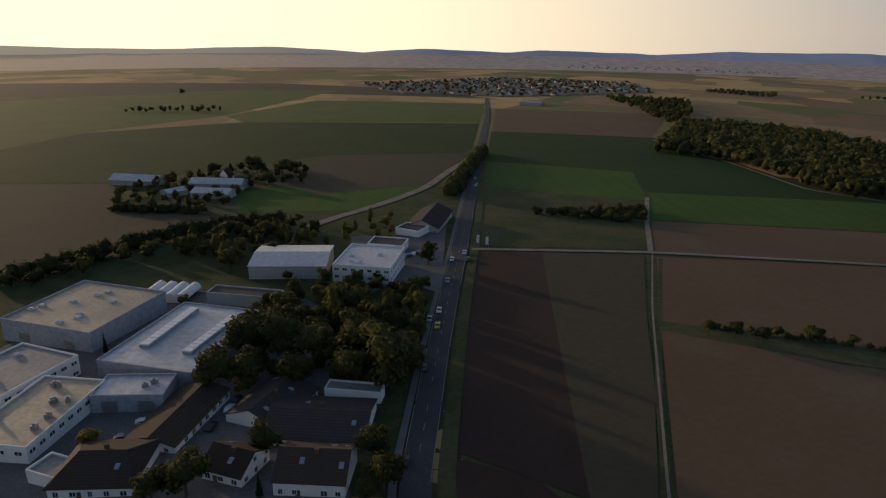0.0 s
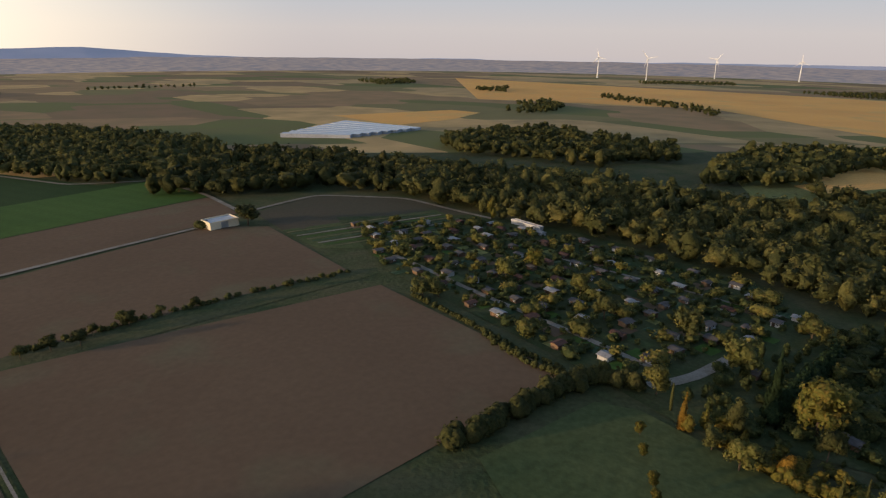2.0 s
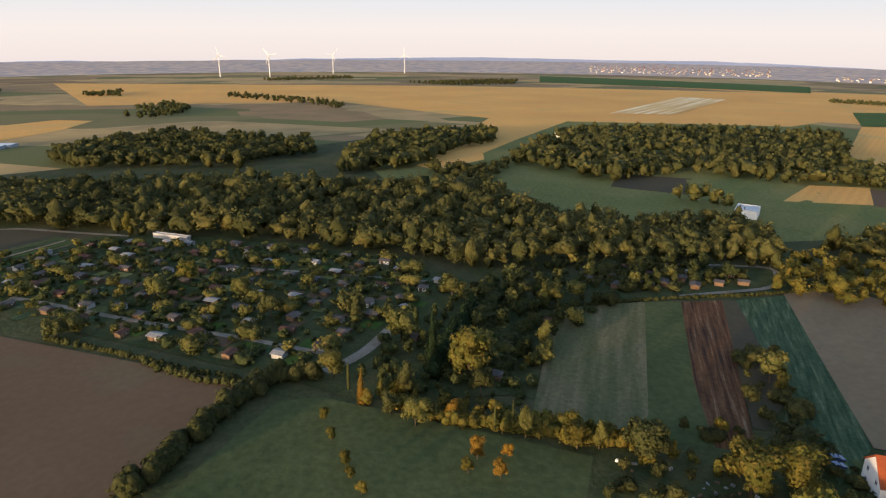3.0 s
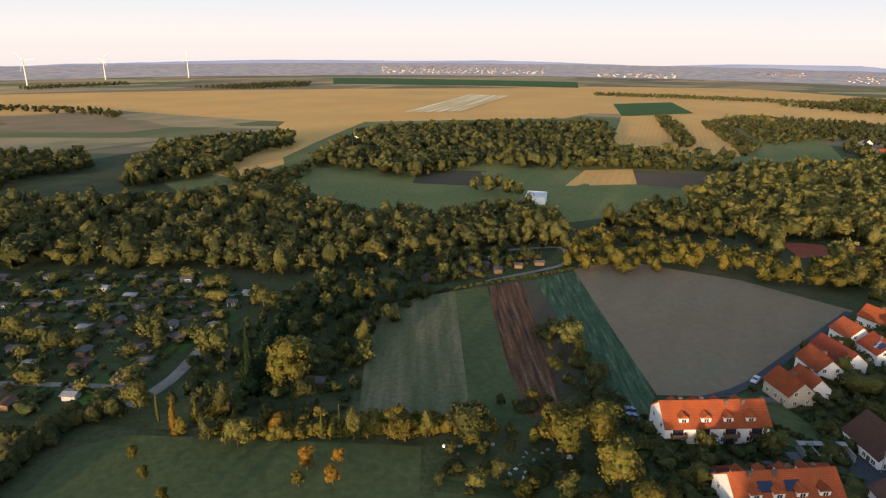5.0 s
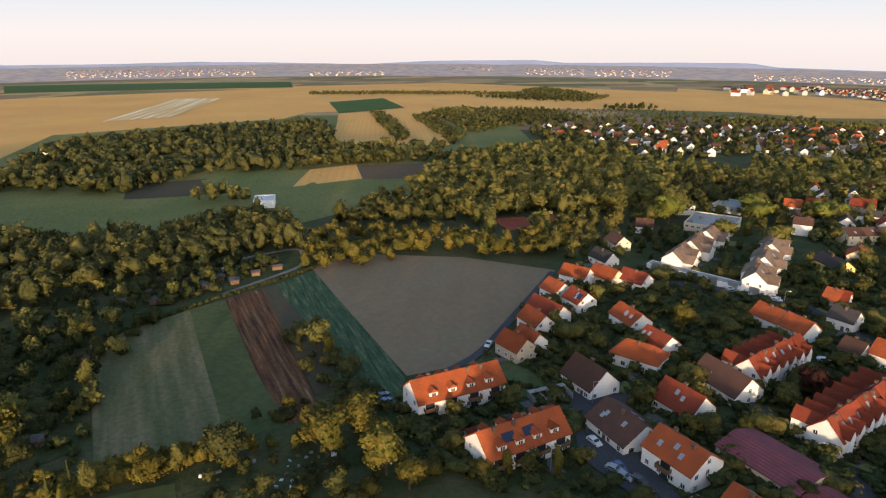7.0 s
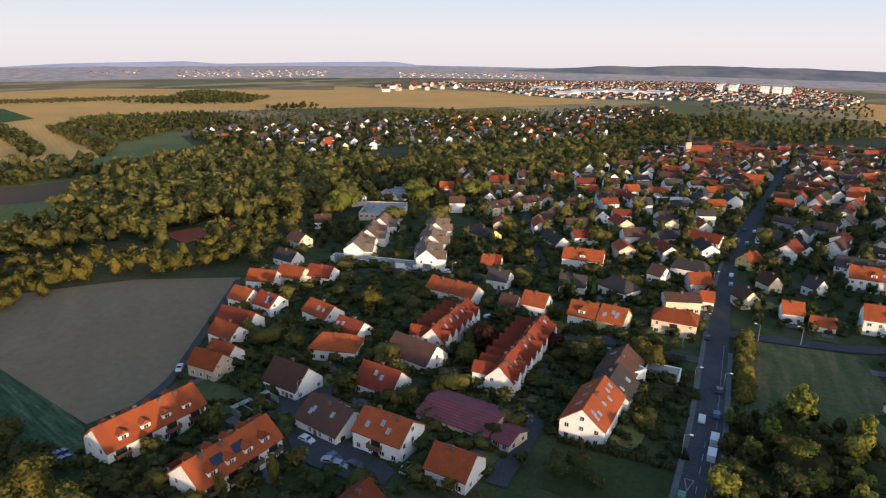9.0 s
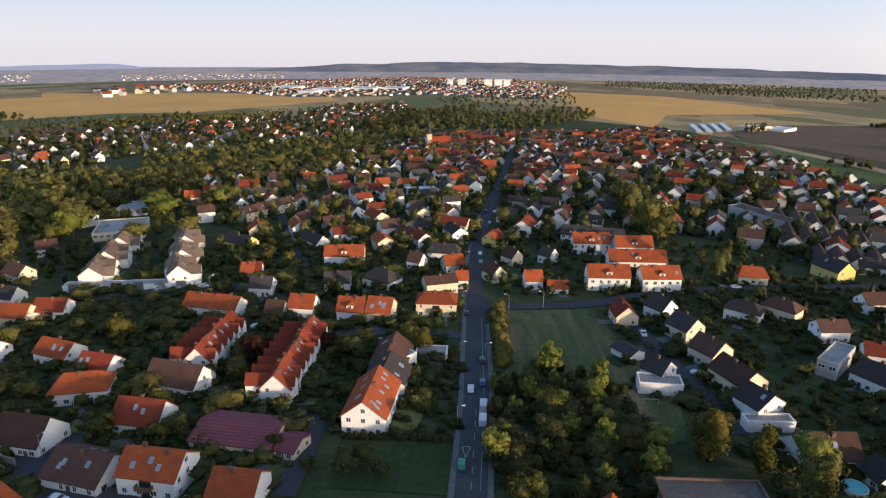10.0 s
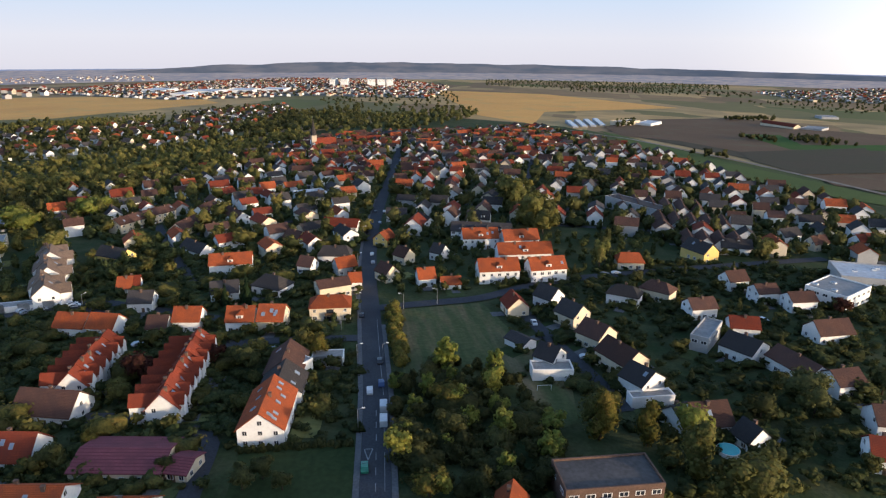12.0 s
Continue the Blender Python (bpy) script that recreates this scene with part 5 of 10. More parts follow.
strip("road", [(-52.5, 200.1), (-38.4, 202.3), (-9.6, 201.5)], 5.0, ASPHALT, 0.4, "service road behind the garages", "road", offset=0)
strip("road", [(48.3, 235.5), (52.7, 201.7), (58.0, 179.3), (60.3, 164.2), (62.8, 148.0)], 5.0, ASPHALT, 0.4, "residential lane between white houses", "road", offset=0)
strip("road", [(106.7, 474.4), (133.4, 585.9), (175.4, 761.2)], 5.0, ASPHALT, 0.4, "street through the old town", "road", offset=0)
drape("yard", [(158, -150), (150, -215), (118, -222), (80, -225), (60, -205), (45, -145), (28, -105), (100, -100), (140, -118)], PAVING, 0.34, "paved ground between the works buildings", "yard")
drape("yard", [(95.2, -102.7), (89.9, -129.2), (71.4, -154.0), (53.5, -143.7), (59.7, -116.1), (67.0, -105.2)], PAVING, 0.360, "paved works yard", "yard")
drape("yard", [(56.0, -307.0), (33.3, -332.4), (25.0, -231.4), (44.3, -241.6), (53.5, -221.6), (78.1, -304.0)], PAVING, 0.360, "paved car park", "yard")
for court in ([(-111.7, 121.8), (-108.4, 135.5), (-99.8, 129.8), (-94.0, 116.7), (-82.1, 113.7), (-64.5, 107.7), (-65.9, 99.6), (-86.8, 100.9)], [(-34.6, 116.4), (-35.3, 136.2), (-7.6, 136.8), (-6.7, 115.7)], [(-131.8, 109.2), (-136.2, 121.4), (-116.5, 122.1), (-114.1, 113.5), (-118.3, 106.2)]):
    kept_free(court)
drape("yard", [(-111.7, 121.8), (-108.4, 135.5), (-99.8, 129.8), (-94.0, 116.7), (-82.1, 113.7), (-64.5, 107.7), (-65.9, 99.6), (-86.8, 100.9)], ASPHALT, 0.420, "asphalt parking court", "yard")
woods(11, [(-132.5, -630.2), (-187.5, -596.4), (-220.0, -464.9), (-258.0, -441.8), (-374.0, -533.5), (-375.6, -647.2), (-345.5, -820.2), (-222.4, -906.9)], 7.3, 9.9, 16.1, LEAF_DARK, "dense mixed wood in early autumn", leaves=62, size=0.055)
woods(12, [(-223.7, -398.8), (-247.0, -348.9), (-264.7, -342.3), (-304.2, -328.1), (-319.4, -268.1), (-308.3, -196.7), (-348.9, -203.9), (-411.3, -271.1), (-388.8, -342.1), (-389.4, -381.2), (-379.9, -457.5), (-336.6, -498.1)], 7.2, 9.0, 17.1, LEAF_DARK, "dense mixed wood in early autumn", leaves=62, size=0.055)
woods(13, [(-181.5, -1374.1), (-322.5, -1307.7), (-261.3, -1029.1), (-199.1, -893.1), (-199.8, -1117.1)], 14, 10, 15, LEAF_DARK, "dense mixed wood in early autumn", leaves=46, size=0.08)
woods(14, [(-319.4, -273.7), (-307.3, -192.0), (-298.0, -113.6), (-285.7, -49.8), (-265.6, -9.6), (-278.7, 27.3), (-290.0, 73.7), (-299.9, 106.4), (-322.0, 126.8), (-366.5, 127.2), (-334.0, 48.2), (-391.9, 1.5), (-443.7, -14.0), (-425.8, -96.4), (-431.2, -192.7), (-401.9, -337.2)], 6.9, 8.1, 16.1, LEAF_MID, "dense mixed wood in early autumn", shapes=('wood', 'tall', 'round', 'round'), leaves=62, size=0.055)
woods(15, [(-534.5, -402.1), (-594.4, -408.7), (-701.4, -373.4), (-652.1, -204.3), (-578.6, -171.4), (-556.0, -206.0), (-507.6, -216.9), (-493.9, -348.5)], 9, 10, 16, LEAF_DARK, "dense mixed wood in early autumn", leaves=60, size=0.072)
woods(16, [(-485.4, -127.3), (-635.5, -142.9), (-721.1, -111.0), (-774.1, -19.7), (-684.4, -13.6), (-650.1, -43.7), (-523.8, -71.7)], 9, 11, 17, LEAF_DARK, "dense mixed wood in early autumn", leaves=60, size=0.072)
KEEP_CLEAR.append((-717.1, 57.7, 17.0))
KEEP_CLEAR.append((-637.8, 52.6, 17.0))
KEEP_CLEAR.append((-673.6, 144.7, 17.0))
KEEP_CLEAR.append((-616.0, 133.5, 17.0))
woods(17, [(-562.9, -0.0), (-786.2, 63.8), (-839.2, 184.4), (-822.1, 387.6), (-569.0, 281.7), (-532.0, 381.9), (-492.0, 348.8), (-505.2, 267.3), (-504.6, 221.4), (-513.0, 199.9), (-532.8, 141.9), (-485.0, 72.1), (-496.2, 65.0)], 9, 10, 16, LEAF_MID, "dense mixed wood in early autumn", leaves=60, size=0.072, keep=True)
# yellow leaf colour here stands in for low sun on the belt
woods(18, [(-255.8, 107.2), (-244.2, 128.1), (-244.8, 166.8), (-227.8, 179.8), (-204.1, 205.5), (-219.9, 239.0), (-228.6, 245.7), (-243.2, 240.9), (-233.1, 196.1), (-261.8, 194.1), (-300.0, 149.2), (-297.0, 129.6)], 6.4, 6.3, 12.3, LEAF_YELLOW, "belt of sunlit trees behind the field", leaves=62, size=0.055)
woods(19, [(-304.7, 22.9), (-287.4, 120.3), (-302.7, 131.8), (-339.2, 107.1), (-356.9, 46.5), (-316.5, 18.5)], 6.9, 7.2, 15.2, LEAF_MID, "dense mixed wood in early autumn", shapes=('wood', 'tall', 'round', 'round'), leaves=62, size=0.055)
woods(20, [(-314.9, 143.3), (-358.4, 202.7), (-360.3, 262.0), (-351.2, 365.8), (-302.4, 371.7), (-265.7, 284.0), (-280.1, 267.4), (-286.7, 239.0), (-285.5, 205.2), (-314.2, 159.9)], 7.2, 7.2, 14.2, LEAF_LIGHT, "dense mixed wood in early autumn", leaves=62, size=0.055)
KEEP_CLEAR.append((-264.1, 236.5, 13.0))
KEEP_CLEAR.append((-251.9, 223.2, 13.0))
KEEP_CLEAR.append((-270.6, 263.1, 13.0))
KEEP_CLEAR.append((-259.0, 249.3, 13.0))
woods(21, [(-380.9, 244.8), (-487.5, 366.9), (-454.0, 430.4), (-371.7, 446.4), (-299.0, 429.5), (-254.3, 339.7), (-261.1, 281.4), (-236.5, 221.0), (-254.8, 207.5), (-311.8, 234.7), (-344.6, 239.1)], 8.5, 10, 16, LEAF_LIGHT, "dense mixed wood in early autumn", leaves=60, size=0.072, keep=True)
woods(22, [(-351.4, 421.9), (-270.2, 469.6), (-221.4, 474.0), (-180.3, 511.6), (-169.3, 562.4), (-106.5, 775.0), (-84.6, 694.9), (-124.7, 606.2), (-187.1, 461.5), (-199.9, 395.4), (-259.1, 359.1), (-303.5, 364.1)], 10, 8, 13, LEAF_MID, "dense mixed wood in early autumn", leaves=70, size=0.066, keep=True)
woods(23, [(-380.6, 566.8), (-334.1, 710.1), (-225.1, 781.8), (-134.4, 964.0), (-37.0, 1079.0), (-48.6, 1320.5), (-166.4, 1164.0), (-198.3, 938.7), (-375.4, 795.0), (-446.6, 676.6)], 14, 8, 13, LEAF_MID, "dense mixed wood in early autumn", leaves=46, size=0.08, keep=True)
woods(24, [(-885.9, 581.3), (-723.6, 735.7), (-613.1, 910.8), (-522.0, 1100.7), (-452.6, 997.4), (-564.6, 839.2), (-661.6, 672.0), (-677.9, 538.2)], 15, 6, 11, LEAF_MID, "scattered trees and scrub at the edge of the village", leaves=40, size=0.085)
woods(25, [(-138.2, 1017.0), (101.4, 1218.5), (164.6, 1154.6), (120.7, 1025.0), (28.9, 875.3), (-116.6, 851.7)], 14, 9, 14, LEAF_MID, "dense mixed wood in early autumn", leaves=46, size=0.08)
woods(30, [(-870.2, 492.3), (-870.0, 509.8), (-629.3, 402.0), (-630.3, 386.1)], 13, 7, 12, LEAF_DARK, "copse of trees among the fields", leaves=22, size=0.12, name='copse')
woods(31, [(-887.8, 607.6), (-906.8, 649.2), (-679.9, 574.0), (-624.8, 493.8)], 13, 7, 12, LEAF_DARK, "copse of trees among the fields", leaves=22, size=0.12, name='copse')
woods(32, [(-1050.8, -614.2), (-1176.6, -608.9), (-1025.2, -508.3), (-927.7, -491.8)], 13, 7, 12, LEAF_DARK, "copse of trees among the fields", leaves=22, size=0.12, name='copse')
woods(33, [(-1457.3, -976.3), (-1513.3, -919.9), (-1381.3, -834.4), (-1378.0, -904.5)], 13, 7, 12, LEAF_DARK, "copse of trees among the fields", leaves=22, size=0.12, name='copse')
woods(34, [(-2304.3, -872.4), (-2586.8, -617.2), (-2427.5, -569.2), (-2191.5, -791.8)], 13, 7, 12, LEAF_DARK, "copse of trees among the fields", leaves=22, size=0.12, name='copse')
woods(35, [(-2092.1, -320.7), (-2373.1, -84.9), (-2419.6, 23.2), (-2115.5, 12.3), (-1976.6, -169.3)], 13, 7, 12, LEAF_DARK, "copse of trees among the fields", leaves=22, size=0.12, name='copse')
woods(36, [(-1574.1, -1512.7), (-1774.2, -1468.2), (-1579.7, -1285.4), (-1450.7, -1305.7)], 13, 7, 12, LEAF_DARK, "copse of trees among the fields", leaves=22, size=0.12, name='copse')
woods(37, [(-1467.8, -637.1), (-1263.2, -369.7), (-1158.7, -288.6), (-1085.7, -280.1), (-1189.3, -369.3), (-1364.2, -592.7)], 13, 7, 12, LEAF_DARK, "copse of trees among the fields", leaves=22, size=0.12, name='copse')
woods(38, [(-1245.1, 965.0), (-1185.6, 1248.8), (-995.9, 1101.6), (-1050.6, 1002.2)], 13, 7, 12, LEAF_DARK, "copse of trees among the fields", leaves=22, size=0.12, name='copse')
woods(39, [(-844.7, 966.1), (-844.3, 1088.1), (-787.5, 1050.9), (-779.0, 937.0)], 13, 7, 12, LEAF_DARK, "copse of trees among the fields", leaves=22, size=0.12, name='copse')
woods(40, [(301.0, 645.0), (340.2, 622.6), (347.5, 629.1), (314.4, 647.3)], 13, 7, 12, LEAF_DARK, "copse of trees among the fields", leaves=22, size=0.12, name='copse')
woods(41, [(98.7, 1321.5), (165.8, 1279.4), (170.5, 1271.7), (106.6, 1279.4)], 13, 7, 12, LEAF_DARK, "copse of trees among the fields", leaves=22, size=0.12, name='copse')
woods(42, [(558.5, -907.6), (428.0, -937.7), (433.9, -959.2), (563.8, -929.3)], 13, 7, 12, LEAF_DARK, "copse of trees among the fields", leaves=22, size=0.12, name='copse')
woods(43, [(-789.4, -1644.2), (-1032.7, -1581.8), (-1048.2, -1591.2), (-810.9, -1655.6)], 13, 7, 12, LEAF_DARK, "copse of trees among the fields", leaves=22, size=0.12, name='copse')
woods(44, [(-486.7, -1796.4), (-622.4, -1686.7), (-564.5, -1569.6), (-462.8, -1712.7)], 13, 7, 12, LEAF_DARK, "copse of trees among the fields", leaves=22, size=0.12, name='copse')
woods(45, [(-1421.1, -1288.1), (-1673.5, -1355.9), (-1594.3, -1280.1), (-1425.5, -1270.6)], 13, 7, 12, LEAF_DARK, "copse of trees among the fields", leaves=22, size=0.12, name='copse')
woods(46, [(-1375.2, -915.7), (-1551.7, -930.3), (-1552.4, -929.7), (-1410.9, -931.1)], 13, 7, 12, LEAF_DARK, "copse of trees among the fields", leaves=22, size=0.12, name='copse')
woods(47, [(-920.5, -559.5), (-1110.8, -554.7), (-1056.3, -521.1), (-889.5, -505.0)], 13, 7, 12, LEAF_DARK, "copse of trees among the fields", leaves=22, size=0.12, name='copse')
woods(50, [(-13.0, -366.0), (-37.5, -373.4), (-78.9, -389.8), (-74.8, -356.1), (-47.1, -357.8)], 4.5, 4, 7, LEAF_DARK, "dark scrub on the rough meadow", shapes=('bush', 'round'), name='scrub')
hedge(51, [(-65.4, -214.0), (-90.4, -209.3), (-112.7, -206.3), (-143.9, -198.9), (-187.2, -186.6)], 4.0, 2.2, LEAF_MID, "low shrubs on the grass balk", gap=3.0)
hedge(52, [(-106.7, -76.0), (-126.2, -72.6), (-149.5, -68.2), (-161.3, -63.0), (-161.8, -51.5)], 7, 6.5, LEAF_MID, "tall leafy hedge at the field corner", gap=0.9, leaf=0.42, per=40)
hedge(53, [(-167.2, -106.5), (-157.7, -85.1), (-155.9, -69.4)], 3, 2.5, LEAF_DARK, "clipped hedge round the allotments", gap=1.2)
hedge(54, [(-180.8, -147.9), (-175.3, -124.9), (-163.6, -92.1), (-159.0, -71.7)], 2.5, 2, LEAF_DARK, "clipped hedge round the allotments", gap=1.2)
hedge(55, [(-163.9, -18.2), (-180.4, -16.2), (-200.8, -13.3), (-220.8, -10.1)], 4.5, 8.5, NEEDLES, "high dark clipped hedge beside the lane", gap=0.6, leaf=0.4, per=60)
hedge(56, [(201.8, -225.0), (188.3, -240.1), (178.3, -264.7), (164.2, -289.0), (145.7, -312.0), (120.6, -326.5)], 9, 8, LEAF_DARK, "belt of dark trees behind the works", gap=1.6, leaf=0.7, per=60)
hedge(57, [(226.4, -345.1), (206.2, -342.8), (175.4, -341.9)], 8, 5, LEAF_DARK, "dark hedge round the farm", gap=1.6, leaf=0.7, per=40)
hedge(58, [(38.7, -401.9), (36.7, -448.5), (34.5, -493.8), (31.9, -533.8), (28.4, -590.5)], 11, 10, LEAF_DARK, "trees along the road", gap=2, leaf=0.7, per=60)
hedge(59, [(1.9, 228.5), (2.6, 199.6), (4.1, 178.4)], 5, 4.5, LEAF_YELLOW, "leafy hedge beside the playing field", gap=0.8, per=40)
hedge(60, [(-35.3, 136.2), (-21.9, 137.1), (-8.4, 137.3)], 2.2, 2.0, LEAF_DARK, "clipped hedge beside the lawn", gap=0.6)
hedge(61, [(-146.4, 9.5), (-140.4, 25.9), (-140.3, 40.5)], 4, 3.5, LEAF_YELLOW, "yellowing hedge of mixed shrubs", gap=0.9, per=36)
hedge(62, [(-150.4, -28.4), (-143.5, -12.7), (-140.5, 7.1), (-137.8, 24.4), (-135.9, 37.3)], 4.5, 4.0, LEAF_YELLOW, "yellowing hedge of mixed shrubs", gap=0.8, per=36)
hedge(63, [(-225.3, 19.3), (-234.8, 43.3), (-243.1, 68.3), (-253.9, 106.9), (-264.4, 135.9)], 2.0, 1.6, LEAF_DARK, "low hedge at the end of the plots", gap=1.0)
hedge(64, [(-110.9, 117.5), (-123.3, 112.4), (-128.5, 104.7)], 2.2, 2.0, LEAF_DARK, "clipped garden hedge", gap=0.8)
ALLOTMENT = [(-245.0, -240.9), (-291.6, -191.7), (-294.1, -134.9), (-275.4, -48.1), (-246.1, -20.1), (-206.0, -36.3), (-173.1, -54.8), (-169.4, -72.8), (-201.3, -179.8)]
ALLOTMENT_B = [(-256.0, 30.5), (-276.1, 50.9), (-282.2, 104.0), (-263.2, 99.9), (-247.7, 55.1)]
PARCEL = [(-196.4, -34.7), (-243.6, -13.1), (-229.5, 21.4), (-162.8, 10.6), (-144.3, 5.7), (-157.8, -31.3), (-163.6, -40.5)]
flat_building(138.7, -187.8, 169.8, 34.5, 34.5, 7.5, METAL_GREY, FLAT_SAND, "large grey clad hall with a gravelled roof", bands=0, skylights=9, doors=2)
flat_building(132.8, -145.9, 256.4, 23.4, 21.2, 6, WALL_WHITE, FLAT_GREY, "white flat-roofed works building with window bands", bands=2, vents=2, skylights=2)
flat_building(112.7, -128.1, 269.4, 29.6, 17.4, 5, WALL_WHITE, FLAT_SAND, "white flat-roofed office wing with window bands", bands=1, vents=8)
flat_building(95.6, -171.6, 173.0, 29.6, 41.9, 6, METAL_GREY, FLAT_PALE, "long grey hall with a pale metal roof and light strips", bands=0, name='roof_light_hall')
flat_building(95.2, -141.6, 189.0, 18.2, 10.8, 5, METAL_GREY, FLAT_PALE, "low grey annexe with a pale metal roof", bands=0, doors=2, vents=2)
flat_building(94.2, -212.4, 176.4, 26.5, 7.4, 4.5, WALL_GREY, FLAT_DARK, "grey workshop with a dark flat roof", bands=0)
flat_building(56.7, -251.5, 177.0, 23.6, 26.2, 7.5, WALL_WHITE, FLAT_PALE, "white office block with a pale flat roof", bands=2, skylights=4)
house(89.9, -252.6, 188.3, 30.8, 25.92, 5.98, 7.6, WALL_GREY, FLAT_PALE, "pale grey hall with a shallow metal roof", floors=0, windows=False, chimneys=0, name='hall')
house(42.6, -335.4, 263.7, 35.7, 17.28, 3.13, 7.03, WALL_GREY, TILE_DARK, "market hall with a metal roof part-lit by the sun", floors=1, chimneys=0)
flat_building(48.7, -314.1, 158.6, 13.0, 11.1, 3.5, WALL_WHITE, FLAT_DARK, "low white annexe of the market hall", bands=0)
flat_building(38.8, -150.0, 178.7, 15.1, 4.8, 3.2, WALL_WHITE, FLAT_GREY, "long white flat-roofed cabin", bands=0)
flat_building(55.6, -285.2, 175.1, 16.5, 11.4, 4, WALL_WHITE, FLAT_DARK, "low white shed with a dark flat roof", bands=0)
house(78.7, -133.2, 265.5, 25.6, 12.48, 2.76, 4.37, WALL_WHITE, TILE_UMBER, "long low works building with a dark brown roof", chimneys=0, floors=1)
house(84.4, -111.5, 189.1, 17.1, 16.32, 3.13, 6.17, WALL_WHITE, TILE_UMBER, "white rendered house with a dark brown tiled hipped roof", hip=4.0, sky=1)
house(58.1, -141.7, 254.6, 19.2, 14.4, 2.58, 5.32, WALL_WHITE, TILE_DARK, "white rendered house with a dark grey tiled gabled roof", floors=1, sky=3)
house(43.6, -135.0, 182.7, 24.3, 18.24, 2.58, 4.94, WALL_WHITE, TILE_DARK, "white rendered house with a dark grey tiled gabled roof", floors=1, sky=2)
house(38.7, -114.9, 183.0, 14.9, 13.44, 4.05, 7.41, WALL_WHITE, TILE_UMBER, "white rendered house with a dark brown tiled gabled roof", sky=5, floors=2)
house(57.1, -115.8, 167.1, 10.1, 10.56, 3.13, 5.89, WALL_WHITE, TILE_UMBER, "white rendered house with a dark brown tiled gabled roof", sky=2)
flat_building(95.0, -109.2, 166.7, 8.0, 6.6, 3.2, WALL_WHITE, FLAT_GREY, "white flat-roofed garage block", bands=0)
simple_house(254.9, -418.7, 178.2, 34.6, 13.44, 3.68, 6.65, WALL_GREY, FLAT_PALE, "grey farm barn with a shallow roof")
simple_house(193.0, -409.0, 182.9, 35.0, 12.48, 4.6, 7.12, WALL_GREY, FLAT_PALE, "long grey farm building")
simple_house(185.1, -384.4, 177.9, 24.4, 12.48, 3.68, 5.7, WALL_GREY, FLAT_PALE, "low grey farm shed")
simple_house(212.1, -386.2, 237.3, 13.4, 9.6, 3.22, 4.75, WALL_GREY, FLAT_PALE, "low grey farm shed")
simple_house(196.5, -430.5, 243.3, 5.3, 8.64, 5.52, 9.5, WALL_WHITE, TILE_BROWN, "white rendered house with a brown tiled gabled roof")
flat_building(-200.2, -294.7, 172.5, 16.3, 9.8, 4.0, WALL_CREAM, FLAT_PALE, "cream field barn with a pale flat roof", bands=0, doors=1)
flat_building(-28.0, -1173.2, 168.3, 36.1, 36.3, 5, WALL_GREY, FLAT_GREY, "long dark shed in the fields", bands=0)
flat_building(-300.0, -165.4, 77.6, 20.5, 2.7, 2.2, WALL_GREY, FLAT_PALE, "long white shed behind the allotments", bands=0)
flat_building(-391.4, 141.8, 65.3, 12.4, 15.5, 5, WALL_WHITE, FLAT_PALE, "low white pavilion in a clearing", bands=0)
simple_house(-760.0, 63.9, 133.5, 22.2, 10.56, 5.04, 7.83, WALL_WHITE, TILE_DARK, "white rendered house with a dark grey tiled gabled roof")
simple_house(-682.2, 145.5, 81.7, 9.0, 9.68, 5.04, 7.83, WALL_WHITE, TILE_DARK, "white rendered house with a dark grey tiled gabled roof")
flat_building(-495.0, -537.3, 121.7, 76.7, 9.8, 4.0, METAL_GREY, SKYLIGHT, "long glasshouse with pale frames", bands=0, name='glasshouse', category='greenhouse', group='glasshouses', parapet=0.1)
flat_building(-510.0, -539.0, 117.9, 80.6, 10.5, 4.0, METAL_GREY, SKYLIGHT, "long glasshouse with pale frames", bands=0, name='glasshouse', category='greenhouse', group='glasshouses', parapet=0.1)
flat_building(-525.4, -540.7, 114.3, 84.9, 11.2, 4.0, METAL_GREY, SKYLIGHT, "long glasshouse with pale frames", bands=0, name='glasshouse', category='greenhouse', group='glasshouses', parapet=0.1)
flat_building(-541.3, -542.5, 110.8, 89.6, 11.8, 4.0, METAL_GREY, SKYLIGHT, "long glasshouse with pale frames", bands=0, name='glasshouse', category='greenhouse', group='glasshouses', parapet=0.1)
flat_building(-557.7, -544.4, 107.4, 94.6, 12.4, 4.0, METAL_GREY, SKYLIGHT, "long glasshouse with pale frames", bands=0, name='glasshouse', category='greenhouse', group='glasshouses', parapet=0.1)
flat_building(-574.5, -546.4, 104.1, 100.1, 13.0, 4.0, METAL_GREY, SKYLIGHT, "long glasshouse with pale frames", bands=0, name='glasshouse', category='greenhouse', group='glasshouses', parapet=0.1)
flat_building(-591.9, -548.4, 100.9, 106.1, 13.5, 4.0, METAL_GREY, SKYLIGHT, "long glasshouse with pale frames", bands=0, name='glasshouse', category='greenhouse', group='glasshouses', parapet=0.1)
flat_building(-609.8, -550.6, 97.9, 112.5, 14.1, 4.0, METAL_GREY, SKYLIGHT, "long glasshouse with pale frames", bands=0, name='glasshouse', category='greenhouse', group='glasshouses', parapet=0.1)
house(-125.3, 93.2, 81.0, 25.7, 10.12, 5.04, 9.22, WALL_WHITE, TILE_RED, "row of white terraced houses with an orange tiled roof", floors=2, chimneys=4, dormers=4, balcony=4)
house(-96.9, 90.5, 83.5, 22.6, 10.12, 5.04, 9.22, WALL_WHITE, TILE_RED, "row of white terraced houses with orange roof and solar panel", floors=2, chimneys=4, dormers=4, solar=2, balcony=4)
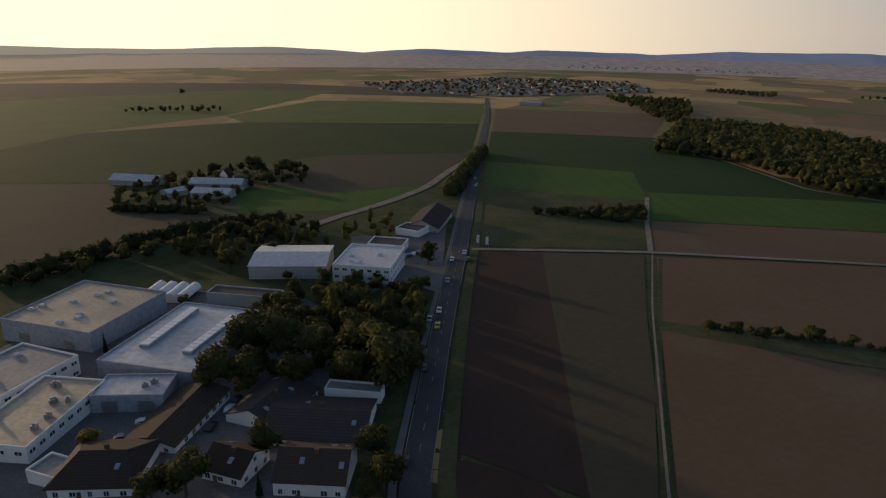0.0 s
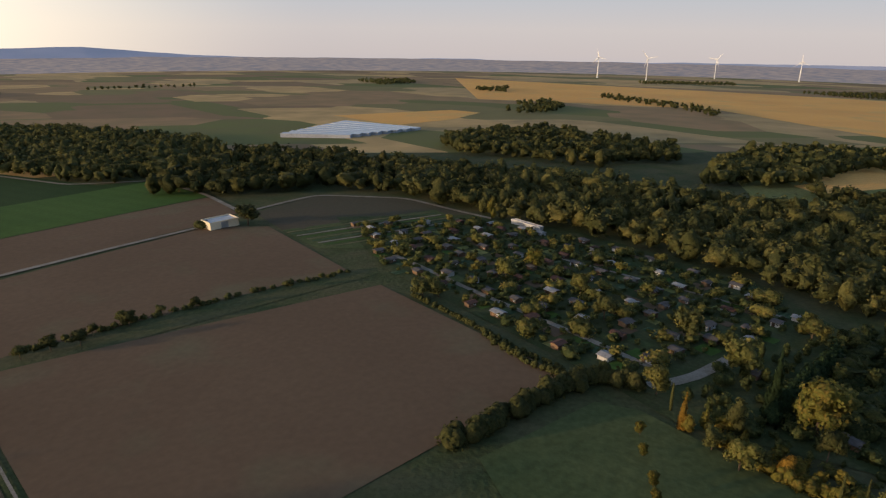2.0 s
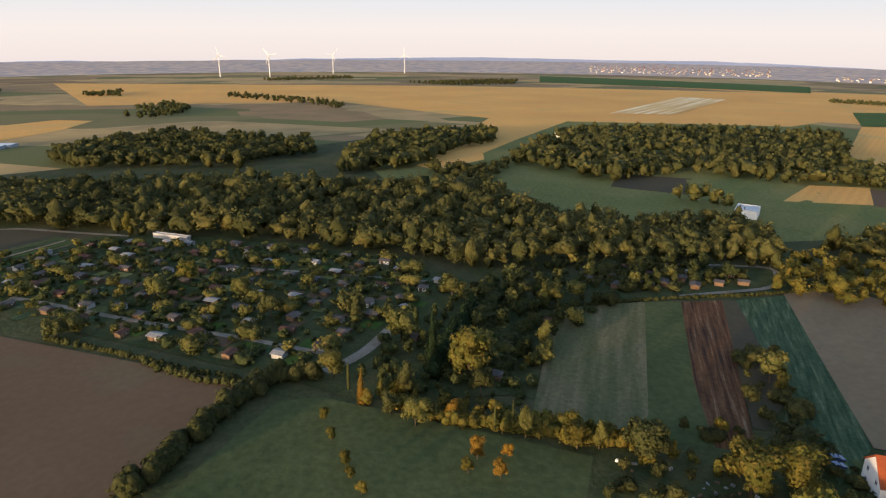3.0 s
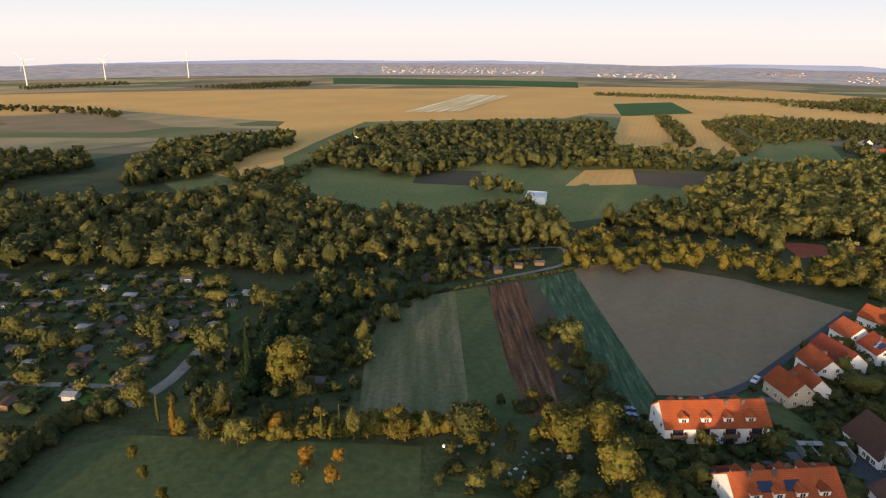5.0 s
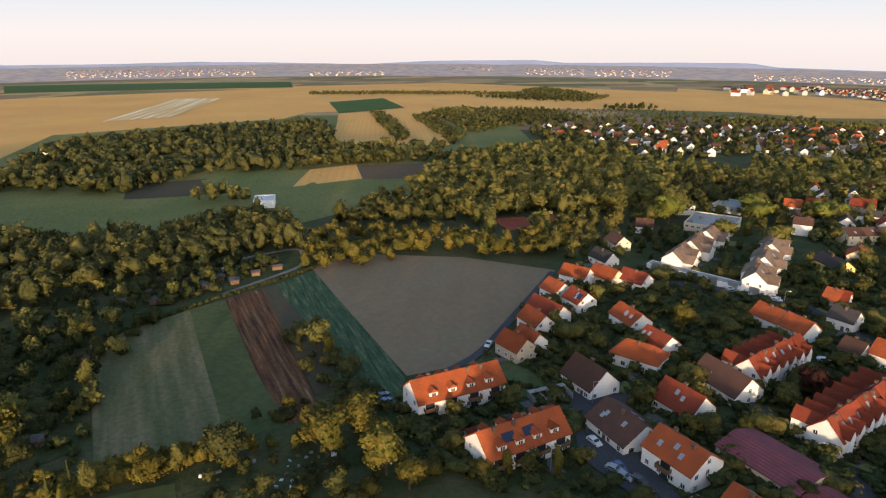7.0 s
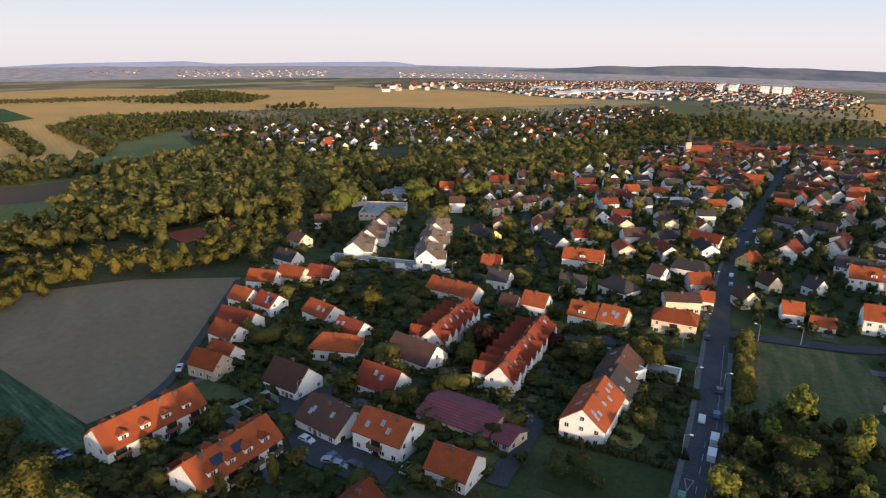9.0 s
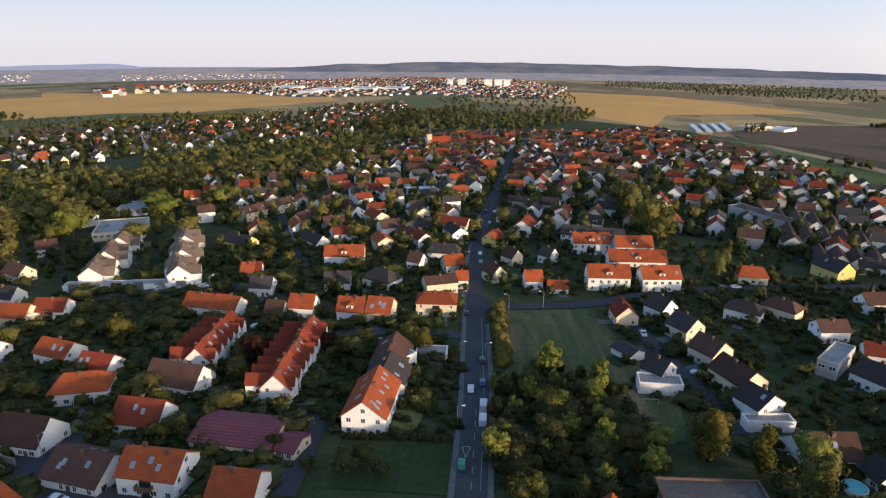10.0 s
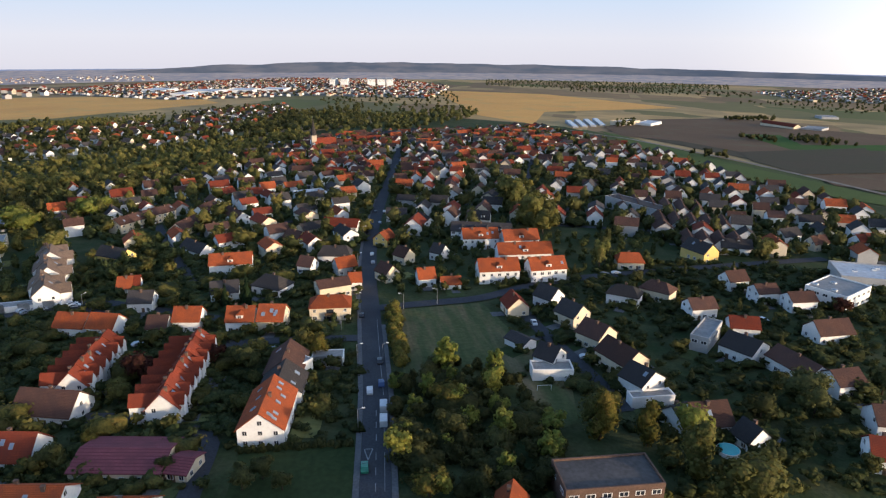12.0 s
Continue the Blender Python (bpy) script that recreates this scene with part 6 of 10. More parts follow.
house(-137.6, 125.7, 0.9, 10.0, 7.92, 4.12, 7.48, WALL_BEIGE, TILE_RED, "beige rendered house with a orange-red tiled gabled roof")
house(-138.9, 132.9, 356.6, 9.3, 7.04, 3.78, 6.96, WALL_WHITE, TILE_RED, "white rendered house with a orange-red tiled gabled roof")
house(-148.7, 144.7, 352.1, 10.8, 7.92, 4.12, 7.48, WALL_WHITE, TILE_RED, "white rendered house with a orange-red tiled gabled roof")
house(-153.5, 155.1, 359.2, 14.4, 8.36, 4.12, 7.48, WALL_WHITE, TILE_DEEP, "white rendered house with a deep red tiled gabled roof")
house(-167.6, 173.0, 355.4, 9.1, 8.8, 4.12, 7.48, WALL_WHITE, TILE_RED, "white rendered house with a orange-red tiled gabled roof")
house(-155.0, 172.4, 351.9, 9.2, 8.8, 4.12, 7.48, WALL_WHITE, TILE_DEEP, "white rendered house with a deep red tiled gabled roof", sky=2, solar=1)
house(-175.8, 192.9, 14.5, 11.6, 8.8, 4.12, 7.48, WALL_WHITE, TILE_RED, "white rendered house with a orange-red tiled gabled roof")
house(-168.3, 202.4, 0.8, 12.0, 8.8, 4.12, 7.48, WALL_CREAM, TILE_RED, "cream rendered house with a orange-red tiled gabled roof")
house(-158.3, 208.4, 6.7, 11.0, 8.8, 4.12, 7.48, WALL_WHITE, TILE_DEEP, "white rendered house with a deep red tiled gabled roof", balcony=True)
house(-132.1, 173.3, 345.0, 12.5, 8.8, 4.12, 7.48, WALL_WHITE, TILE_RED, "white rendered house with a orange-red tiled gabled roof", sky=4)
house(-111.6, 152.4, 16.1, 14.6, 9.68, 4.12, 7.48, WALL_WHITE, TILE_RED, "white rendered house with a orange-red tiled hipped roof", hip=3.5)
house(-114.0, 164.7, 351.0, 10.4, 8.8, 4.12, 7.48, WALL_WHITE, TILE_DEEP, "white rendered house with a deep red tiled gabled roof", sky=2)
house(-110.0, 129.0, 353.2, 12.6, 10.56, 3.36, 8.27, WALL_WHITE, TILE_BROWN, "white rendered house with a brown tiled gabled roof")
house(-86.6, 138.9, 354.5, 12.5, 9.68, 3.36, 7.83, WALL_WHITE, TILE_DEEP, "white rendered house with a deep red tiled gabled roof", sky=3)
house(-88.0, 117.3, 349.3, 14.4, 12.32, 2.94, 6.96, WALL_WHITE, TILE_BROWN, "white rendered house with a brown tiled gabled roof", sky=5)
house(-70.9, 115.9, 355.6, 13.4, 10.56, 5.04, 8.7, WALL_WHITE, TILE_RED, "white rendered house with a orange-red tiled gabled roof", sky=3, balcony=True, chimneys=2)
house(-51.4, 111.7, 356.0, 10.0, 9.68, 3.78, 7.39, WALL_WHITE, TILE_RED, "white rendered house with a orange-red tiled gabled roof", sky=1)
house(-62.4, 89.3, 85.6, 8.3, 8.8, 3.78, 7.39, WALL_WHITE, TILE_DEEP, "white rendered house with a deep red tiled gabled roof")
house(-59.4, 133.6, 354.8, 20.2, 13.2, 3.19, 4.87, WALL_CREAM, TILE_PURPLE, "long cream hall with a wine-red low roof", floors=1, chimneys=0, name='hall')
house(-45.7, 130.0, 346.1, 5.0, 7.92, 2.52, 3.92, WALL_CREAM, TILE_PURPLE, "cream rendered house with a wine-red gabled roof", floors=1, chimneys=0)
house(-30.2, 147.8, 87.4, 18.6, 11.0, 5.21, 9.57, WALL_WHITE, TILE_RED, "white terrace with an orange roof and roof windows", sky=12, floors=2)
house(-28.6, 162.8, 87.4, 10.8, 11.4, 4.7, 8.9, WALL_WHITE, TILE_DARK, "white terraced house with a dark grey roof and roof windows", sky=3)
house(-29.4, 175.6, 87.4, 14.4, 10.4, 4.6, 8.6, WALL_WHITE, TILE_BROWN, "white terraced house with a brown roof at a row's end", sky=2)
terrace([(-57.2, 151.7), (-58.4, 193.7)], 8, 8.2, 4.6, 8.8, WALL_WHITE, TILE_DEEP, "white terraced house with a deep red tiled roof", "stepped terrace of red-roofed houses", porch=1.3)
terrace([(-85.8, 166.9), (-86.5, 195.6)], 6, 8.2, 4.6, 8.8, WALL_WHITE, TILE_DEEP, "white terraced house with a deep red tiled roof", "shorter terrace of red-roofed houses", porch=1.3)
house(-87.3, 159.5, 348.5, 16.0, 10.56, 3.36, 7.83, WALL_WHITE, TILE_BROWN, "white rendered house with a brown tiled gabled roof")
house(-106.3, 217.0, 349.3, 10.7, 8.8, 3.78, 7.39, WALL_WHITE, TILE_RED, "white rendered house with a orange-red tiled gabled roof")
house(-95.2, 215.0, 347.5, 9.7, 8.8, 3.78, 7.39, WALL_WHITE, TILE_RED, "white rendered house with a orange-red tiled gabled roof")
house(-67.9, 216.0, 356.6, 9.1, 8.36, 4.62, 8.27, WALL_WHITE, TILE_RED, "white rendered house with a orange-red tiled gabled roof", sky=1)
house(-77.1, 213.3, 356.4, 6.7, 7.92, 3.36, 6.53, WALL_WHITE, TILE_BROWN, "white rendered house with a brown tiled gabled roof")
house(-49.8, 214.6, 358.7, 9.3, 9.68, 4.62, 8.27, WALL_WHITE, TILE_RED, "white rendered house with a orange-red tiled gabled roof", dormers=1, chimneys=2)
house(-39.3, 214.5, 354.7, 8.8, 10.56, 4.62, 8.53, WALL_CREAM, TILE_RED, "cream rendered house with a orange-red tiled gabled roof", sky=6)
house(-20.3, 222.8, 1.4, 14.3, 9.68, 5.46, 8.27, WALL_CREAM, TILE_RED, "cream rendered house with a orange-red tiled hipped roof", hip=3.5, balcony=True)
house(-21.3, 245.7, 20.3, 12.6, 8.8, 5.04, 6.96, WALL_CREAM, TILE_BROWN, "cream rendered house with a brown tiled gabled roof")
house(-12.7, 252.6, 5.1, 5.0, 7.04, 4.2, 6.96, WALL_WHITE, TILE_RED, "white rendered house with a orange-red tiled gabled roof")
house(-90.7, 237.2, 359.2, 8.8, 7.92, 4.12, 7.48, WALL_WHITE, TILE_DARK, "white rendered house with a dark grey tiled gabled roof")
house(-102.8, 254.9, 3.0, 5.5, 7.92, 4.12, 7.48, WALL_GREY, TILE_RED, "grey rendered house with a orange-red tiled gabled roof")
house(-67.5, 280.3, 6.6, 17.7, 9.68, 5.04, 8.7, WALL_WHITE, TILE_RED, "white rendered house with a orange-red tiled gabled roof", dormers=1, chimneys=2)
house(-62.5, 245.4, 9.3, 10.3, 8.8, 4.12, 7.48, WALL_WHITE, TILE_DARK, "white rendered house with a dark grey tiled gabled roof")
house(-45.3, 251.0, 330.5, 13.3, 9.68, 3.78, 7.39, WALL_WHITE, TILE_DARK, "white rendered house with a dark grey tiled hipped roof", hip=4)
house(-34.0, 275.9, 334.1, 6.7, 7.04, 4.12, 7.48, WALL_WHITE, TILE_BROWN, "white rendered house with a brown tiled gabled roof")
house(-23.3, 291.8, 354.1, 14.7, 8.8, 4.12, 7.48, WALL_WHITE, TILE_DARK, "white rendered house with a dark grey tiled hipped roof", hip=2.5)
house(-18.0, 273.7, 23.7, 8.7, 7.92, 4.12, 7.48, WALL_GREY, TILE_RED, "grey rendered house with a orange-red tiled gabled roof")
terrace([(-185.7, 307.1), (-164.5, 238.4)], 6, 8.4, 4.6, 8.2, WALL_WHITE, TILE_TAN, "white terraced house with a pale brown tiled roof", "stepped terrace of brown-roofed houses", jog=2.4)
terrace([(-157.2, 311.1), (-128.2, 241.1)], 6, 8.4, 4.8, 8.6, WALL_WHITE, TILE_TAN, "white terraced house with a pale brown tiled roof", "second stepped terrace of brown-roofed houses", jog=2.4)
house(-214.1, 285.0, 33.5, 8.8, 7.92, 4.12, 7.48, WALL_WHITE, TILE_BROWN, "white rendered house with a brown tiled gabled roof")
house(-201.0, 248.0, 338.6, 11.2, 7.92, 4.12, 7.48, WALL_CREAM, TILE_BROWN, "cream rendered house with a brown tiled gabled roof")
house(-187.0, 222.1, 351.4, 11.5, 7.92, 3.36, 6.96, WALL_WHITE, TILE_DARK, "white rendered house with a dark grey tiled gabled roof")
house(-124.0, 300.4, 332.7, 15.6, 8.8, 4.12, 7.48, WALL_YELLOW, TILE_DARK, "yellow rendered house with a dark grey tiled gabled roof")
house(-88.9, 306.6, 315.3, 17.1, 7.92, 4.12, 7.48, WALL_WHITE, TILE_DARK, "white rendered house with a dark grey tiled gabled roof")
house(-100.7, 255.7, 10.6, 6.2, 7.04, 4.12, 7.48, WALL_WHITE, TILE_DEEP, "white rendered house with a deep red tiled gabled roof")
flat_building(-147.4, 239.9, 10.8, 50.1, 5.5, 2.6, WALL_WHITE, FLAT_GREY, "long low row of white garages", bands=0, parapet=0.15, doors=6, name='garage_row', category='garage')
flat_building(-27.1, 175.3, 54.7, 8.8, 6, 5.0, WALL_WHITE, FLAT_GREY, "white flat-roofed annexe behind the dark-roofed house", bands=0, parapet=0.15)
flat_building(-18.3, 184.1, 0.6, 9.6, 6, 2.8, WALL_WHITE, FLAT_GREY, "low white flat-roofed garages beside the road", bands=0, parapet=0.15, doors=2, name='garage_row', category='garage')
flat_building(-49.4, 435.1, 22.4, 19.9, 14, 5.5, WALL_WHITE, FLAT_PALE, "pale flat-roofed hall in the old town", bands=0, parapet=0.15)
flat_building(-83.6, 711.3, 16.3, 66.5, 30, 6.0, WALL_GREY, FLAT_PALE, "long pale hall at the edge of the old town", bands=0, parapet=0.15)
flat_building(154.1, 382.9, -63.7, 41.6, 11, 7.5, WALL_GREY, TILE_DARK, "dark-roofed apartment block standing among the houses", bands=0, parapet=0.15)
house(46.6, 258.7, 2.3, 16.9, 9.68, 6.05, 10.01, WALL_WHITE, TILE_RED, "white three-storey block with an orange tiled roof", floors=2, chimneys=2, sky=3, dormers=1)
house(67.4, 259.7, 6.5, 15.6, 9.68, 6.05, 10.01, WALL_WHITE, TILE_RED, "white three-storey block with an orange tiled roof", floors=2, chimneys=2, sky=3, dormers=1)
house(62.8, 283.0, 1.7, 24.8, 9.68, 6.05, 10.01, WALL_WHITE, TILE_RED, "white three-storey block with an orange tiled roof", floors=2, chimneys=2, sky=3, dormers=1)
house(46.5, 310.8, 0.6, 17.5, 9.68, 6.05, 10.01, WALL_WHITE, TILE_RED, "white three-storey block with an orange tiled roof", floors=2, chimneys=2, sky=3, dormers=1)
house(65.7, 307.0, 4.7, 17.5, 9.68, 6.05, 10.01, WALL_WHITE, TILE_RED, "white three-storey block with an orange tiled roof", floors=2, chimneys=2, sky=3, dormers=1)
house(46.8, 221.5, 276.9, 9.3, 7.92, 3.78, 7.39, WALL_CREAM, TILE_DEEP, "cream rendered house with a deep red tiled gabled roof")
house(61.0, 227.4, 306.7, 8.4, 8.36, 4.62, 8.27, WALL_WHITE, TILE_DARK, "white rendered house with a dark grey tiled gabled roof")
house(65.1, 209.9, 302.9, 9.1, 8.8, 4.62, 8.27, WALL_CREAM, TILE_DARK, "cream rendered house with a dark grey tiled gabled roof")
house(67.9, 191.4, 305.1, 9.2, 9.68, 4.62, 8.27, WALL_CREAM, TILE_BROWN, "cream rendered house with a brown tiled gabled roof")
house(69.9, 173.2, 293.5, 12.8, 9.68, 5.04, 8.7, WALL_CREAM, TILE_BROWN, "cream rendered house with a brown tiled gabled roof")
house(70.5, 158.7, 298.4, 8.3, 9.68, 5.04, 8.27, WALL_WHITE, TILE_DARK, "white rendered house with a dark grey tiled gabled roof", sky=1)
flat_building(70.4, 151.7, 3.0, 12.0, 3.9, 3.2, WALL_WHITE, CONCRETE, "low white flat-roofed annexe", bands=0)
house(48.5, 175.5, 315.0, 6.8, 7.92, 4.62, 7.83, WALL_WHITE, TILE_DARK, "white rendered house with a dark grey tiled gabled roof")
flat_building(47.5, 169.4, 356.5, 11.9, 6.0, 3.6, WALL_WHITE, CONCRETE, "white flat-roofed annexe with a terrace", bands=0)
house(42.9, 191.7, 305.1, 8.3, 6.16, 2.52, 4.0, WALL_WHITE, TILE_DARK, "low white garage with a dark roof", windows=False, chimneys=0)
house(91.0, 228.8, 326.9, 12.0, 7.92, 4.62, 7.39, WALL_WHITE, TILE_DARK, "white rendered house with a dark grey tiled hipped roof", hip=3.5)
house(106.1, 233.2, 315.9, 12.0, 7.92, 4.62, 7.39, WALL_CREAM, TILE_BROWN, "cream rendered house with a brown tiled hipped roof", hip=3.5)
house(114.1, 214.5, 5.0, 9.9, 7.92, 4.62, 7.39, WALL_WHITE, TILE_BROWN, "white rendered house with a brown tiled gabled roof")
house(143.2, 244.5, 8.5, 8.9, 7.92, 4.62, 7.83, WALL_WHITE, TILE_BROWN, "white rendered house with a brown tiled gabled roof")
house(147.2, 229.0, 3.0, 8.9, 7.92, 4.87, 7.39, WALL_WHITE, TILE_BROWN, "white rendered house with a brown tiled gabled roof")
house(155.9, 219.7, 2.3, 10.2, 7.92, 4.87, 7.39, WALL_WHITE, TILE_BROWN, "white rendered house with a brown tiled gabled roof")
flat_building(178.2, 229.2, 300.7, 15.9, 20.4, 6, WALL_WHITE, FLAT_GREY, "white flat-roofed works building with window bands", bands=2, skylights=3)
flat_building(204.4, 247.8, 339.0, 24.8, 20.8, 6, WALL_GREY, FLAT_PALE, "long pale flat-roofed hall", bands=0, skylights=4)
house(121.2, 197.1, 345.7, 9.5, 7.92, 4.2, 6.96, WALL_WHITE, TILE_DEEP, "white rendered house with a deep red tiled gabled roof")
flat_building(104.9, 190.5, 319.4, 5.8, 17.0, 5.5, WALL_GREY, FLAT_GREY, "grey flat-roofed house with terraces", bands=1)
house(112.2, 179.8, 303.6, 10.8, 11.44, 4.2, 7.39, WALL_WHITE, TILE_DARK, "white rendered house with a dark grey tiled gabled roof")
house(121.7, 166.5, 285.4, 15.4, 9.68, 4.2, 6.96, WALL_WHITE, TILE_BROWN, "white rendered house with a brown tiled gabled roof")
house(128.3, 156.3, 7.2, 8.9, 8.8, 4.62, 7.39, WALL_WHITE, TILE_BROWN, "white rendered house with a brown tiled gabled roof")
house(149.3, 192.4, 5.1, 13.0, 8.8, 3.78, 7.39, WALL_WHITE, TILE_BROWN, "white rendered house with a brown tiled gabled roof")
house(79.4, 139.0, 3.8, 10.2, 9.68, 3.78, 7.83, WALL_WHITE, TILE_BROWN, "white rendered house with a brown tiled gabled roof", sky=2)
house(73.2, 140.9, 24.1, 5.1, 7.04, 3.36, 6.09, WALL_WHITE, TILE_DARK, "white rendered house with a dark grey tiled gabled roof")
house(87.3, 131.2, 286.2, 5.7, 7.04, 2.94, 6.09, WALL_WHITE, TILE_DARK, "white rendered house with a dark grey tiled gabled roof")
house(125.7, 135.9, 346.8, 7.3, 8.8, 4.12, 7.48, WALL_WHITE, TILE_BROWN, "white rendered house with a brown tiled gabled roof")
house(114.0, 121.5, 337.7, 6.8, 8.8, 4.12, 7.48, WALL_WHITE, TILE_DEEP, "white rendered house with a deep red tiled gabled roof")
flat_building(44.9, 112.8, 1.9, 20.8, 10.3, 6.5, BRICK_BROWN, FLAT_DARK, "brown clad school building with a dark flat roof", bands=1)
house(23.6, 107.6, 72.1, 7.2, 6.16, 3.36, 6.53, WALL_GREY, TILE_RED, "grey rendered house with a orange-red tiled gabled roof")
house(148.5, 286.0, 292.0, 14.2, 9.68, 5.04, 9.13, WALL_YELLOW, TILE_DARK, "yellow house with a dark roof", sky=4)
house(109.8, 274.3, 351.2, 11.5, 8.8, 3.78, 6.96, WALL_CREAM, TILE_RED, "cream rendered house with a orange-red tiled hipped roof", hip=2)
house(170.7, 294.6, 346.9, 14.5, 7.92, 4.12, 7.48, WALL_WHITE, TILE_DARK, "white rendered house with a dark grey tiled gabled roof")
house(211.5, 316.8, 17.2, 12.2, 7.92, 4.12, 7.48, WALL_WHITE, TILE_DARK, "white rendered house with a dark grey tiled gabled roof")
house(217.7, 301.3, 13.7, 9.3, 7.04, 4.12, 7.48, WALL_CREAM, TILE_BROWN, "cream rendered house with a brown tiled gabled roof")
house(245.5, 304.8, 11.9, 11.3, 7.92, 4.12, 7.48, WALL_WHITE, TILE_DEEP, "white rendered house with a deep red tiled gabled roof")
house(-0.6, 318.1, 59.4, 8.9, 7.92, 4.12, 7.48, WALL_YELLOW, TILE_RED, "yellow rendered house with a orange-red tiled gabled roof")
house(16.1, 255.2, 8.4, 7.1, 7.48, 4.12, 7.48, WALL_WHITE, TILE_RED, "white rendered house with a orange-red tiled gabled roof")
house(26.0, 251.0, 1.3, 8.1, 6.16, 2.52, 4.79, WALL_WHITE, TILE_RED, "white rendered house with a orange-red tiled gabled roof")
house(8.2, 287.1, 314.1, 7.2, 7.04, 4.12, 7.48, WALL_CREAM, TILE_BROWN, "cream rendered house with a brown tiled gabled roof")
house(0.3, 262.7, 304.4, 8.3, 7.04, 4.12, 7.48, WALL_CREAM, TILE_BROWN, "cream rendered house with a brown tiled gabled roof")
house(24.9, 291.3, 319.0, 6.5, 7.04, 4.12, 7.48, WALL_WHITE, TILE_DARK, "white rendered house with a dark grey tiled gabled roof")
house(6.7, 371.1, 355.9, 11.7, 8.8, 4.12, 7.48, WALL_WHITE, TILE_DARK, "white rendered house with a dark grey tiled gabled roof")
house(22.3, 352.6, 287.2, 14.9, 7.92, 4.12, 7.48, WALL_WHITE, TILE_DARK, "white rendered house with a dark grey tiled gabled roof")
house(-23.0, 341.9, 343.2, 19.0, 8.8, 5.46, 8.7, WALL_WHITE, TILE_DEEP, "white rendered house with a deep red tiled gabled roof")
house(-45.1, 323.1, 320.2, 10.1, 7.92, 4.12, 7.48, WALL_YELLOW, TILE_BROWN, "yellow rendered house with a brown tiled gabled roof")
house(-85.4, 376.6, 304.8, 19.8, 8.8, 4.12, 7.48, WALL_WHITE, TILE_BROWN, "white rendered house with a brown tiled gabled roof")
house(-107.4, 354.6, 75.3, 19.8, 8.8, 4.12, 7.48, WALL_CREAM, TILE_BROWN, "cream rendered house with a brown tiled gabled roof")
house(-106.6, 394.6, 71.1, 16.5, 8.8, 4.12, 7.48, WALL_WHITE, TILE_BROWN, "white rendered house with a brown tiled gabled roof")
house(-142.9, 358.8, 59.5, 8.6, 9.68, 5.46, 8.27, WALL_CREAM, TILE_BROWN, "cream terraced house with a brown tiled roof", sky=1)
house(-138.7, 367.8, 59.7, 9.0, 9.68, 5.46, 8.27, WALL_CREAM, TILE_BROWN, "cream terraced house with a brown tiled roof", sky=1)
house(-134.2, 377.3, 60.0, 9.5, 9.68, 5.46, 8.27, WALL_CREAM, TILE_BROWN, "cream terraced house with a brown tiled roof", sky=1)
house(-129.0, 385.7, 60.0, 10.0, 9.68, 5.46, 8.27, WALL_CREAM, TILE_BROWN, "cream terraced house with a brown tiled roof", sky=1)
house(-105.7, 440.3, 52.7, 11.7, 8.8, 5.04, 8.27, WALL_WHITE, TILE_DEEP, "white rendered house with a deep red tiled gabled roof")
house(-87.9, 438.2, 1.7, 14.6, 8.8, 5.04, 8.27, WALL_WHITE, TILE_DEEP, "white rendered house with a deep red tiled gabled roof", dormers=1)
flat_building(-199.1, 324.5, 22.0, 24.7, 27.2, 4.6, WALL_CREAM, FLAT_GREY, "school with a flat grey roof and window bands", bands=1, vents=3)
flat_building(-219.4, 375.4, 14.1, 17.4, 20.3, 4.4, WALL_GREY, FLAT_GREY, "grey flat-roofed school wing", bands=1)
flat_building(-228.8, 341.2, 59.9, 10.0, 5.6, 5, WALL_WHITE, FLAT_GREY, "white flat-roofed gym hall", bands=1)
simple_house(148.3, 393.7, 257.4, 25.3, 6.6, 4.87, 7.83, WALL_WHITE, TILE_BROWN, "white terraced house with a brown tiled roof", group='terraced houses in a row')
simple_house(156.6, 389.6, 256.2, 25.0, 6.6, 4.87, 7.83, WALL_WHITE, TILE_BROWN, "white terraced house with a brown tiled roof", group='terraced houses in a row')
simple_house(164.8, 385.5, 255.0, 24.7, 6.6, 4.87, 7.83, WALL_WHITE, TILE_BROWN, "white terraced house with a brown tiled roof", group='terraced houses in a row')
simple_house(173.0, 381.6, 253.8, 24.4, 6.6, 4.87, 7.83, WALL_WHITE, TILE_BROWN, "white terraced house with a brown tiled roof", group='terraced houses in a row')
simple_house(181.0, 377.8, 252.6, 24.1, 6.6, 4.87, 7.83, WALL_WHITE, TILE_BROWN, "white terraced house with a brown tiled roof", group='terraced houses in a row')
simple_house(188.9, 374.0, 251.5, 23.9, 6.6, 4.87, 7.83, WALL_WHITE, TILE_BROWN, "white terraced house with a brown tiled roof", group='terraced houses in a row')
simple_house(154.8, 347.7, 255.0, 20.4, 6.6, 4.87, 7.83, WALL_WHITE, TILE_BROWN, "white terraced house with a brown tiled roof", group='terraced houses in a row')
simple_house(162.7, 344.5, 253.7, 20.2, 6.6, 4.87, 7.83, WALL_WHITE, TILE_BROWN, "white terraced house with a brown tiled roof", group='terraced houses in a row')
simple_house(170.4, 341.4, 252.5, 20.0, 6.6, 4.87, 7.83, WALL_WHITE, TILE_BROWN, "white terraced house with a brown tiled roof", group='terraced houses in a row')
simple_house(178.1, 338.4, 251.3, 19.9, 6.6, 4.87, 7.83, WALL_WHITE, TILE_BROWN, "white terraced house with a brown tiled roof", group='terraced houses in a row')
simple_house(185.7, 335.4, 250.1, 19.7, 6.6, 4.87, 7.83, WALL_WHITE, TILE_BROWN, "white terraced house with a brown tiled roof", group='terraced houses in a row')
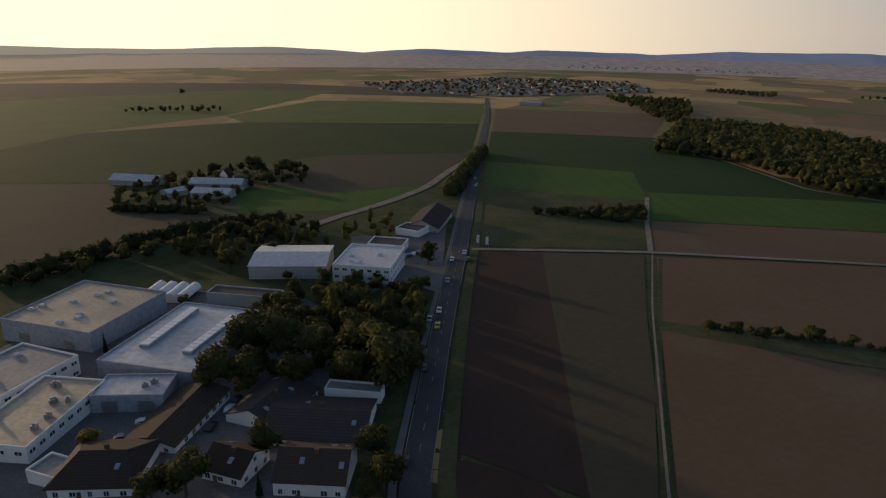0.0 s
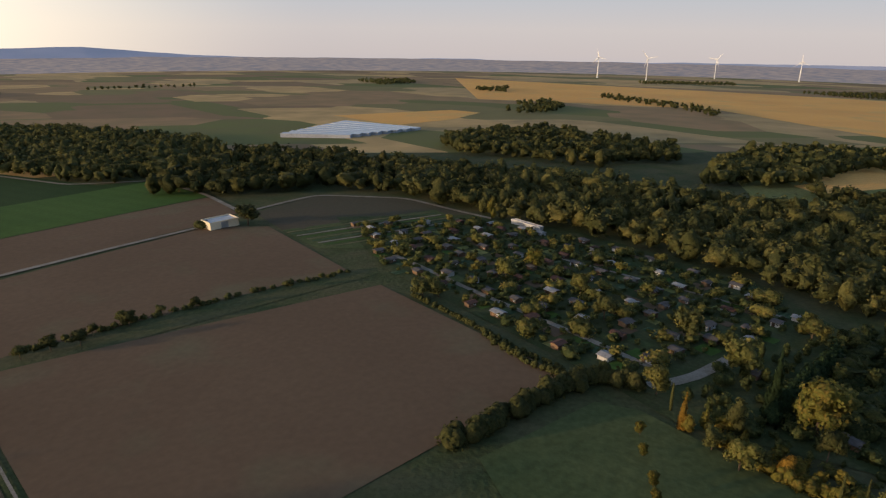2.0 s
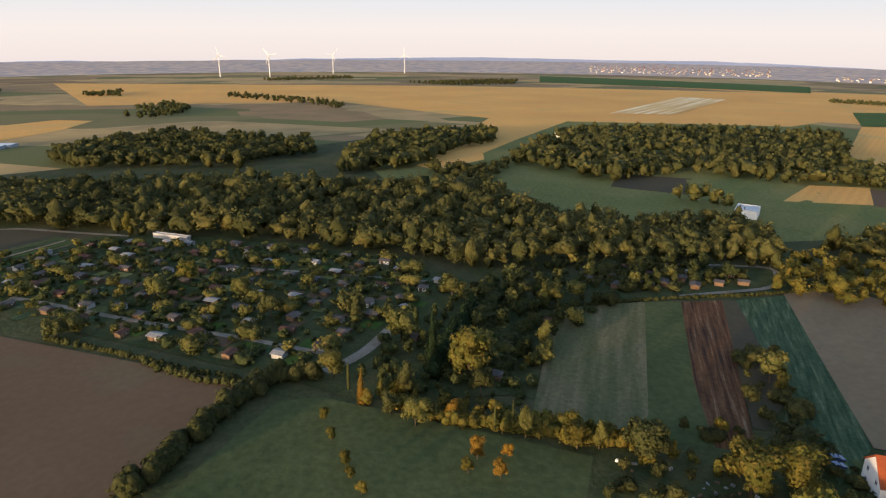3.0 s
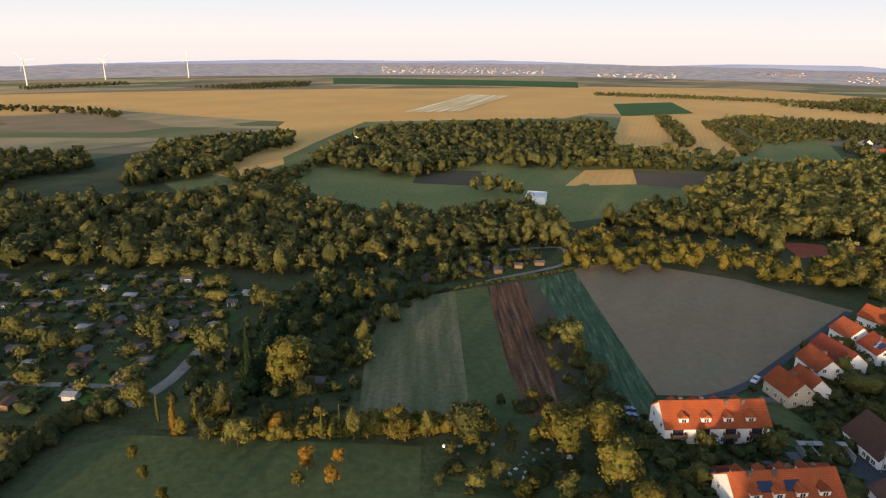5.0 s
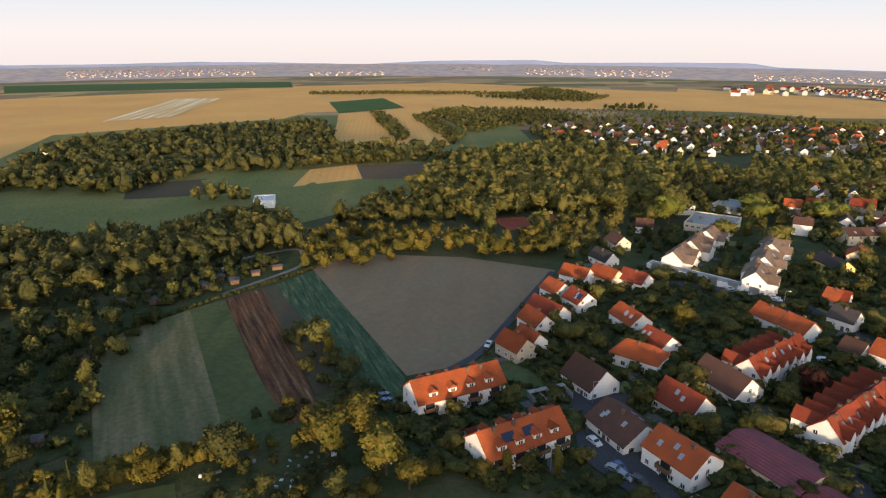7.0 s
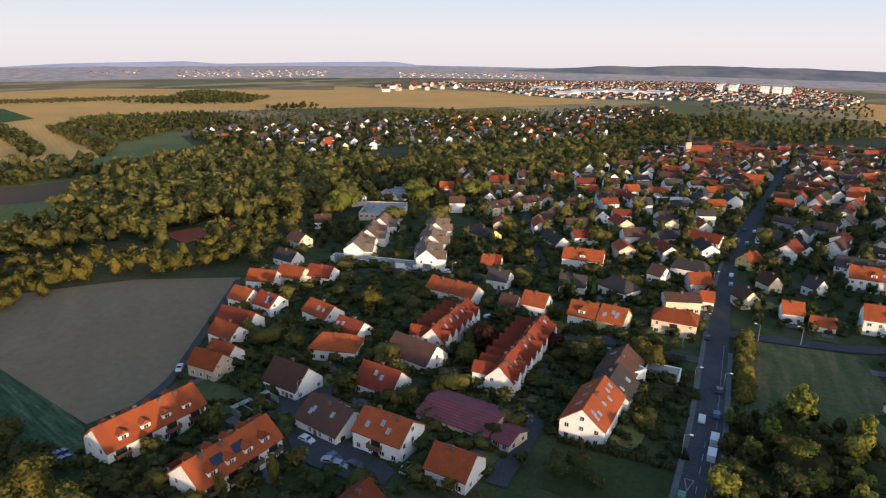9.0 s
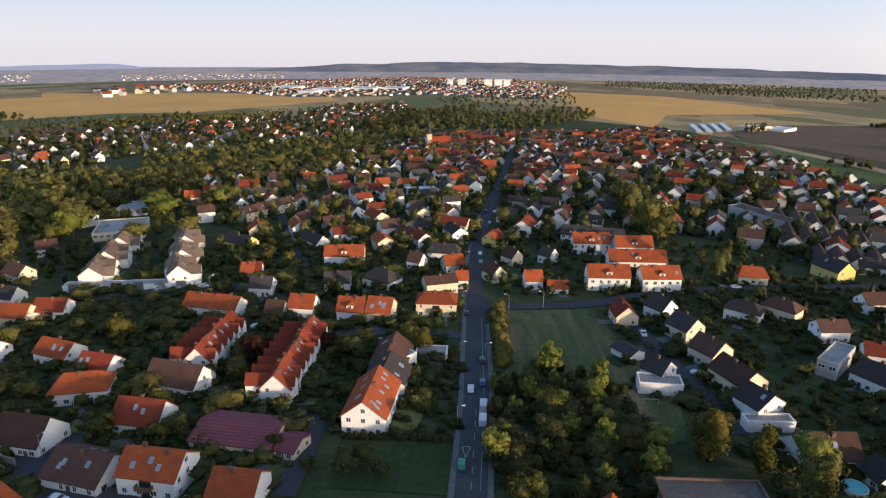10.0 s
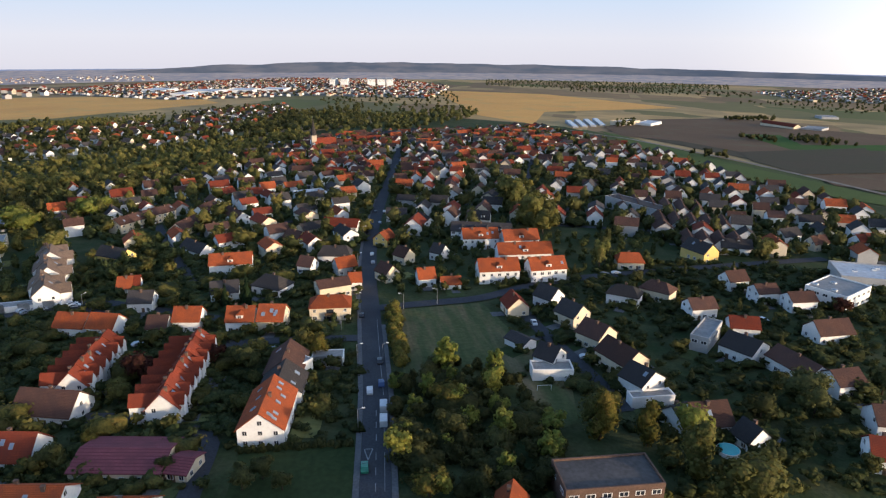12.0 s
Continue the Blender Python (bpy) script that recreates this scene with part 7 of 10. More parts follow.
simple_house(152.1, 306.2, 253.6, 16.3, 6.6, 4.87, 7.83, WALL_WHITE, TILE_BROWN, "white terraced house with a brown tiled roof", group='terraced houses in a row')
simple_house(159.5, 304.4, 252.4, 16.3, 6.6, 4.87, 7.83, WALL_WHITE, TILE_BROWN, "white terraced house with a brown tiled roof", group='terraced houses in a row')
simple_house(166.9, 302.6, 251.2, 16.2, 6.6, 4.87, 7.83, WALL_WHITE, TILE_BROWN, "white terraced house with a brown tiled roof", group='terraced houses in a row')
simple_house(174.3, 300.9, 250.0, 16.2, 6.6, 4.87, 7.83, WALL_WHITE, TILE_BROWN, "white terraced house with a brown tiled roof", group='terraced houses in a row')
house(52.5, 355.4, 343.9, 12.8, 8.8, 5.04, 8.7, WALL_WHITE, TILE_DARK, "white rendered house with a dark grey tiled gabled roof", dormers=2)
house(49.5, 325.6, 347.6, 30.7, 9.68, 5.46, 9.13, WALL_WHITE, TILE_DARK, "long dark-roofed block with gabled dormers", dormers=4)
KEEP_CLEAR.append((158.3, 518.5, 11.0))
KEEP_CLEAR.append((178.5, 529.5, 11.0))
KEEP_CLEAR.append((197.5, 535.3, 11.0))
KEEP_CLEAR.append((206.2, 513.0, 11.0))
KEEP_CLEAR.append((173.0, 485.1, 11.0))
KEEP_CLEAR.append((153.1, 478.1, 11.0))
STREET_LINE = [(-5.8, 220.0), (-7.6, 258.1), (-7.9, 309.8), (-6.7, 356.0), (-2.0, 431.4), (4.8, 513.4), (10.8, 605.0), (17.2, 699.4)]
TOWN_WEST = [(-221.0, 472.5), (-158.9, 540.5), (-120.6, 687.2), (-27.0, 827.8), (7.8, 812.8), (4.8, 558.8), (-11.9, 312.4), (-67.3, 289.5), (-122.9, 313.9), (-199.1, 380.2)]
TOWN_EAST = [(14.6, 806.2), (208.0, 856.2), (269.2, 710.7), (283.2, 503.9), (305.9, 399.6), (306.8, 351.2), (244.5, 274.6), (174.0, 284.3), (122.2, 326.8), (104.7, 352.3), (34.8, 330.8), (2.0, 311.3)]
CORE = [(-104.0, 618.0), (-77.1, 771.8), (14.9, 825.2), (220.5, 908.8), (201.9, 699.2), (106.6, 554.1), (8.1, 479.2), (-16.9, 481.1), (-82.3, 537.1)]
VILLAGE = [(-587.2, 543.9), (-483.1, 523.7), (-415.2, 498.7), (-369.6, 521.0), (-356.5, 606.3), (-310.5, 675.1), (-227.4, 691.4), (-185.1, 773.5), (-185.2, 880.5), (-159.7, 1034.7), (-149.7, 1166.7), (-200.0, 1389.9), (-313.6, 1278.7), (-324.2, 1052.2), (-373.3, 944.0), (-476.3, 926.8), (-493.5, 820.7), (-565.0, 754.2), (-615.0, 679.0), (-651.9, 619.6)]
FAR_TOWN = [(-1101.7, 2182.5), (-969.0, 2833.8), (-509.6, 3548.0), (64.1, 3307.2), (245.7, 2388.5), (114.7, 1655.9), (-174.0, 1803.4), (-503.8, 1648.8)]
FAR_TOWN_B = [(1272.2, 2200.0), (2325.0, 2943.9), (1316.6, 1655.8), (1119.0, 1709.7)]
FAR_TOWN_C = [(401.1, -1734.5), (62.7, -2226.7), (-353.7, -2121.1), (-326.1, -1631.4), (14.3, -1356.6), (253.8, -1412.0)]
FAR_TOWN_E = [(-1220.4, 1936.8), (-1138.5, 2391.4), (-898.4, 1894.8), (-1001.0, 1640.9)]
CHURCH = [(-58.9, 681.0)]
TURBINES = [(-2613.9, -1152.2), (-2559.1, -927.9), (-3110.3, -822.3), (-3193.2, -499.8)]
tree(-167.8, -8.5, 16.5, 1.0, "weeping", LEAF_YELLOW, "yellowing weeping tree in the gardens")
tree(-167.7, -19.1, 22.1, 0.5, "cone", NEEDLES, "dark conifer in the gardens")
tree(-187.0, 14.2, 10.9, 0.9, "tall", LEAF_LIGHT, "light green tall leafy tree in the gardens")
tree(-162.9, -46.9, 11.0, 1.0, "round", LEAF_LIGHT, "light green broad leafy tree in the gardens")
tree(-190.0, -30.8, 12.8, 1.1, "round", LEAF_LIGHT, "light green broad leafy tree in the gardens")
tree(-149.6, -35.8, 10.9, 0.6, "cone", LEAF_ORANGE, "orange autumn conifer in the gardens")
tree(-156.8, -41.0, 8.3, 0.5, "column", LEAF_MID, "green slim columnar tree in the gardens")
tree(-204.4, -50.8, 14.7, 0.9, "round", LEAF_MID, "green broad leafy tree in the gardens")
tree(-204.0, -79.9, 12.0, 1.0, "round", LEAF_MID, "green broad leafy tree in the gardens")
tree(-230.2, -18.7, 11.4, 1.2, "round", LEAF_LIGHT, "light green broad leafy tree in the gardens")
tree(-226.0, 17.1, 13.3, 0.9, "round", LEAF_LIGHT, "light green broad leafy tree in the gardens")
tree(-233.6, 7.9, 8.7, 1.0, "round", LEAF_MID, "green broad leafy tree in the gardens")
tree(-219.1, -129.4, 10.5, 1.0, "round", LEAF_LIGHT, "light green broad leafy tree in the gardens")
tree(-238.4, -127.8, 10.8, 0.9, "round", LEAF_YELLOW, "yellowing broad leafy tree in the gardens")
tree(-221.8, -97.3, 10.6, 1.0, "round", LEAF_LIGHT, "light green broad leafy tree in the gardens")
tree(-181.9, -144.5, 7.8, 1.3, "round", LEAF_MID, "green broad leafy tree in the gardens")
tree(-276.5, 12.3, 11.8, 0.7, "tall", LEAF_LIGHT, "light green tall leafy tree in the gardens")
tree(-302.1, -189.0, 13.2, 0.7, "tall", LEAF_YELLOW, "yellowing tall leafy tree in the gardens")
tree(-127.2, -4.1, 6.7, 0.8, "round", LEAF_ORANGE, "orange autumn broad leafy tree in the gardens")
tree(-120.4, 1.3, 6.0, 0.8, "round", LEAF_ORANGE, "orange autumn broad leafy tree in the gardens")
tree(-121.6, -5.9, 5.1, 0.8, "round", LEAF_YELLOW, "yellowing broad leafy tree in the gardens")
tree(-128.7, 2.6, 4.8, 0.8, "round", LEAF_ORANGE, "orange autumn broad leafy tree in the gardens")
tree(-140.3, -43.1, 4.9, 0.8, "round", LEAF_YELLOW, "yellowing broad leafy tree in the gardens")
tree(-131.6, -39.1, 4.7, 0.8, "round", LEAF_YELLOW, "yellowing broad leafy tree in the gardens")
tree(-121.8, -33.3, 5.2, 0.8, "round", LEAF_YELLOW, "yellowing broad leafy tree in the gardens")
tree(-116.9, -30.8, 4.3, 0.8, "round", LEAF_YELLOW, "yellowing broad leafy tree in the gardens")
tree(-111.7, -27.4, 4.6, 0.8, "round", LEAF_YELLOW, "yellowing broad leafy tree in the gardens")
tree(-139.6, -0.5, 8.7, 0.35, "column", LEAF_MID, "green slim columnar tree in the gardens")
tree(-140.1, 3.8, 9.0, 0.35, "column", LEAF_MID, "green slim columnar tree in the gardens")
tree(-138.0, 7.0, 8.6, 0.9, "tall", LEAF_LIGHT, "light green tall leafy tree in the gardens")
tree(-140.0, -20.1, 9.6, 1.0, "round", LEAF_LIGHT, "light green broad leafy tree in the gardens")
tree(-144.7, -27.3, 7.4, 0.9, "round", LEAF_MID, "green broad leafy tree in the gardens")
tree(-135.8, 18.9, 7.9, 1.0, "round", LEAF_YELLOW, "yellowing broad leafy tree in the gardens")
tree(-135.3, 24.1, 7.6, 0.8, "tall", LEAF_LIGHT, "light green tall leafy tree in the gardens")
tree(-132.1, 34.6, 11.7, 1.0, "round", LEAF_MID, "green broad leafy tree in the gardens")
tree(-145.7, 46.1, 4.7, 0.8, "round", LEAF_MID, "green broad leafy tree in the gardens")
tree(-129.6, 55.7, 9.8, 1.1, "round", LEAF_YELLOW, "yellowing broad leafy tree in the gardens")
tree(-175.4, 77.0, 12.1, 0.9, "round", LEAF_LIGHT, "light green broad leafy tree in the gardens")
tree(-168.9, 77.7, 7.6, 0.8, "round", LEAF_YELLOW, "yellowing broad leafy tree in the gardens")
tree(-161.2, 66.8, 8.2, 0.8, "round", LEAF_MID, "green broad leafy tree in the gardens")
tree(-156.1, -4.7, 11.1, 0.8, "round", LEAF_MID, "green broad leafy tree in the gardens")
tree(-155.4, -24.6, 10.3, 0.8, "tall", LEAF_MID, "green tall leafy tree in the gardens")
tree(-176.5, 8.6, 4.7, 0.8, "round", LEAF_YELLOW, "yellowing broad leafy tree in the gardens")
tree(-144.5, -11.4, 6.0, 0.9, "round", LEAF_ORANGE, "orange autumn broad leafy tree in the gardens")
tree(-143.0, -16.9, 7.3, 0.9, "round", LEAF_MID, "green broad leafy tree in the gardens")
tree(-123.6, 64.4, 12.4, 1.0, "round", LEAF_YELLOW, "yellowing broad leafy tree in the gardens")
tree(-106.7, 60.9, 14.8, 0.9, "round", LEAF_YELLOW, "yellowing broad leafy tree in the gardens")
tree(-99.6, 62.4, 9.9, 1.0, "round", LEAF_YELLOW, "yellowing broad leafy tree in the gardens")
tree(-120.9, 53.5, 14.3, 1.1, "round", LEAF_YELLOW, "yellowing broad leafy tree in the gardens")
tree(-105.3, 48.2, 8.1, 0.9, "round", LEAF_LIGHT, "light green broad leafy tree in the gardens")
tree(-112.0, 30.4, 6.5, 0.9, "round", LEAF_LIGHT, "light green broad leafy tree in the gardens")
tree(-130.7, 32.9, 13.0, 1.0, "round", LEAF_MID, "green broad leafy tree in the gardens")
tree(-134.6, 18.9, 8.7, 1.0, "round", LEAF_YELLOW, "yellowing broad leafy tree in the gardens")
tree(-115.7, 23.4, 4.2, 0.8, "round", LEAF_MID, "green broad leafy tree in the gardens")
tree(-109.0, 42.0, 5.0, 1.0, "round", LEAF_MID, "green broad leafy tree in the gardens")
tree(-115.3, 36.4, 7.2, 0.9, "round", LEAF_MID, "green broad leafy tree in the gardens")
tree(-144.4, 149.9, 8.2, 0.9, "round", LEAF_LIGHT, "light green broad leafy tree in the gardens")
tree(-180.5, 198.5, 8.7, 0.9, "round", LEAF_LIGHT, "light green broad leafy tree in the gardens")
tree(-153.7, 180.9, 10.0, 1.0, "round", LEAF_LIGHT, "light green broad leafy tree in the gardens")
tree(-139.6, 194.8, 7.6, 1.2, "round", LEAF_MID, "green broad leafy tree in the gardens")
tree(-122.7, 137.3, 8.3, 1.1, "round", LEAF_MID, "green broad leafy tree in the gardens")
tree(-226.5, 330.2, 19.7, 1.2, "round", LEAF_LIGHT, "light green broad leafy tree in the gardens")
tree(-120.6, 187.8, 11.0, 1.1, "round", LEAF_YELLOW, "yellowing broad leafy tree in the gardens")
tree(-75.5, 133.5, 8.9, 1.0, "round", LEAF_MID, "green broad leafy tree in the gardens")
tree(-72.2, 162.7, 8.5, 1.0, "round", LEAF_LIGHT, "light green broad leafy tree in the gardens")
tree(-91.7, 82.9, 6.5, 0.8, "tall", LEAF_YELLOW, "yellowing tall leafy tree in the gardens")
tree(-84.6, 91.1, 8.5, 0.6, "tall", LEAF_YELLOW, "yellowing tall leafy tree in the gardens")
tree(-99.9, 152.7, 5.2, 1.1, "round", LEAF_YELLOW, "yellowing broad leafy tree in the gardens")
tree(-80.1, 95.0, 2.8, 0.9, "round", LEAF_LIGHT, "light green broad leafy tree in the gardens")
tree(-73.1, 168.2, 6.6, 1.1, "round", LEAF_LIGHT, "light green broad leafy tree in the gardens")
tree(-89.2, 182.5, 8.2, 1.0, "round", LEAF_RED, "dark red broad leafy tree in the gardens")
tree(-52.7, 237.6, 13.1, 0.7, "cone", NEEDLES, "dark conifer in the gardens")
tree(-108.4, 272.2, 8.1, 1.0, "round", LEAF_MID, "green broad leafy tree in the gardens")
tree(-51.9, 184.9, 8.4, 1.0, "round", LEAF_RED, "dark red broad leafy tree in the gardens")
tree(-45.2, 185.4, 7.3, 1.1, "round", LEAF_MID, "green broad leafy tree in the gardens")
tree(-21.2, 186.8, 10.2, 0.9, "round", LEAF_YELLOW, "yellowing broad leafy tree in the gardens")
tree(-69.9, 140.5, 6.8, 0.9, "round", LEAF_YELLOW, "yellowing broad leafy tree in the gardens")
tree(-49.5, 129.1, 6.1, 1.0, "round", LEAF_MID, "green broad leafy tree in the gardens")
tree(15.8, 152.6, 9.7, 1.3, "round", LEAF_YELLOW, "yellowing broad leafy tree in the gardens")
tree(4.1, 139.6, 5.9, 1.1, "round", LEAF_LIGHT, "light green broad leafy tree in the gardens")
tree(8.0, 115.9, 7.5, 1.5, "round", LEAF_YELLOW, "yellowing broad leafy tree in the gardens")
tree(6.3, 128.6, 7.5, 1.0, "round", LEAF_MID, "green broad leafy tree in the gardens")
tree(25.2, 131.8, 6.7, 1.2, "round", LEAF_MID, "green broad leafy tree in the gardens")
tree(15.0, 137.5, 9.5, 1.2, "round", LEAF_MID, "green broad leafy tree in the gardens")
tree(28.5, 162.8, 7.1, 1.0, "round", LEAF_YELLOW, "yellowing broad leafy tree in the gardens")
tree(37.3, 128.6, 8.3, 0.6, "cone", NEEDLES, "dark conifer in the gardens")
tree(50.9, 135.0, 13.9, 1.0, "tall", LEAF_YELLOW, "yellowing tall leafy tree in the gardens")
tree(61.8, 131.9, 12.1, 0.9, "tall", LEAF_YELLOW, "yellowing tall leafy tree in the gardens")
tree(67.3, 118.1, 14.7, 1.0, "tall", LEAF_LIGHT, "light green tall leafy tree in the gardens")
tree(75.8, 109.8, 9.3, 1.3, "round", LEAF_LIGHT, "light green broad leafy tree in the gardens")
tree(111.6, 142.8, 10.4, 1.1, "round", LEAF_MID, "green broad leafy tree in the gardens")
tree(25.0, 116.6, 6.7, 1.0, "round", LEAF_MID, "green broad leafy tree in the gardens")
tree(32.3, 116.1, 7.8, 1.0, "round", LEAF_DARK, "dark green broad leafy tree in the gardens")
tree(18.7, 115.1, 7.7, 1.0, "round", LEAF_DARK, "dark green broad leafy tree in the gardens")
tree(111.6, 158.3, 7.0, 1.1, "round", LEAF_MID, "green broad leafy tree in the gardens")
tree(100.1, 162.2, 4.4, 1.1, "bush", LEAF_MID, "green bush in the gardens")
tree(169.2, 212.7, 8.7, 1.0, "round", LEAF_RED, "dark red broad leafy tree in the gardens")
tree(101.0, 281.8, 16.3, 0.8, "tall", LEAF_MID, "green tall leafy tree in the gardens")
tree(185.2, 288.7, 11.2, 1.0, "round", LEAF_LIGHT, "light green broad leafy tree in the gardens")
tree(79.5, 389.5, 26.5, 0.9, "round", LEAF_LIGHT, "light green broad leafy tree in the gardens")
tree(80.5, 353.2, 22.8, 0.9, "round", LEAF_LIGHT, "light green broad leafy tree in the gardens")
tree(80.2, 433.3, 17.5, 0.9, "round", LEAF_LIGHT, "light green broad leafy tree in the gardens")
tree(84.1, 334.1, 15.6, 0.9, "round", LEAF_LIGHT, "light green broad leafy tree in the gardens")
tree(-74.2, 167.4, 7.6, 1.1, "round", LEAF_LIGHT, "light green broad leafy tree in the gardens")
tree(-70.8, 175.3, 12.2, 0.9, "round", LEAF_RED, "dark red broad leafy tree in the gardens")
tree(-41.4, 179.4, 10.9, 1.0, "round", LEAF_MID, "green broad leafy tree in the gardens")
tree(-60.3, 235.3, 10.1, 0.9, "cone", NEEDLES, "dark conifer in the gardens")
tree(-28.0, 125.2, 6.4, 1.2, "round", LEAF_MID, "green broad leafy tree in the gardens")
tree(-31.6, 121.6, 7.0, 1.2, "round", LEAF_MID, "green broad leafy tree in the gardens")
tree(-23.1, 120.7, 5.6, 1.1, "round", LEAF_MID, "green broad leafy tree in the gardens")
tree(-44.6, 390.2, 12.2, 1.2, "round", LEAF_MID, "green broad leafy tree in the gardens")
tree(-209.0, 381.6, 14.6, 1.3, "round", LEAF_LIGHT, "light green broad leafy tree in the gardens")
tree(-179.0, 391.0, 13.4, 1.3, "round", LEAF_LIGHT, "light green broad leafy tree in the gardens")
tree(30.4, -155.4, 21.9, 1.0, "round", LEAF_MID, "green broad leafy tree in the gardens")
tree(41.9, -171.3, 18.3, 1.1, "round", LEAF_DARK, "dark green broad leafy tree in the gardens")
tree(57.0, -194.9, 15.2, 0.5, "tall", LEAF_YELLOW, "yellowing tall leafy tree in the gardens")
tree(29.6, -203.1, 11.5, 0.7, "tall", LEAF_LIGHT, "light green tall leafy tree in the gardens")
tree(40.0, -199.3, 10.3, 0.5, "tall", LEAF_LIGHT, "light green tall leafy tree in the gardens")
tree(75.0, -147.3, 16.5, 0.9, "round", LEAF_DARK, "dark green broad leafy tree in the gardens")
tree(68.6, -151.1, 13.5, 1.0, "round", LEAF_DARK, "dark green broad leafy tree in the gardens")
tree(73.6, -167.7, 18.1, 1.1, "round", LEAF_DARK, "dark green broad leafy tree in the gardens")
tree(63.6, -168.8, 18.2, 1.1, "round", LEAF_DARK, "dark green broad leafy tree in the gardens")
tree(54.2, -166.2, 16.2, 1.1, "round", LEAF_MID, "green broad leafy tree in the gardens")
tree(41.9, -154.0, 15.3, 1.0, "round", LEAF_DARK, "dark green broad leafy tree in the gardens")
tree(56.4, -152.4, 13.6, 1.1, "round", LEAF_DARK, "dark green broad leafy tree in the gardens")
tree(74.3, -183.8, 11.7, 1.2, "round", LEAF_DARK, "dark green broad leafy tree in the gardens")
tree(93.7, -119.3, 6.9, 1.2, "round", LEAF_YELLOW, "yellowing broad leafy tree in the gardens")
tree(52.5, -121.1, 10.2, 1.0, "round", LEAF_DARK, "dark green broad leafy tree in the gardens")
tree(63.5, -105.6, 12.2, 1.1, "round", LEAF_DARK, "dark green broad leafy tree in the gardens")
tree(69.8, -103.5, 9.2, 1.1, "round", LEAF_DARK, "dark green broad leafy tree in the gardens")
tree(27.9, -121.6, 11.7, 0.9, "round", LEAF_DARK, "dark green broad leafy tree in the gardens")
tree(23.5, -112.0, 11.1, 1.0, "round", LEAF_DARK, "dark green broad leafy tree in the gardens")
tree(25.6, -108.0, 6.9, 1.0, "round", LEAF_DARK, "dark green broad leafy tree in the gardens")
tree(121.0, -168.7, 7.4, 0.45, "cone", NEEDLES, "dark conifer in the gardens")
tree(113.3, -204.7, 6.0, 1.1, "round", LEAF_MID, "green broad leafy tree in the gardens")
tree(114.8, -247.2, 11.9, 1.0, "round", LEAF_MID, "green broad leafy tree in the gardens")
tree(34.2, -264.9, 11.5, 1.0, "round", LEAF_DARK, "dark green broad leafy tree in the gardens")
tree(87.1, -236.3, 6.0, 1.0, "round", LEAF_DARK, "dark green broad leafy tree in the gardens")
tree(71.3, -234.9, 8.3, 1.0, "round", LEAF_DARK, "dark green broad leafy tree in the gardens")
tree(58.1, -236.5, 6.4, 1.0, "round", LEAF_DARK, "dark green broad leafy tree in the gardens")
tree(50.3, -237.5, 6.0, 1.1, "round", LEAF_DARK, "dark green broad leafy tree in the gardens")
tree(80.9, -303.6, 8.7, 0.6, "tall", LEAF_LIGHT, "light green tall leafy tree in the gardens")
tree(73.6, -328.9, 9.3, 0.6, "tall", LEAF_LIGHT, "light green tall leafy tree in the gardens")
tree(93.2, -292.0, 7.9, 0.8, "round", LEAF_LIGHT, "light green broad leafy tree in the gardens")
tree(110.9, -294.8, 8.6, 0.8, "round", LEAF_MID, "green broad leafy tree in the gardens")
tree(111.6, -327.6, 6.2, 1.0, "round", LEAF_MID, "green broad leafy tree in the gardens")
tree(48.6, -107.4, 6.8, 0.5, "cone", NEEDLES, "dark conifer in the gardens")
tree(37.9, -223.6, 7.9, 1.0, "round", LEAF_DARK, "dark green broad leafy tree in the gardens")
tree(31.8, -233.6, 7.0, 1.0, "round", LEAF_DARK, "dark green broad leafy tree in the gardens")
tree(186.4, -459.2, 16.7, 1.3, "round", LEAF_DARK, "dark green broad leafy tree in the gardens")
tree(167.9, -461.5, 13.4, 1.3, "round", LEAF_DARK, "dark green broad leafy tree in the gardens")
tree(162.7, -471.5, 11.1, 1.2, "round", LEAF_DARK, "dark green broad leafy tree in the gardens")
tree(165.2, -419.9, 12.3, 1.2, "round", LEAF_MID, "green broad leafy tree in the gardens")
tree(219.4, -460.1, 9.7, 1.2, "round", LEAF_DARK, "dark green broad leafy tree in the gardens")
tree(229.7, -412.9, 9.6, 1.1, "round", LEAF_DARK, "dark green broad leafy tree in the gardens")
tree(665.0, -1288.7, 14.3, 1.0, "round", LEAF_DARK, "dark green broad leafy tree in the gardens")
tree(-75.7, -206.4, 6.6, 1.1, "round", LEAF_DARK, "dark green broad leafy tree in the gardens")
tree(-83.2, -203.1, 6.6, 1.1, "round", LEAF_DARK, "dark green broad leafy tree in the gardens")
tree(-100.5, -205.0, 6.8, 1.1, "round", LEAF_DARK, "dark green broad leafy tree in the gardens")
tree(-112.7, -206.3, 4.7, 1.0, "round", LEAF_MID, "green broad leafy tree in the gardens")
tree(-123.8, -201.7, 5.1, 1.1, "round", LEAF_DARK, "dark green broad leafy tree in the gardens")
tree(-158.3, -191.0, 4.2, 1.0, "round", LEAF_MID, "green broad leafy tree in the gardens")
tree(-67.7, -208.1, 6.1, 1.1, "round", LEAF_DARK, "dark green broad leafy tree in the gardens")
tree(-210.1, -284.4, 14.2, 1.2, "round", LEAF_DARK, "dark green broad leafy tree in the gardens")
tree(-191.7, -298.3, 5.8, 1.1, "bush", LEAF_DARK, "dark green bush in the gardens")
tree(-100.5, -209.9, 5.7, 0.9, "round", LEAF_MID, "green broad leafy tree in the gardens")
tree(-89.3, -207.6, 5.5, 0.9, "round", LEAF_MID, "green broad leafy tree in the gardens")
tree(-182.8, -144.2, 8.9, 1.2, "round", LEAF_MID, "green broad leafy tree in the gardens")
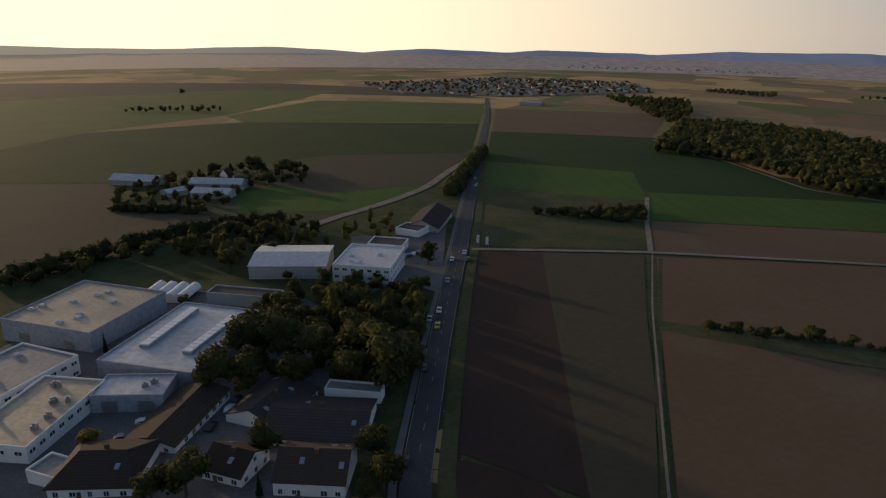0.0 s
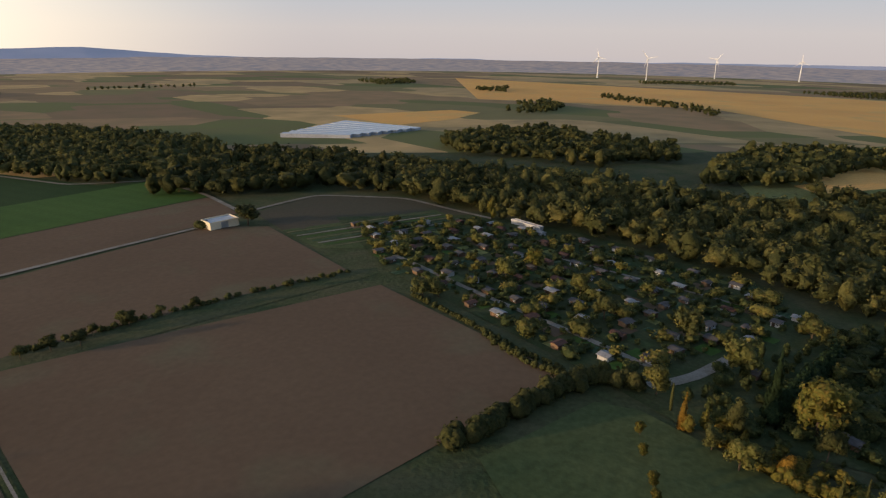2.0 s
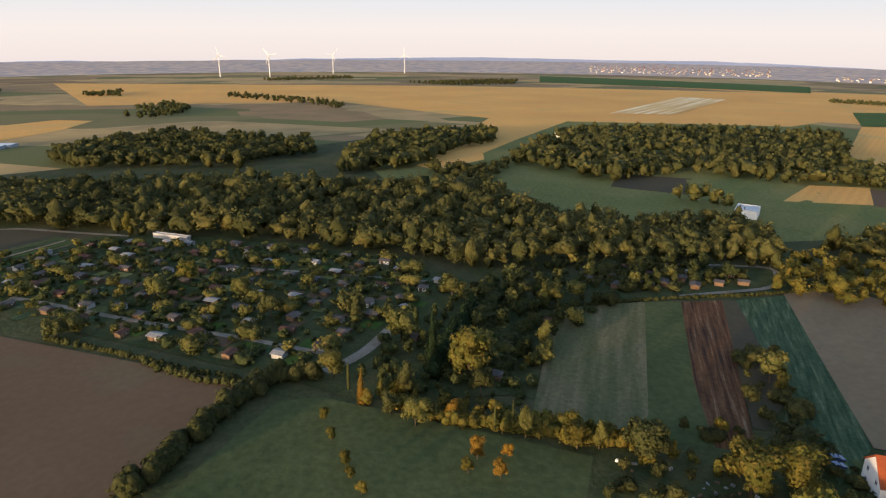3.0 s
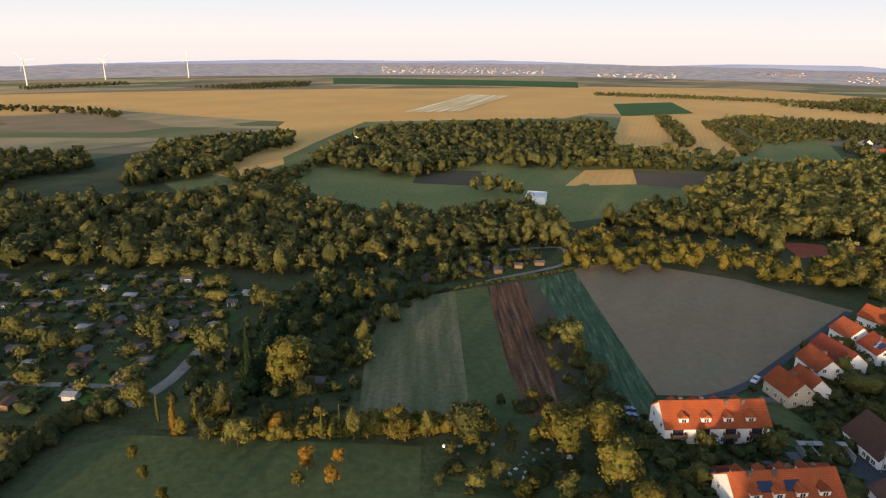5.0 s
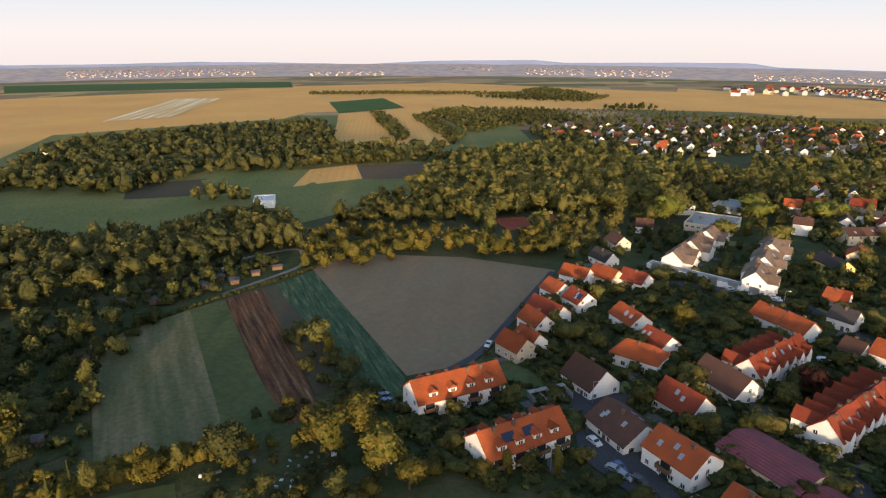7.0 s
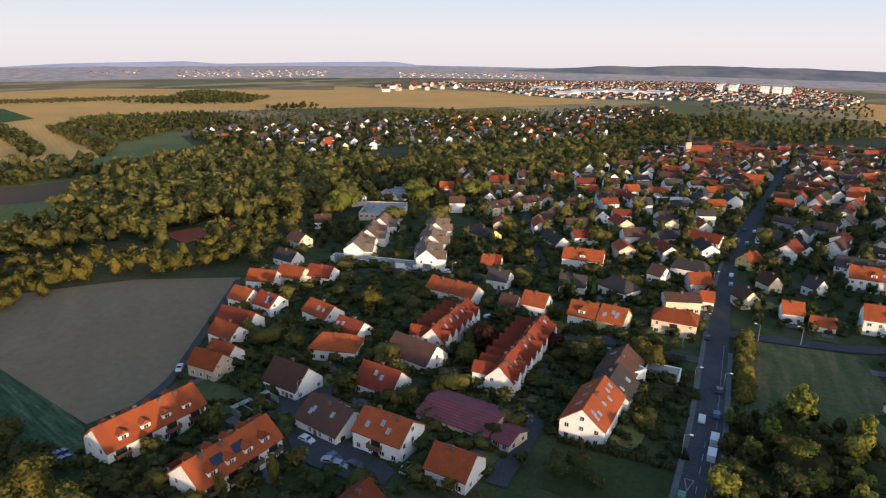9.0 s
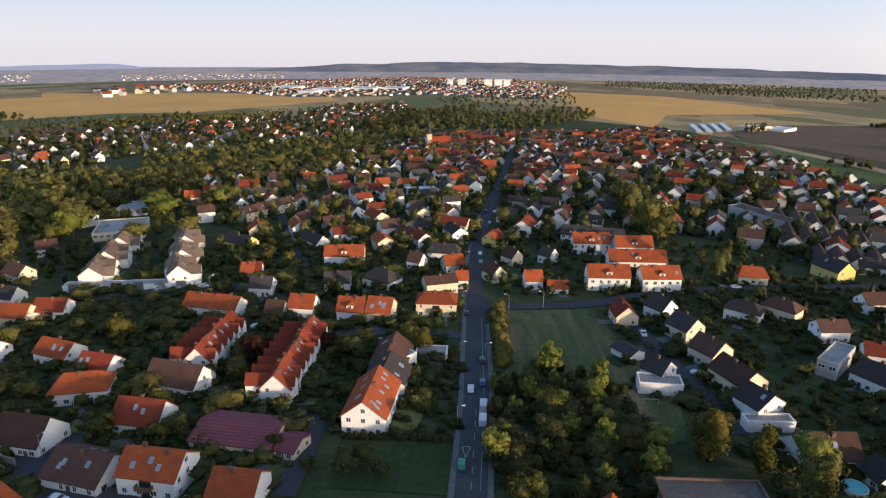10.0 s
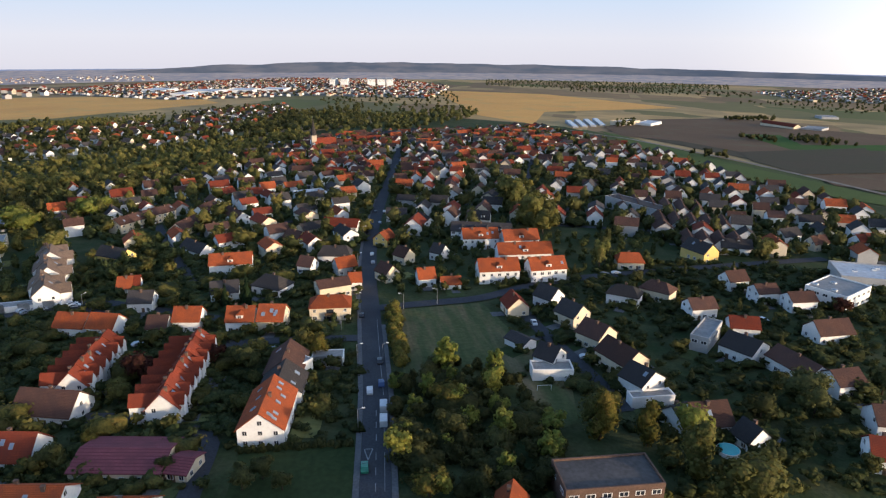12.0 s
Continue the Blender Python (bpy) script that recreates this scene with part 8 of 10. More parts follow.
tree(-185.8, -138.7, 8.2, 1.2, "round", LEAF_MID, "green broad leafy tree in the gardens")
tree(-215.5, 307.5, 20.4, 1.11, "round", LEAF_LIME, "yellowish spreading tree standing between the houses")
tree(-190.0, 353.7, 15.6, 1.35, "round", LEAF_LIME, "yellowish spreading tree standing between the houses")
tree(-168.2, 393.8, 15.7, 1.35, "round", LEAF_LIME, "yellowish spreading tree standing between the houses")
tree(-157.1, 311.8, 14.9, 1.35, "round", LEAF_LIGHT, "green spreading tree standing between the houses")
tree(-181.2, 305.3, 14.4, 1.29, "round", LEAF_LIGHT, "green spreading tree standing between the houses")
tree(-253.0, 303.2, 17.4, 1.35, "round", LEAF_LIGHT, "green spreading tree standing between the houses")
tree(-219.5, 471.3, 16.2, 1.29, "round", LEAF_LIGHT, "green spreading tree standing between the houses")
tree(-197.6, 364.8, 17.6, 1.35, "round", LEAF_LIME, "yellowish spreading tree standing between the houses")
tree(-171.1, 387.2, 15.9, 1.35, "round", LEAF_LIME, "yellowish spreading tree standing between the houses")
tree(-32.0, 401.6, 16.3, 1.29, "round", LEAF_MID, "green spreading tree standing between the houses")
tree(94.8, 270.9, 17.0, 0.68, "round", LEAF_LIGHT, "green spreading tree standing between the houses")
tree(72.9, 131.3, 13.5, 0.86, "round", LEAF_LIME, "yellowish spreading tree standing between the houses")
tree(112.3, 148.6, 12.3, 1.29, "round", LEAF_MID, "green spreading tree standing between the houses")
tree(96.3, 142.0, 8.7, 1.29, "round", LEAF_DARK, "green spreading tree standing between the houses")
tree(139.5, 153.9, 9.0, 1.29, "round", LEAF_DARK, "green spreading tree standing between the houses")
tree(73.8, 106.2, 15.6, 1.35, "round", LEAF_LIGHT, "green spreading tree standing between the houses")
tree(51.9, 139.5, 12.6, 1.07, "round", LEAF_LIGHT, "green spreading tree standing between the houses")
car(24.3, -440.6, 90, 0)
car(26.2, -465.2, 92, 2)
car(24.6, -272.7, 93, 0)
car(17.7, -273.7, 91, 1)
car(20.0, -283.6, 91, 0)
car(23.7, -244.5, 93, 2)
car(23.5, -212.7, 93, 0)
car(25.9, -204.6, 93, 2)
car(22.5, -199.2, 92, 5)
car(22.9, -168.2, 94, 1)
car(20.7, -122.0, 93, 1)
car(28.8, -208.3, 95, 0)
car(-5.3, 163.5, 92, 0)
car(-5.8, 126.8, 92, 6)
car(-2.1, 167.5, 91, 3)
car(-2.6, 182.4, 91, 1)
car(-9.3, 221.1, 92, 1)
car(-6.0, 286.1, 92, 2)
car(-6.6, 299.9, 91, 0)
car(-4.8, 331.4, 88, 1)
car(-3.0, 362.7, 86, 2)
car(-0.4, 391.9, 86, 0)
car(-5.6, 391.9, 87, 1)
car(-1.5, 154.0, 90, 0, van=True)
car(-1.5, 146.5, 90, 0, van=True)
car(-89.4, 108.3, -7, 0)
car(-85.5, 112.8, 86, 0)
car(-82.4, 113.5, 94, 1)
car(-79.2, 105.1, -13, 3)
car(-76.1, 103.2, 7, 2)
car(-73.2, 104.7, 2, 1)
car(-62.1, 108.7, 92, 0)
car(-137.9, 78.3, 95, 3)
car(-134.8, 77.2, 97, 3)
car(-99.8, 139.3, 101, 2)
car(-132.6, 236.9, 38, 2)
car(-128.3, 239.3, 38, 0)
car(-117.5, 242.0, 20, 0)
car(-80.9, 202.7, 38, 0)
car(-35.7, 194.4, 55, 2)
car(-31.4, 195.5, 56, 3)
car(-147.6, 123.2, -58, 0)
car(-79.1, 103.5, 15, 2)
car(61.5, 180.7, -3, 0)
car(51.4, 209.4, -88, 0)
car(83.7, 135.3, 10, 0)
car(135.5, 208.2, -59, 0)
car(94.8, 262.8, 9, 2)
car(100.3, 264.1, 9, 0)
car(111.3, 266.1, 9, 1)
car(-135.2, 239.2, 52, 0)
car(-130.6, 241.6, 25, 2)
car(-119.6, 244.4, 25, 0)
car(49.5, -270.8, -81, 0)
car(47.8, -272.7, -81, 1)
car(46.1, -274.6, -82, 2)
car(44.4, -276.6, -82, 3)
car(42.6, -278.5, -83, 0)
car(40.9, -280.5, -83, 1)
car(39.1, -282.5, -84, 2)
car(37.2, -284.6, -85, 3)
car(35.4, -286.7, -85, 0)
car(69.0, -144.3, -91, 1)
car(69.0, -139.7, -89, 0)
car(69.9, -131.1, -91, 1)
car(87.4, -131.5, -155, 0)
car(88.7, -124.4, -159, 3)
woods(140, [(228.1, -344.9), (251.8, -392.6), (235.3, -449.3), (200.7, -490.9), (157.3, -483.1), (142.9, -437.4), (172.9, -409.6), (166.3, -384.3), (168.1, -333.5)], 9, 5, 9, LEAF_DARK, "dark trees round the farm", keep=True)
woods(141, [(201.8, -225.0), (189.2, -241.4), (158.7, -269.8), (140.8, -302.2), (111.0, -317.2), (94.5, -302.1), (98.0, -263.0), (115.8, -256.8), (152.6, -267.1), (171.8, -234.4), (192.3, -213.3)], 6.5, 6, 10, LEAF_MID, "belt of trees behind the works", keep=True)
woods(142, [(94.3, -282.4), (84.9, -308.8), (65.3, -341.8), (56.0, -307.0), (75.3, -292.4)], 9, 4, 8, LEAF_LIGHT, "young trees round the car park", keep=True)
woods(143, [(-510.7, -28.0), (-562.4, 6.8), (-514.6, -3.1), (-463.1, -11.1), (-482.5, -50.8), (-521.2, -66.8)], 8, 7, 12, LEAF_MID, "dense mixed wood in early autumn")
woods(144, [(-421.2, 104.8), (-449.2, 119.8), (-428.8, 134.5), (-406.9, 136.0)], 8, 9, 14, LEAF_LIGHT, "clump of trees in the meadow")
woods(145, [(-564.6, 280.0), (-485.9, 354.4), (-470.5, 344.6), (-506.2, 257.5)], 8, 6, 10, LEAF_MID, "row of trees behind the plots")
GARDENS_W = [(-181.7, 185.0), (-170.0, 215.0), (-136.7, 298.8), (-79.4, 347.0), (-20.0, 346.9), (-17.8, 217.5), (-17.2, 148.6), (-41.2, 148.4), (-40.4, 114.1), (-106.4, 65.5), (-125.7, 73.1), (-117.3, 91.3), (-123.3, 112.4), (-137.9, 119.5)]
GARDENS_C = [(-48.1, 205.1), (-10.3, 194.7), (-8.0, 140.7), (-26.0, 141.1), (-26.6, 167.3)]
GARDENS_E = [(45.1, 249.0), (79.1, 269.9), (149.5, 280.2), (224.9, 250.5), (110.4, 109.7), (59.4, 112.1), (66.6, 131.7), (53.1, 151.6), (54.5, 179.5), (41.9, 218.0)]
GROVE = [(1.1, 164.9), (15.9, 180.1), (32.2, 173.1), (37.1, 152.6), (41.9, 133.1), (36.5, 113.4), (-0.3, 116.2)]
GROVE_B = [(74.8, -150.4), (88.8, -201.0), (73.7, -231.3), (33.5, -230.2), (24.4, -173.5), (27.3, -146.7), (53.2, -162.7), (65.9, -148.2)]
SCRUB = [(-131.1, 24.9), (-140.4, 44.5), (-148.7, 56.9), (-146.6, 73.0), (-129.9, 74.7), (-96.9, 70.3), (-114.1, 21.2)]
EDGE = [(-149.6, -35.8), (-138.0, 7.0), (-133.5, 36.8), (-125.0, 51.8), (-138.7, 40.5), (-146.1, 8.6), (-158.0, -29.7)]
LUSH_EDGE = [(-188.8, 72.0), (-199.7, 87.0), (-162.9, 80.7), (-135.1, 77.5), (-138.0, 68.9), (-152.7, 65.3)]
HALL_STRIPS = [(103.9, -161.7), (101.6, -188.8), (89.8, -159.4), (86.3, -184.7)]
DOME = [(133.3, -215.6), (115.5, -215.7)]
BANNERS = [(14.0, -296.4), (9.6, -294.2)]
GOAL = [(41.4, 160.6), (45.7, 160.7)]
POOL = [(80.0, 127.8)]
CARPORT = [(-112.6, 110.1), (-110.2, 120.2)]
JUNK = [(-125.7, 46.8), (-125.4, 55.4), (-120.0, 56.0), (-114.6, 50.9), (-112.8, 43.4), (-116.4, 39.4)]
JUNK_B = [(-130.2, 27.4), (-131.2, 38.7), (-125.7, 39.8), (-124.8, 28.7)]
BEDS = [(-212.4, -257.4), (-207.2, -217.2), (-218.2, -209.3), (-292.1, -209.2), (-298.1, -225.9)]
LAMPS = [(-7.8, 143.3), (-9.4, 182.5), (-11.3, 228.6), (-1.6, 182.4), (6.1, 226.7), (19.0, 231.4), (-12.6, 281.8), (-11.6, 331.4)]
LANE_LAMPS = [(-15.8, 209.1), (-103.4, 123.0), (-87.5, 92.0), (-112.8, 238.1)]
GIVE_WAY = [(-5.1, 133.1), (-4.7, 120.0)]
ROAD_MID = [(27.2, -460.7), (22.4, -287.7), (21.6, -231.9), (20.3, -181.9), (19.0, -147.8), (17.5, -112.7)]
STREET_MID = [(-3.3, 118.0), (-3.3, 138.0), (-3.5, 160.9), (-4.4, 182.4), (-5.8, 220.0), (-7.6, 258.1), (-7.9, 309.8), (-6.7, 356.0)]
drape("field", [(316.3, 937.7), (439.9, 1070.8), (610.3, 1114.8), (642.3, 916.4), (698.9, 866.7), (564.1, 694.5), (378.4, 670.0), (353.4, 768.0), (299.4, 812.9)], BROWN, 0.500, "wide brown harrowed field beside the town", "field")
drape("field", [(378.4, 670.0), (588.4, 725.6), (442.1, 538.8), (357.1, 528.3), (354.4, 604.8)], OLIVE_BROWN, 0.520, "dark grey-brown ploughland", "field")
drape("field", [(360.5, 525.7), (439.8, 535.8), (376.9, 455.4), (351.9, 476.8)], BROWN, 0.520, "brown stubble plot beside the road", "field")
drape("field", [(474.0, 852.8), (529.5, 845.3), (491.0, 735.9), (605.8, 747.9), (564.1, 694.5), (450.2, 693.2)], GREEN_CROP, 0.540, "green crop strip between brown fields", "field")
drape("field", [(292.2, 881.2), (307.6, 776.8), (325.2, 582.4), (342.7, 506.0), (360.3, 434.2), (336.5, 403.9), (287.8, 486.5), (268.1, 643.3)], LIGHT_CROP, 0.500, "green meadow between road and houses", "field")
strip("road", [(252.4, 879.3), (271.5, 831.0), (297.6, 788.1), (320.2, 693.8), (341.8, 600.6), (356.5, 511.9), (366.7, 442.5)], 6, GRAVEL, 0.62, "pale country road beside the town", "road", offset=0)
woods(150, [(315.3, 635.3), (342.4, 620.4), (338.4, 611.3), (316.8, 633.2)], 8, 5, 10, LEAF_DARK, "trees and scrub between the fields", leaves=60, size=0.075, name='copse')
woods(151, [(442.9, 800.9), (497.3, 803.7), (468.1, 754.9), (448.7, 799.0)], 8, 5, 10, LEAF_DARK, "trees and scrub between the fields", leaves=60, size=0.075, name='copse')
woods(152, [(522.6, 822.8), (568.1, 787.6), (521.3, 728.6), (505.1, 780.8)], 8, 5, 10, LEAF_DARK, "trees and scrub between the fields", leaves=60, size=0.075, name='copse')
woods(153, [(543.6, 752.0), (565.6, 732.7), (567.2, 733.3), (540.4, 740.8)], 8, 5, 10, LEAF_DARK, "trees and scrub between the fields", leaves=60, size=0.075, name='copse')
woods(154, [(576.9, 1091.4), (678.1, 1108.2), (661.8, 1079.6), (574.7, 1066.6)], 8, 5, 10, LEAF_DARK, "trees and scrub between the fields", leaves=60, size=0.075, name='copse')
woods(155, [(357.0, 1000.3), (392.9, 1024.0), (365.5, 949.6), (334.9, 930.6)], 8, 5, 10, LEAF_DARK, "trees and scrub between the fields", leaves=60, size=0.075, name='copse')
woods(156, [(835.3, 1554.9), (1569.7, 1980.6), (1060.9, 1329.2), (911.3, 1241.6), (897.6, 1450.5)], 26, 5, 9, LEAF_DARK, "far belt of trees in the plain", leaves=12, size=0.15, name='far_woods')
woods(157, [(-159.0, 1647.1), (208.9, 2030.0), (173.1, 1495.3), (22.3, 1196.9), (-29.3, 1269.9), (-100.7, 1388.2)], 26, 5, 9, LEAF_DARK, "far belt of trees in the plain", leaves=12, size=0.15, name='far_woods')
woods(158, [(519.9, 3390.9), (1563.6, 2946.1), (1280.8, 2407.6), (631.4, 2303.5), (395.4, 2574.3)], 26, 5, 9, LEAF_DARK, "far belt of trees in the plain", leaves=12, size=0.15, name='far_woods')
woods(159, [(717.9, 2623.3), (1221.8, 2146.4), (1050.7, 1842.2), (590.5, 2087.3)], 26, 5, 9, LEAF_DARK, "far belt of trees in the plain", leaves=12, size=0.15, name='far_woods')
flat_building(275.9, 959.4, 263.4, 73.5, 7.9, 3.5, METAL_GREY, SKYLIGHT, "long glasshouse with pale frames", bands=0, name='glasshouse', category='greenhouse', group='glasshouses by the town', parapet=0.1)
flat_building(292.5, 969.5, 262.6, 75.2, 8.0, 3.5, METAL_GREY, SKYLIGHT, "long glasshouse with pale frames", bands=0, name='glasshouse', category='greenhouse', group='glasshouses by the town', parapet=0.1)
flat_building(309.5, 979.9, 261.7, 76.9, 8.1, 3.5, METAL_GREY, SKYLIGHT, "long glasshouse with pale frames", bands=0, name='glasshouse', category='greenhouse', group='glasshouses by the town', parapet=0.1)
flat_building(326.9, 990.7, 260.9, 78.8, 8.2, 3.5, METAL_GREY, SKYLIGHT, "long glasshouse with pale frames", bands=0, name='glasshouse', category='greenhouse', group='glasshouses by the town', parapet=0.1)
flat_building(400.2, 976.8, 315.8, 23.7, 42.0, 4, WALL_WHITE, FLAT_PALE, "white hall at the edge of the town", bands=0)
flat_building(361.8, 973.1, 297.5, 20.1, 42.1, 6, WALL_CREAM, FLAT_GREY, "cream works hall at the edge of the town", bands=0)
simple_house(600.1, 961.9, 285.7, 63.2, 14.08, 4.2, 7.83, WALL_CREAM, TILE_DEEP, "long farm building with a deep red roof")
flat_building(636.6, 931.7, 311.0, 28.0, 34.2, 3, WALL_GREY, FLAT_GREY, "low pale farm hall in the fields", bands=0)
flat_building(800.8, 1144.8, 347.8, 28.7, 31.4, 4, WALL_GREY, FLAT_GREY, "long white hall in the fields", bands=0)
flat_building(-173.0, 2448.2, 356.2, 17.8, 78.0, 28, WALL_WHITE, FLAT_GREY, "tall white apartment block in the far town", bands=3, name='apartment_block', category='building', group='far apartment blocks')
flat_building(-133.5, 2446.2, 357.5, 23.7, 78.3, 28, WALL_WHITE, FLAT_GREY, "tall white apartment block in the far town", bands=3, name='apartment_block', category='building', group='far apartment blocks')
flat_building(-39.2, 2445.1, 0.8, 27.7, 78.9, 28, WALL_WHITE, FLAT_GREY, "tall white apartment block in the far town", bands=3, name='apartment_block', category='building', group='far apartment blocks')
flat_building(-4.4, 2446.0, 2.0, 27.8, 79.0, 28, WALL_WHITE, FLAT_GREY, "tall white apartment block in the far town", bands=3, name='apartment_block', category='building', group='far apartment blocks')
flat_building(24.7, 2447.3, 3.0, 23.9, 79.0, 28, WALL_WHITE, FLAT_GREY, "tall white apartment block in the far town", bands=3, name='apartment_block', category='building', group='far apartment blocks')
flat_building(-658.8, 2080.2, 344.6, 72.7, 76.0, 10, WALL_WHITE, FLAT_PALE, "large white industrial hall in the far town", bands=0, name='far_hall', category='hall', group='far industrial halls')
flat_building(-495.2, 1964.0, 347.4, 83.0, 71.4, 10, WALL_WHITE, FLAT_PALE, "large white industrial hall in the far town", bands=0, name='far_hall', category='hall', group='far industrial halls')
flat_building(-403.2, 2021.8, 349.4, 75.4, 78.0, 10, WALL_WHITE, FLAT_PALE, "large white industrial hall in the far town", bands=0, name='far_hall', category='hall', group='far industrial halls')
flat_building(-316.5, 2048.1, 351.4, 67.0, 82.0, 10, WALL_WHITE, FLAT_PALE, "large white industrial hall in the far town", bands=0, name='far_hall', category='hall', group='far industrial halls')
flat_building(-511.8, 1800.5, 347.0, 46.1, 59.3, 10, WALL_WHITE, FLAT_PALE, "large white industrial hall in the far town", bands=0, name='far_hall', category='hall', group='far industrial halls')
drape("lawn", [(-131.8, 109.2), (-136.2, 121.4), (-116.5, 122.1), (-114.1, 113.5), (-118.3, 106.2)], GRASS, 0.300, "garden lawn behind the terrace", "lawn")
house(-106.8, 85.8, 81.6, 5.0, 4.4, 2.1, 3.48, WALL_WHITE, TILE_DEEP, "small red-tiled outbuilding behind the terrace", windows=False, chimneys=0)
house(-105.3, 92.9, 81.6, 5.0, 4.4, 2.1, 3.48, WALL_WHITE, TILE_DEEP, "small red-tiled outbuilding behind the terrace", windows=False, chimneys=0)
house(-104.9, 98.3, 81.7, 5.0, 4.4, 2.1, 3.48, WALL_WHITE, TILE_DEEP, "small red-tiled outbuilding behind the terrace", windows=False, chimneys=0)
house(-104.6, 106.5, 81.9, 5.0, 4.4, 2.1, 3.48, WALL_WHITE, TILE_DEEP, "small red-tiled outbuilding behind the terrace", windows=False, chimneys=0)
woods(180, [(-958.7, 536.4), (-964.2, 562.4), (-643.7, 413.9), (-621.4, 380.1)], 7, 6, 10, LEAF_MID, "row of trees between stubble plots", leaves=40, size=0.085, name="copse")
woods(181, [(-863.8, 557.7), (-884.5, 596.2), (-602.3, 459.4), (-566.4, 415.4)], 7, 6, 10, LEAF_MID, "row of trees between stubble plots", leaves=40, size=0.085, name="copse")
woods(182, [(-956.9, 657.6), (-978.2, 739.3), (-675.6, 586.4), (-657.1, 500.2)], 8.5, 5, 9, LEAF_LIGHT, "scrub on a green slope beside the fields", leaves=40, size=0.085, name="copse")
woods(183, [(-945.4, 726.3), (-885.9, 840.3), (-711.2, 777.8), (-662.3, 659.6), (-674.9, 590.1)], 9, 5, 9, LEAF_MID, "scrub and hedges beside the village", leaves=40, size=0.085, name="copse")
woods(184, [(-1630.7, 734.8), (-1546.4, 915.1), (-1311.3, 1184.2), (-1254.3, 1133.4), (-1451.9, 859.6), (-1554.2, 700.5)], 9, 6, 9, LEAF_MID, "hedge between far stubble fields", leaves=40, size=0.085, name="copse")
woods(185, [(-1395.6, 1259.4), (-1490.3, 1442.5), (-1062.9, 1230.8), (-990.8, 1061.6), (-1183.3, 1101.3)], 10, 7, 12, LEAF_MID, "clump of trees in the far fields", leaves=40, size=0.085, name="copse")
woods(186, [(-208.9, 1094.3), (-37.9, 1127.5), (-29.1, 944.2), (-75.5, 891.9), (-112.1, 945.1), (-158.5, 761.6)], 9, 7, 12, LEAF_MID, "dense trees between the village and the old town", leaves=40, size=0.085, name="woodland")
woods(187, [(-610.2, 940.6), (-472.1, 1086.9), (-344.9, 1117.5), (-380.5, 961.7), (-485.7, 945.0), (-507.2, 843.4)], 9, 5, 9, LEAF_LIGHT, "scrub behind the village", leaves=40, size=0.085, name="copse")
OVERGROWN = [(-242.7, -12.7), (-265.3, 9.6), (-291.0, 45.3), (-286.1, 92.3), (-269.5, 97.2), (-249.5, 56.6), (-223.8, 33.5), (-199.1, 22.8), (-173.9, 11.5), (-176.6, -13.2)]
# unseen trees near the eye, added to keep low sun off the houses
woods(228, [(-44, 52), (-10, 42), (-2, 76), (-26, 80)], 6.0, 13, 17.5, LEAF_MID, "unseen leafy trees added to shade the near houses", keep=True)
woods(160, [(-221.3, 210.6), (-248.6, 263.8), (-272.0, 321.2), (-290.7, 409.7), (-245.9, 379.5), (-220.7, 309.7), (-223.5, 283.5), (-207.5, 234.9), (-195.6, 211.8)], 8.0, 6, 12, LEAF_LIGHT, "belt of leafy trees beside the houses", keep=True)
woods(161, [(-256.7, 354.5), (-298.2, 452.4), (-257.5, 474.8), (-191.3, 401.6), (-159.4, 385.7), (-157.8, 364.2), (-182.3, 350.7), (-175.7, 320.5), (-187.1, 317.5), (-225.4, 340.6)], 8.5, 5, 11, LEAF_LIGHT, "leafy trees round the school", keep=True)
woods(162, [(-497.5, 434.1), (-496.5, 521.2), (-347.7, 491.1), (-266.1, 511.5), (-216.5, 575.6), (-139.1, 704.2), (-112.1, 577.4), (-152.4, 481.5), (-202.1, 444.0), (-263.0, 447.2), (-338.7, 445.0), (-415.9, 441.2), (-469.9, 408.3)], 8.5, 7, 13, LEAF_LIGHT, "dense mixed wood in early autumn", keep=True, leaves=100, size=0.058)
woods(163, [(-905.9, 799.8), (-766.9, 1017.1), (-518.7, 1084.4), (-277.2, 1368.8), (-215.0, 1071.4), (-408.8, 855.3), (-581.8, 825.1), (-604.0, 635.4), (-698.9, 613.6)], 14, 3, 6, LEAF_MID, "scattered trees and scrub at the edge of the village", leaves=40, size=0.085, keep=True)
woods(164, [(-211.5, 301.9), (-175.5, 297.8), (-137.8, 311.0), (-134.7, 335.4), (-97.8, 333.6), (-93.3, 301.0), (-113.8, 257.8), (-149.8, 253.7), (-182.6, 264.7)], 7, 3, 8, LEAF_GARDEN, "garden trees between the terraces", keep=True, leaves=120, size=0.075)
woods(165, [(-325.6, 585.2), (-261.4, 663.2), (-182.5, 790.4), (-115.6, 876.8), (-81.0, 816.8), (-100.3, 667.0), (-168.8, 576.2), (-230.7, 494.8), (-270.1, 480.0)], 9.0, 6, 10, LEAF_LIGHT, "dense mixed wood in early autumn", keep=True, leaves=60, size=0.072)
woods(166, [(133.5, 462.5), (153.3, 510.8), (205.5, 525.7), (204.5, 485.1), (170.3, 440.9)], 7, 7, 12, LEAF_MID, "clump of dark trees among the houses", leaves=120, size=0.07)
woods(167, [(-199.7, 213.5), (-211.0, 234.5), (-215.0, 270.2), (-204.7, 297.5), (-169.7, 255.4), (-173.3, 241.5), (-195.2, 235.7)], 6.5, 3, 8, LEAF_GARDEN, "garden trees beside the houses", keep=True, leaves=120, size=0.075)
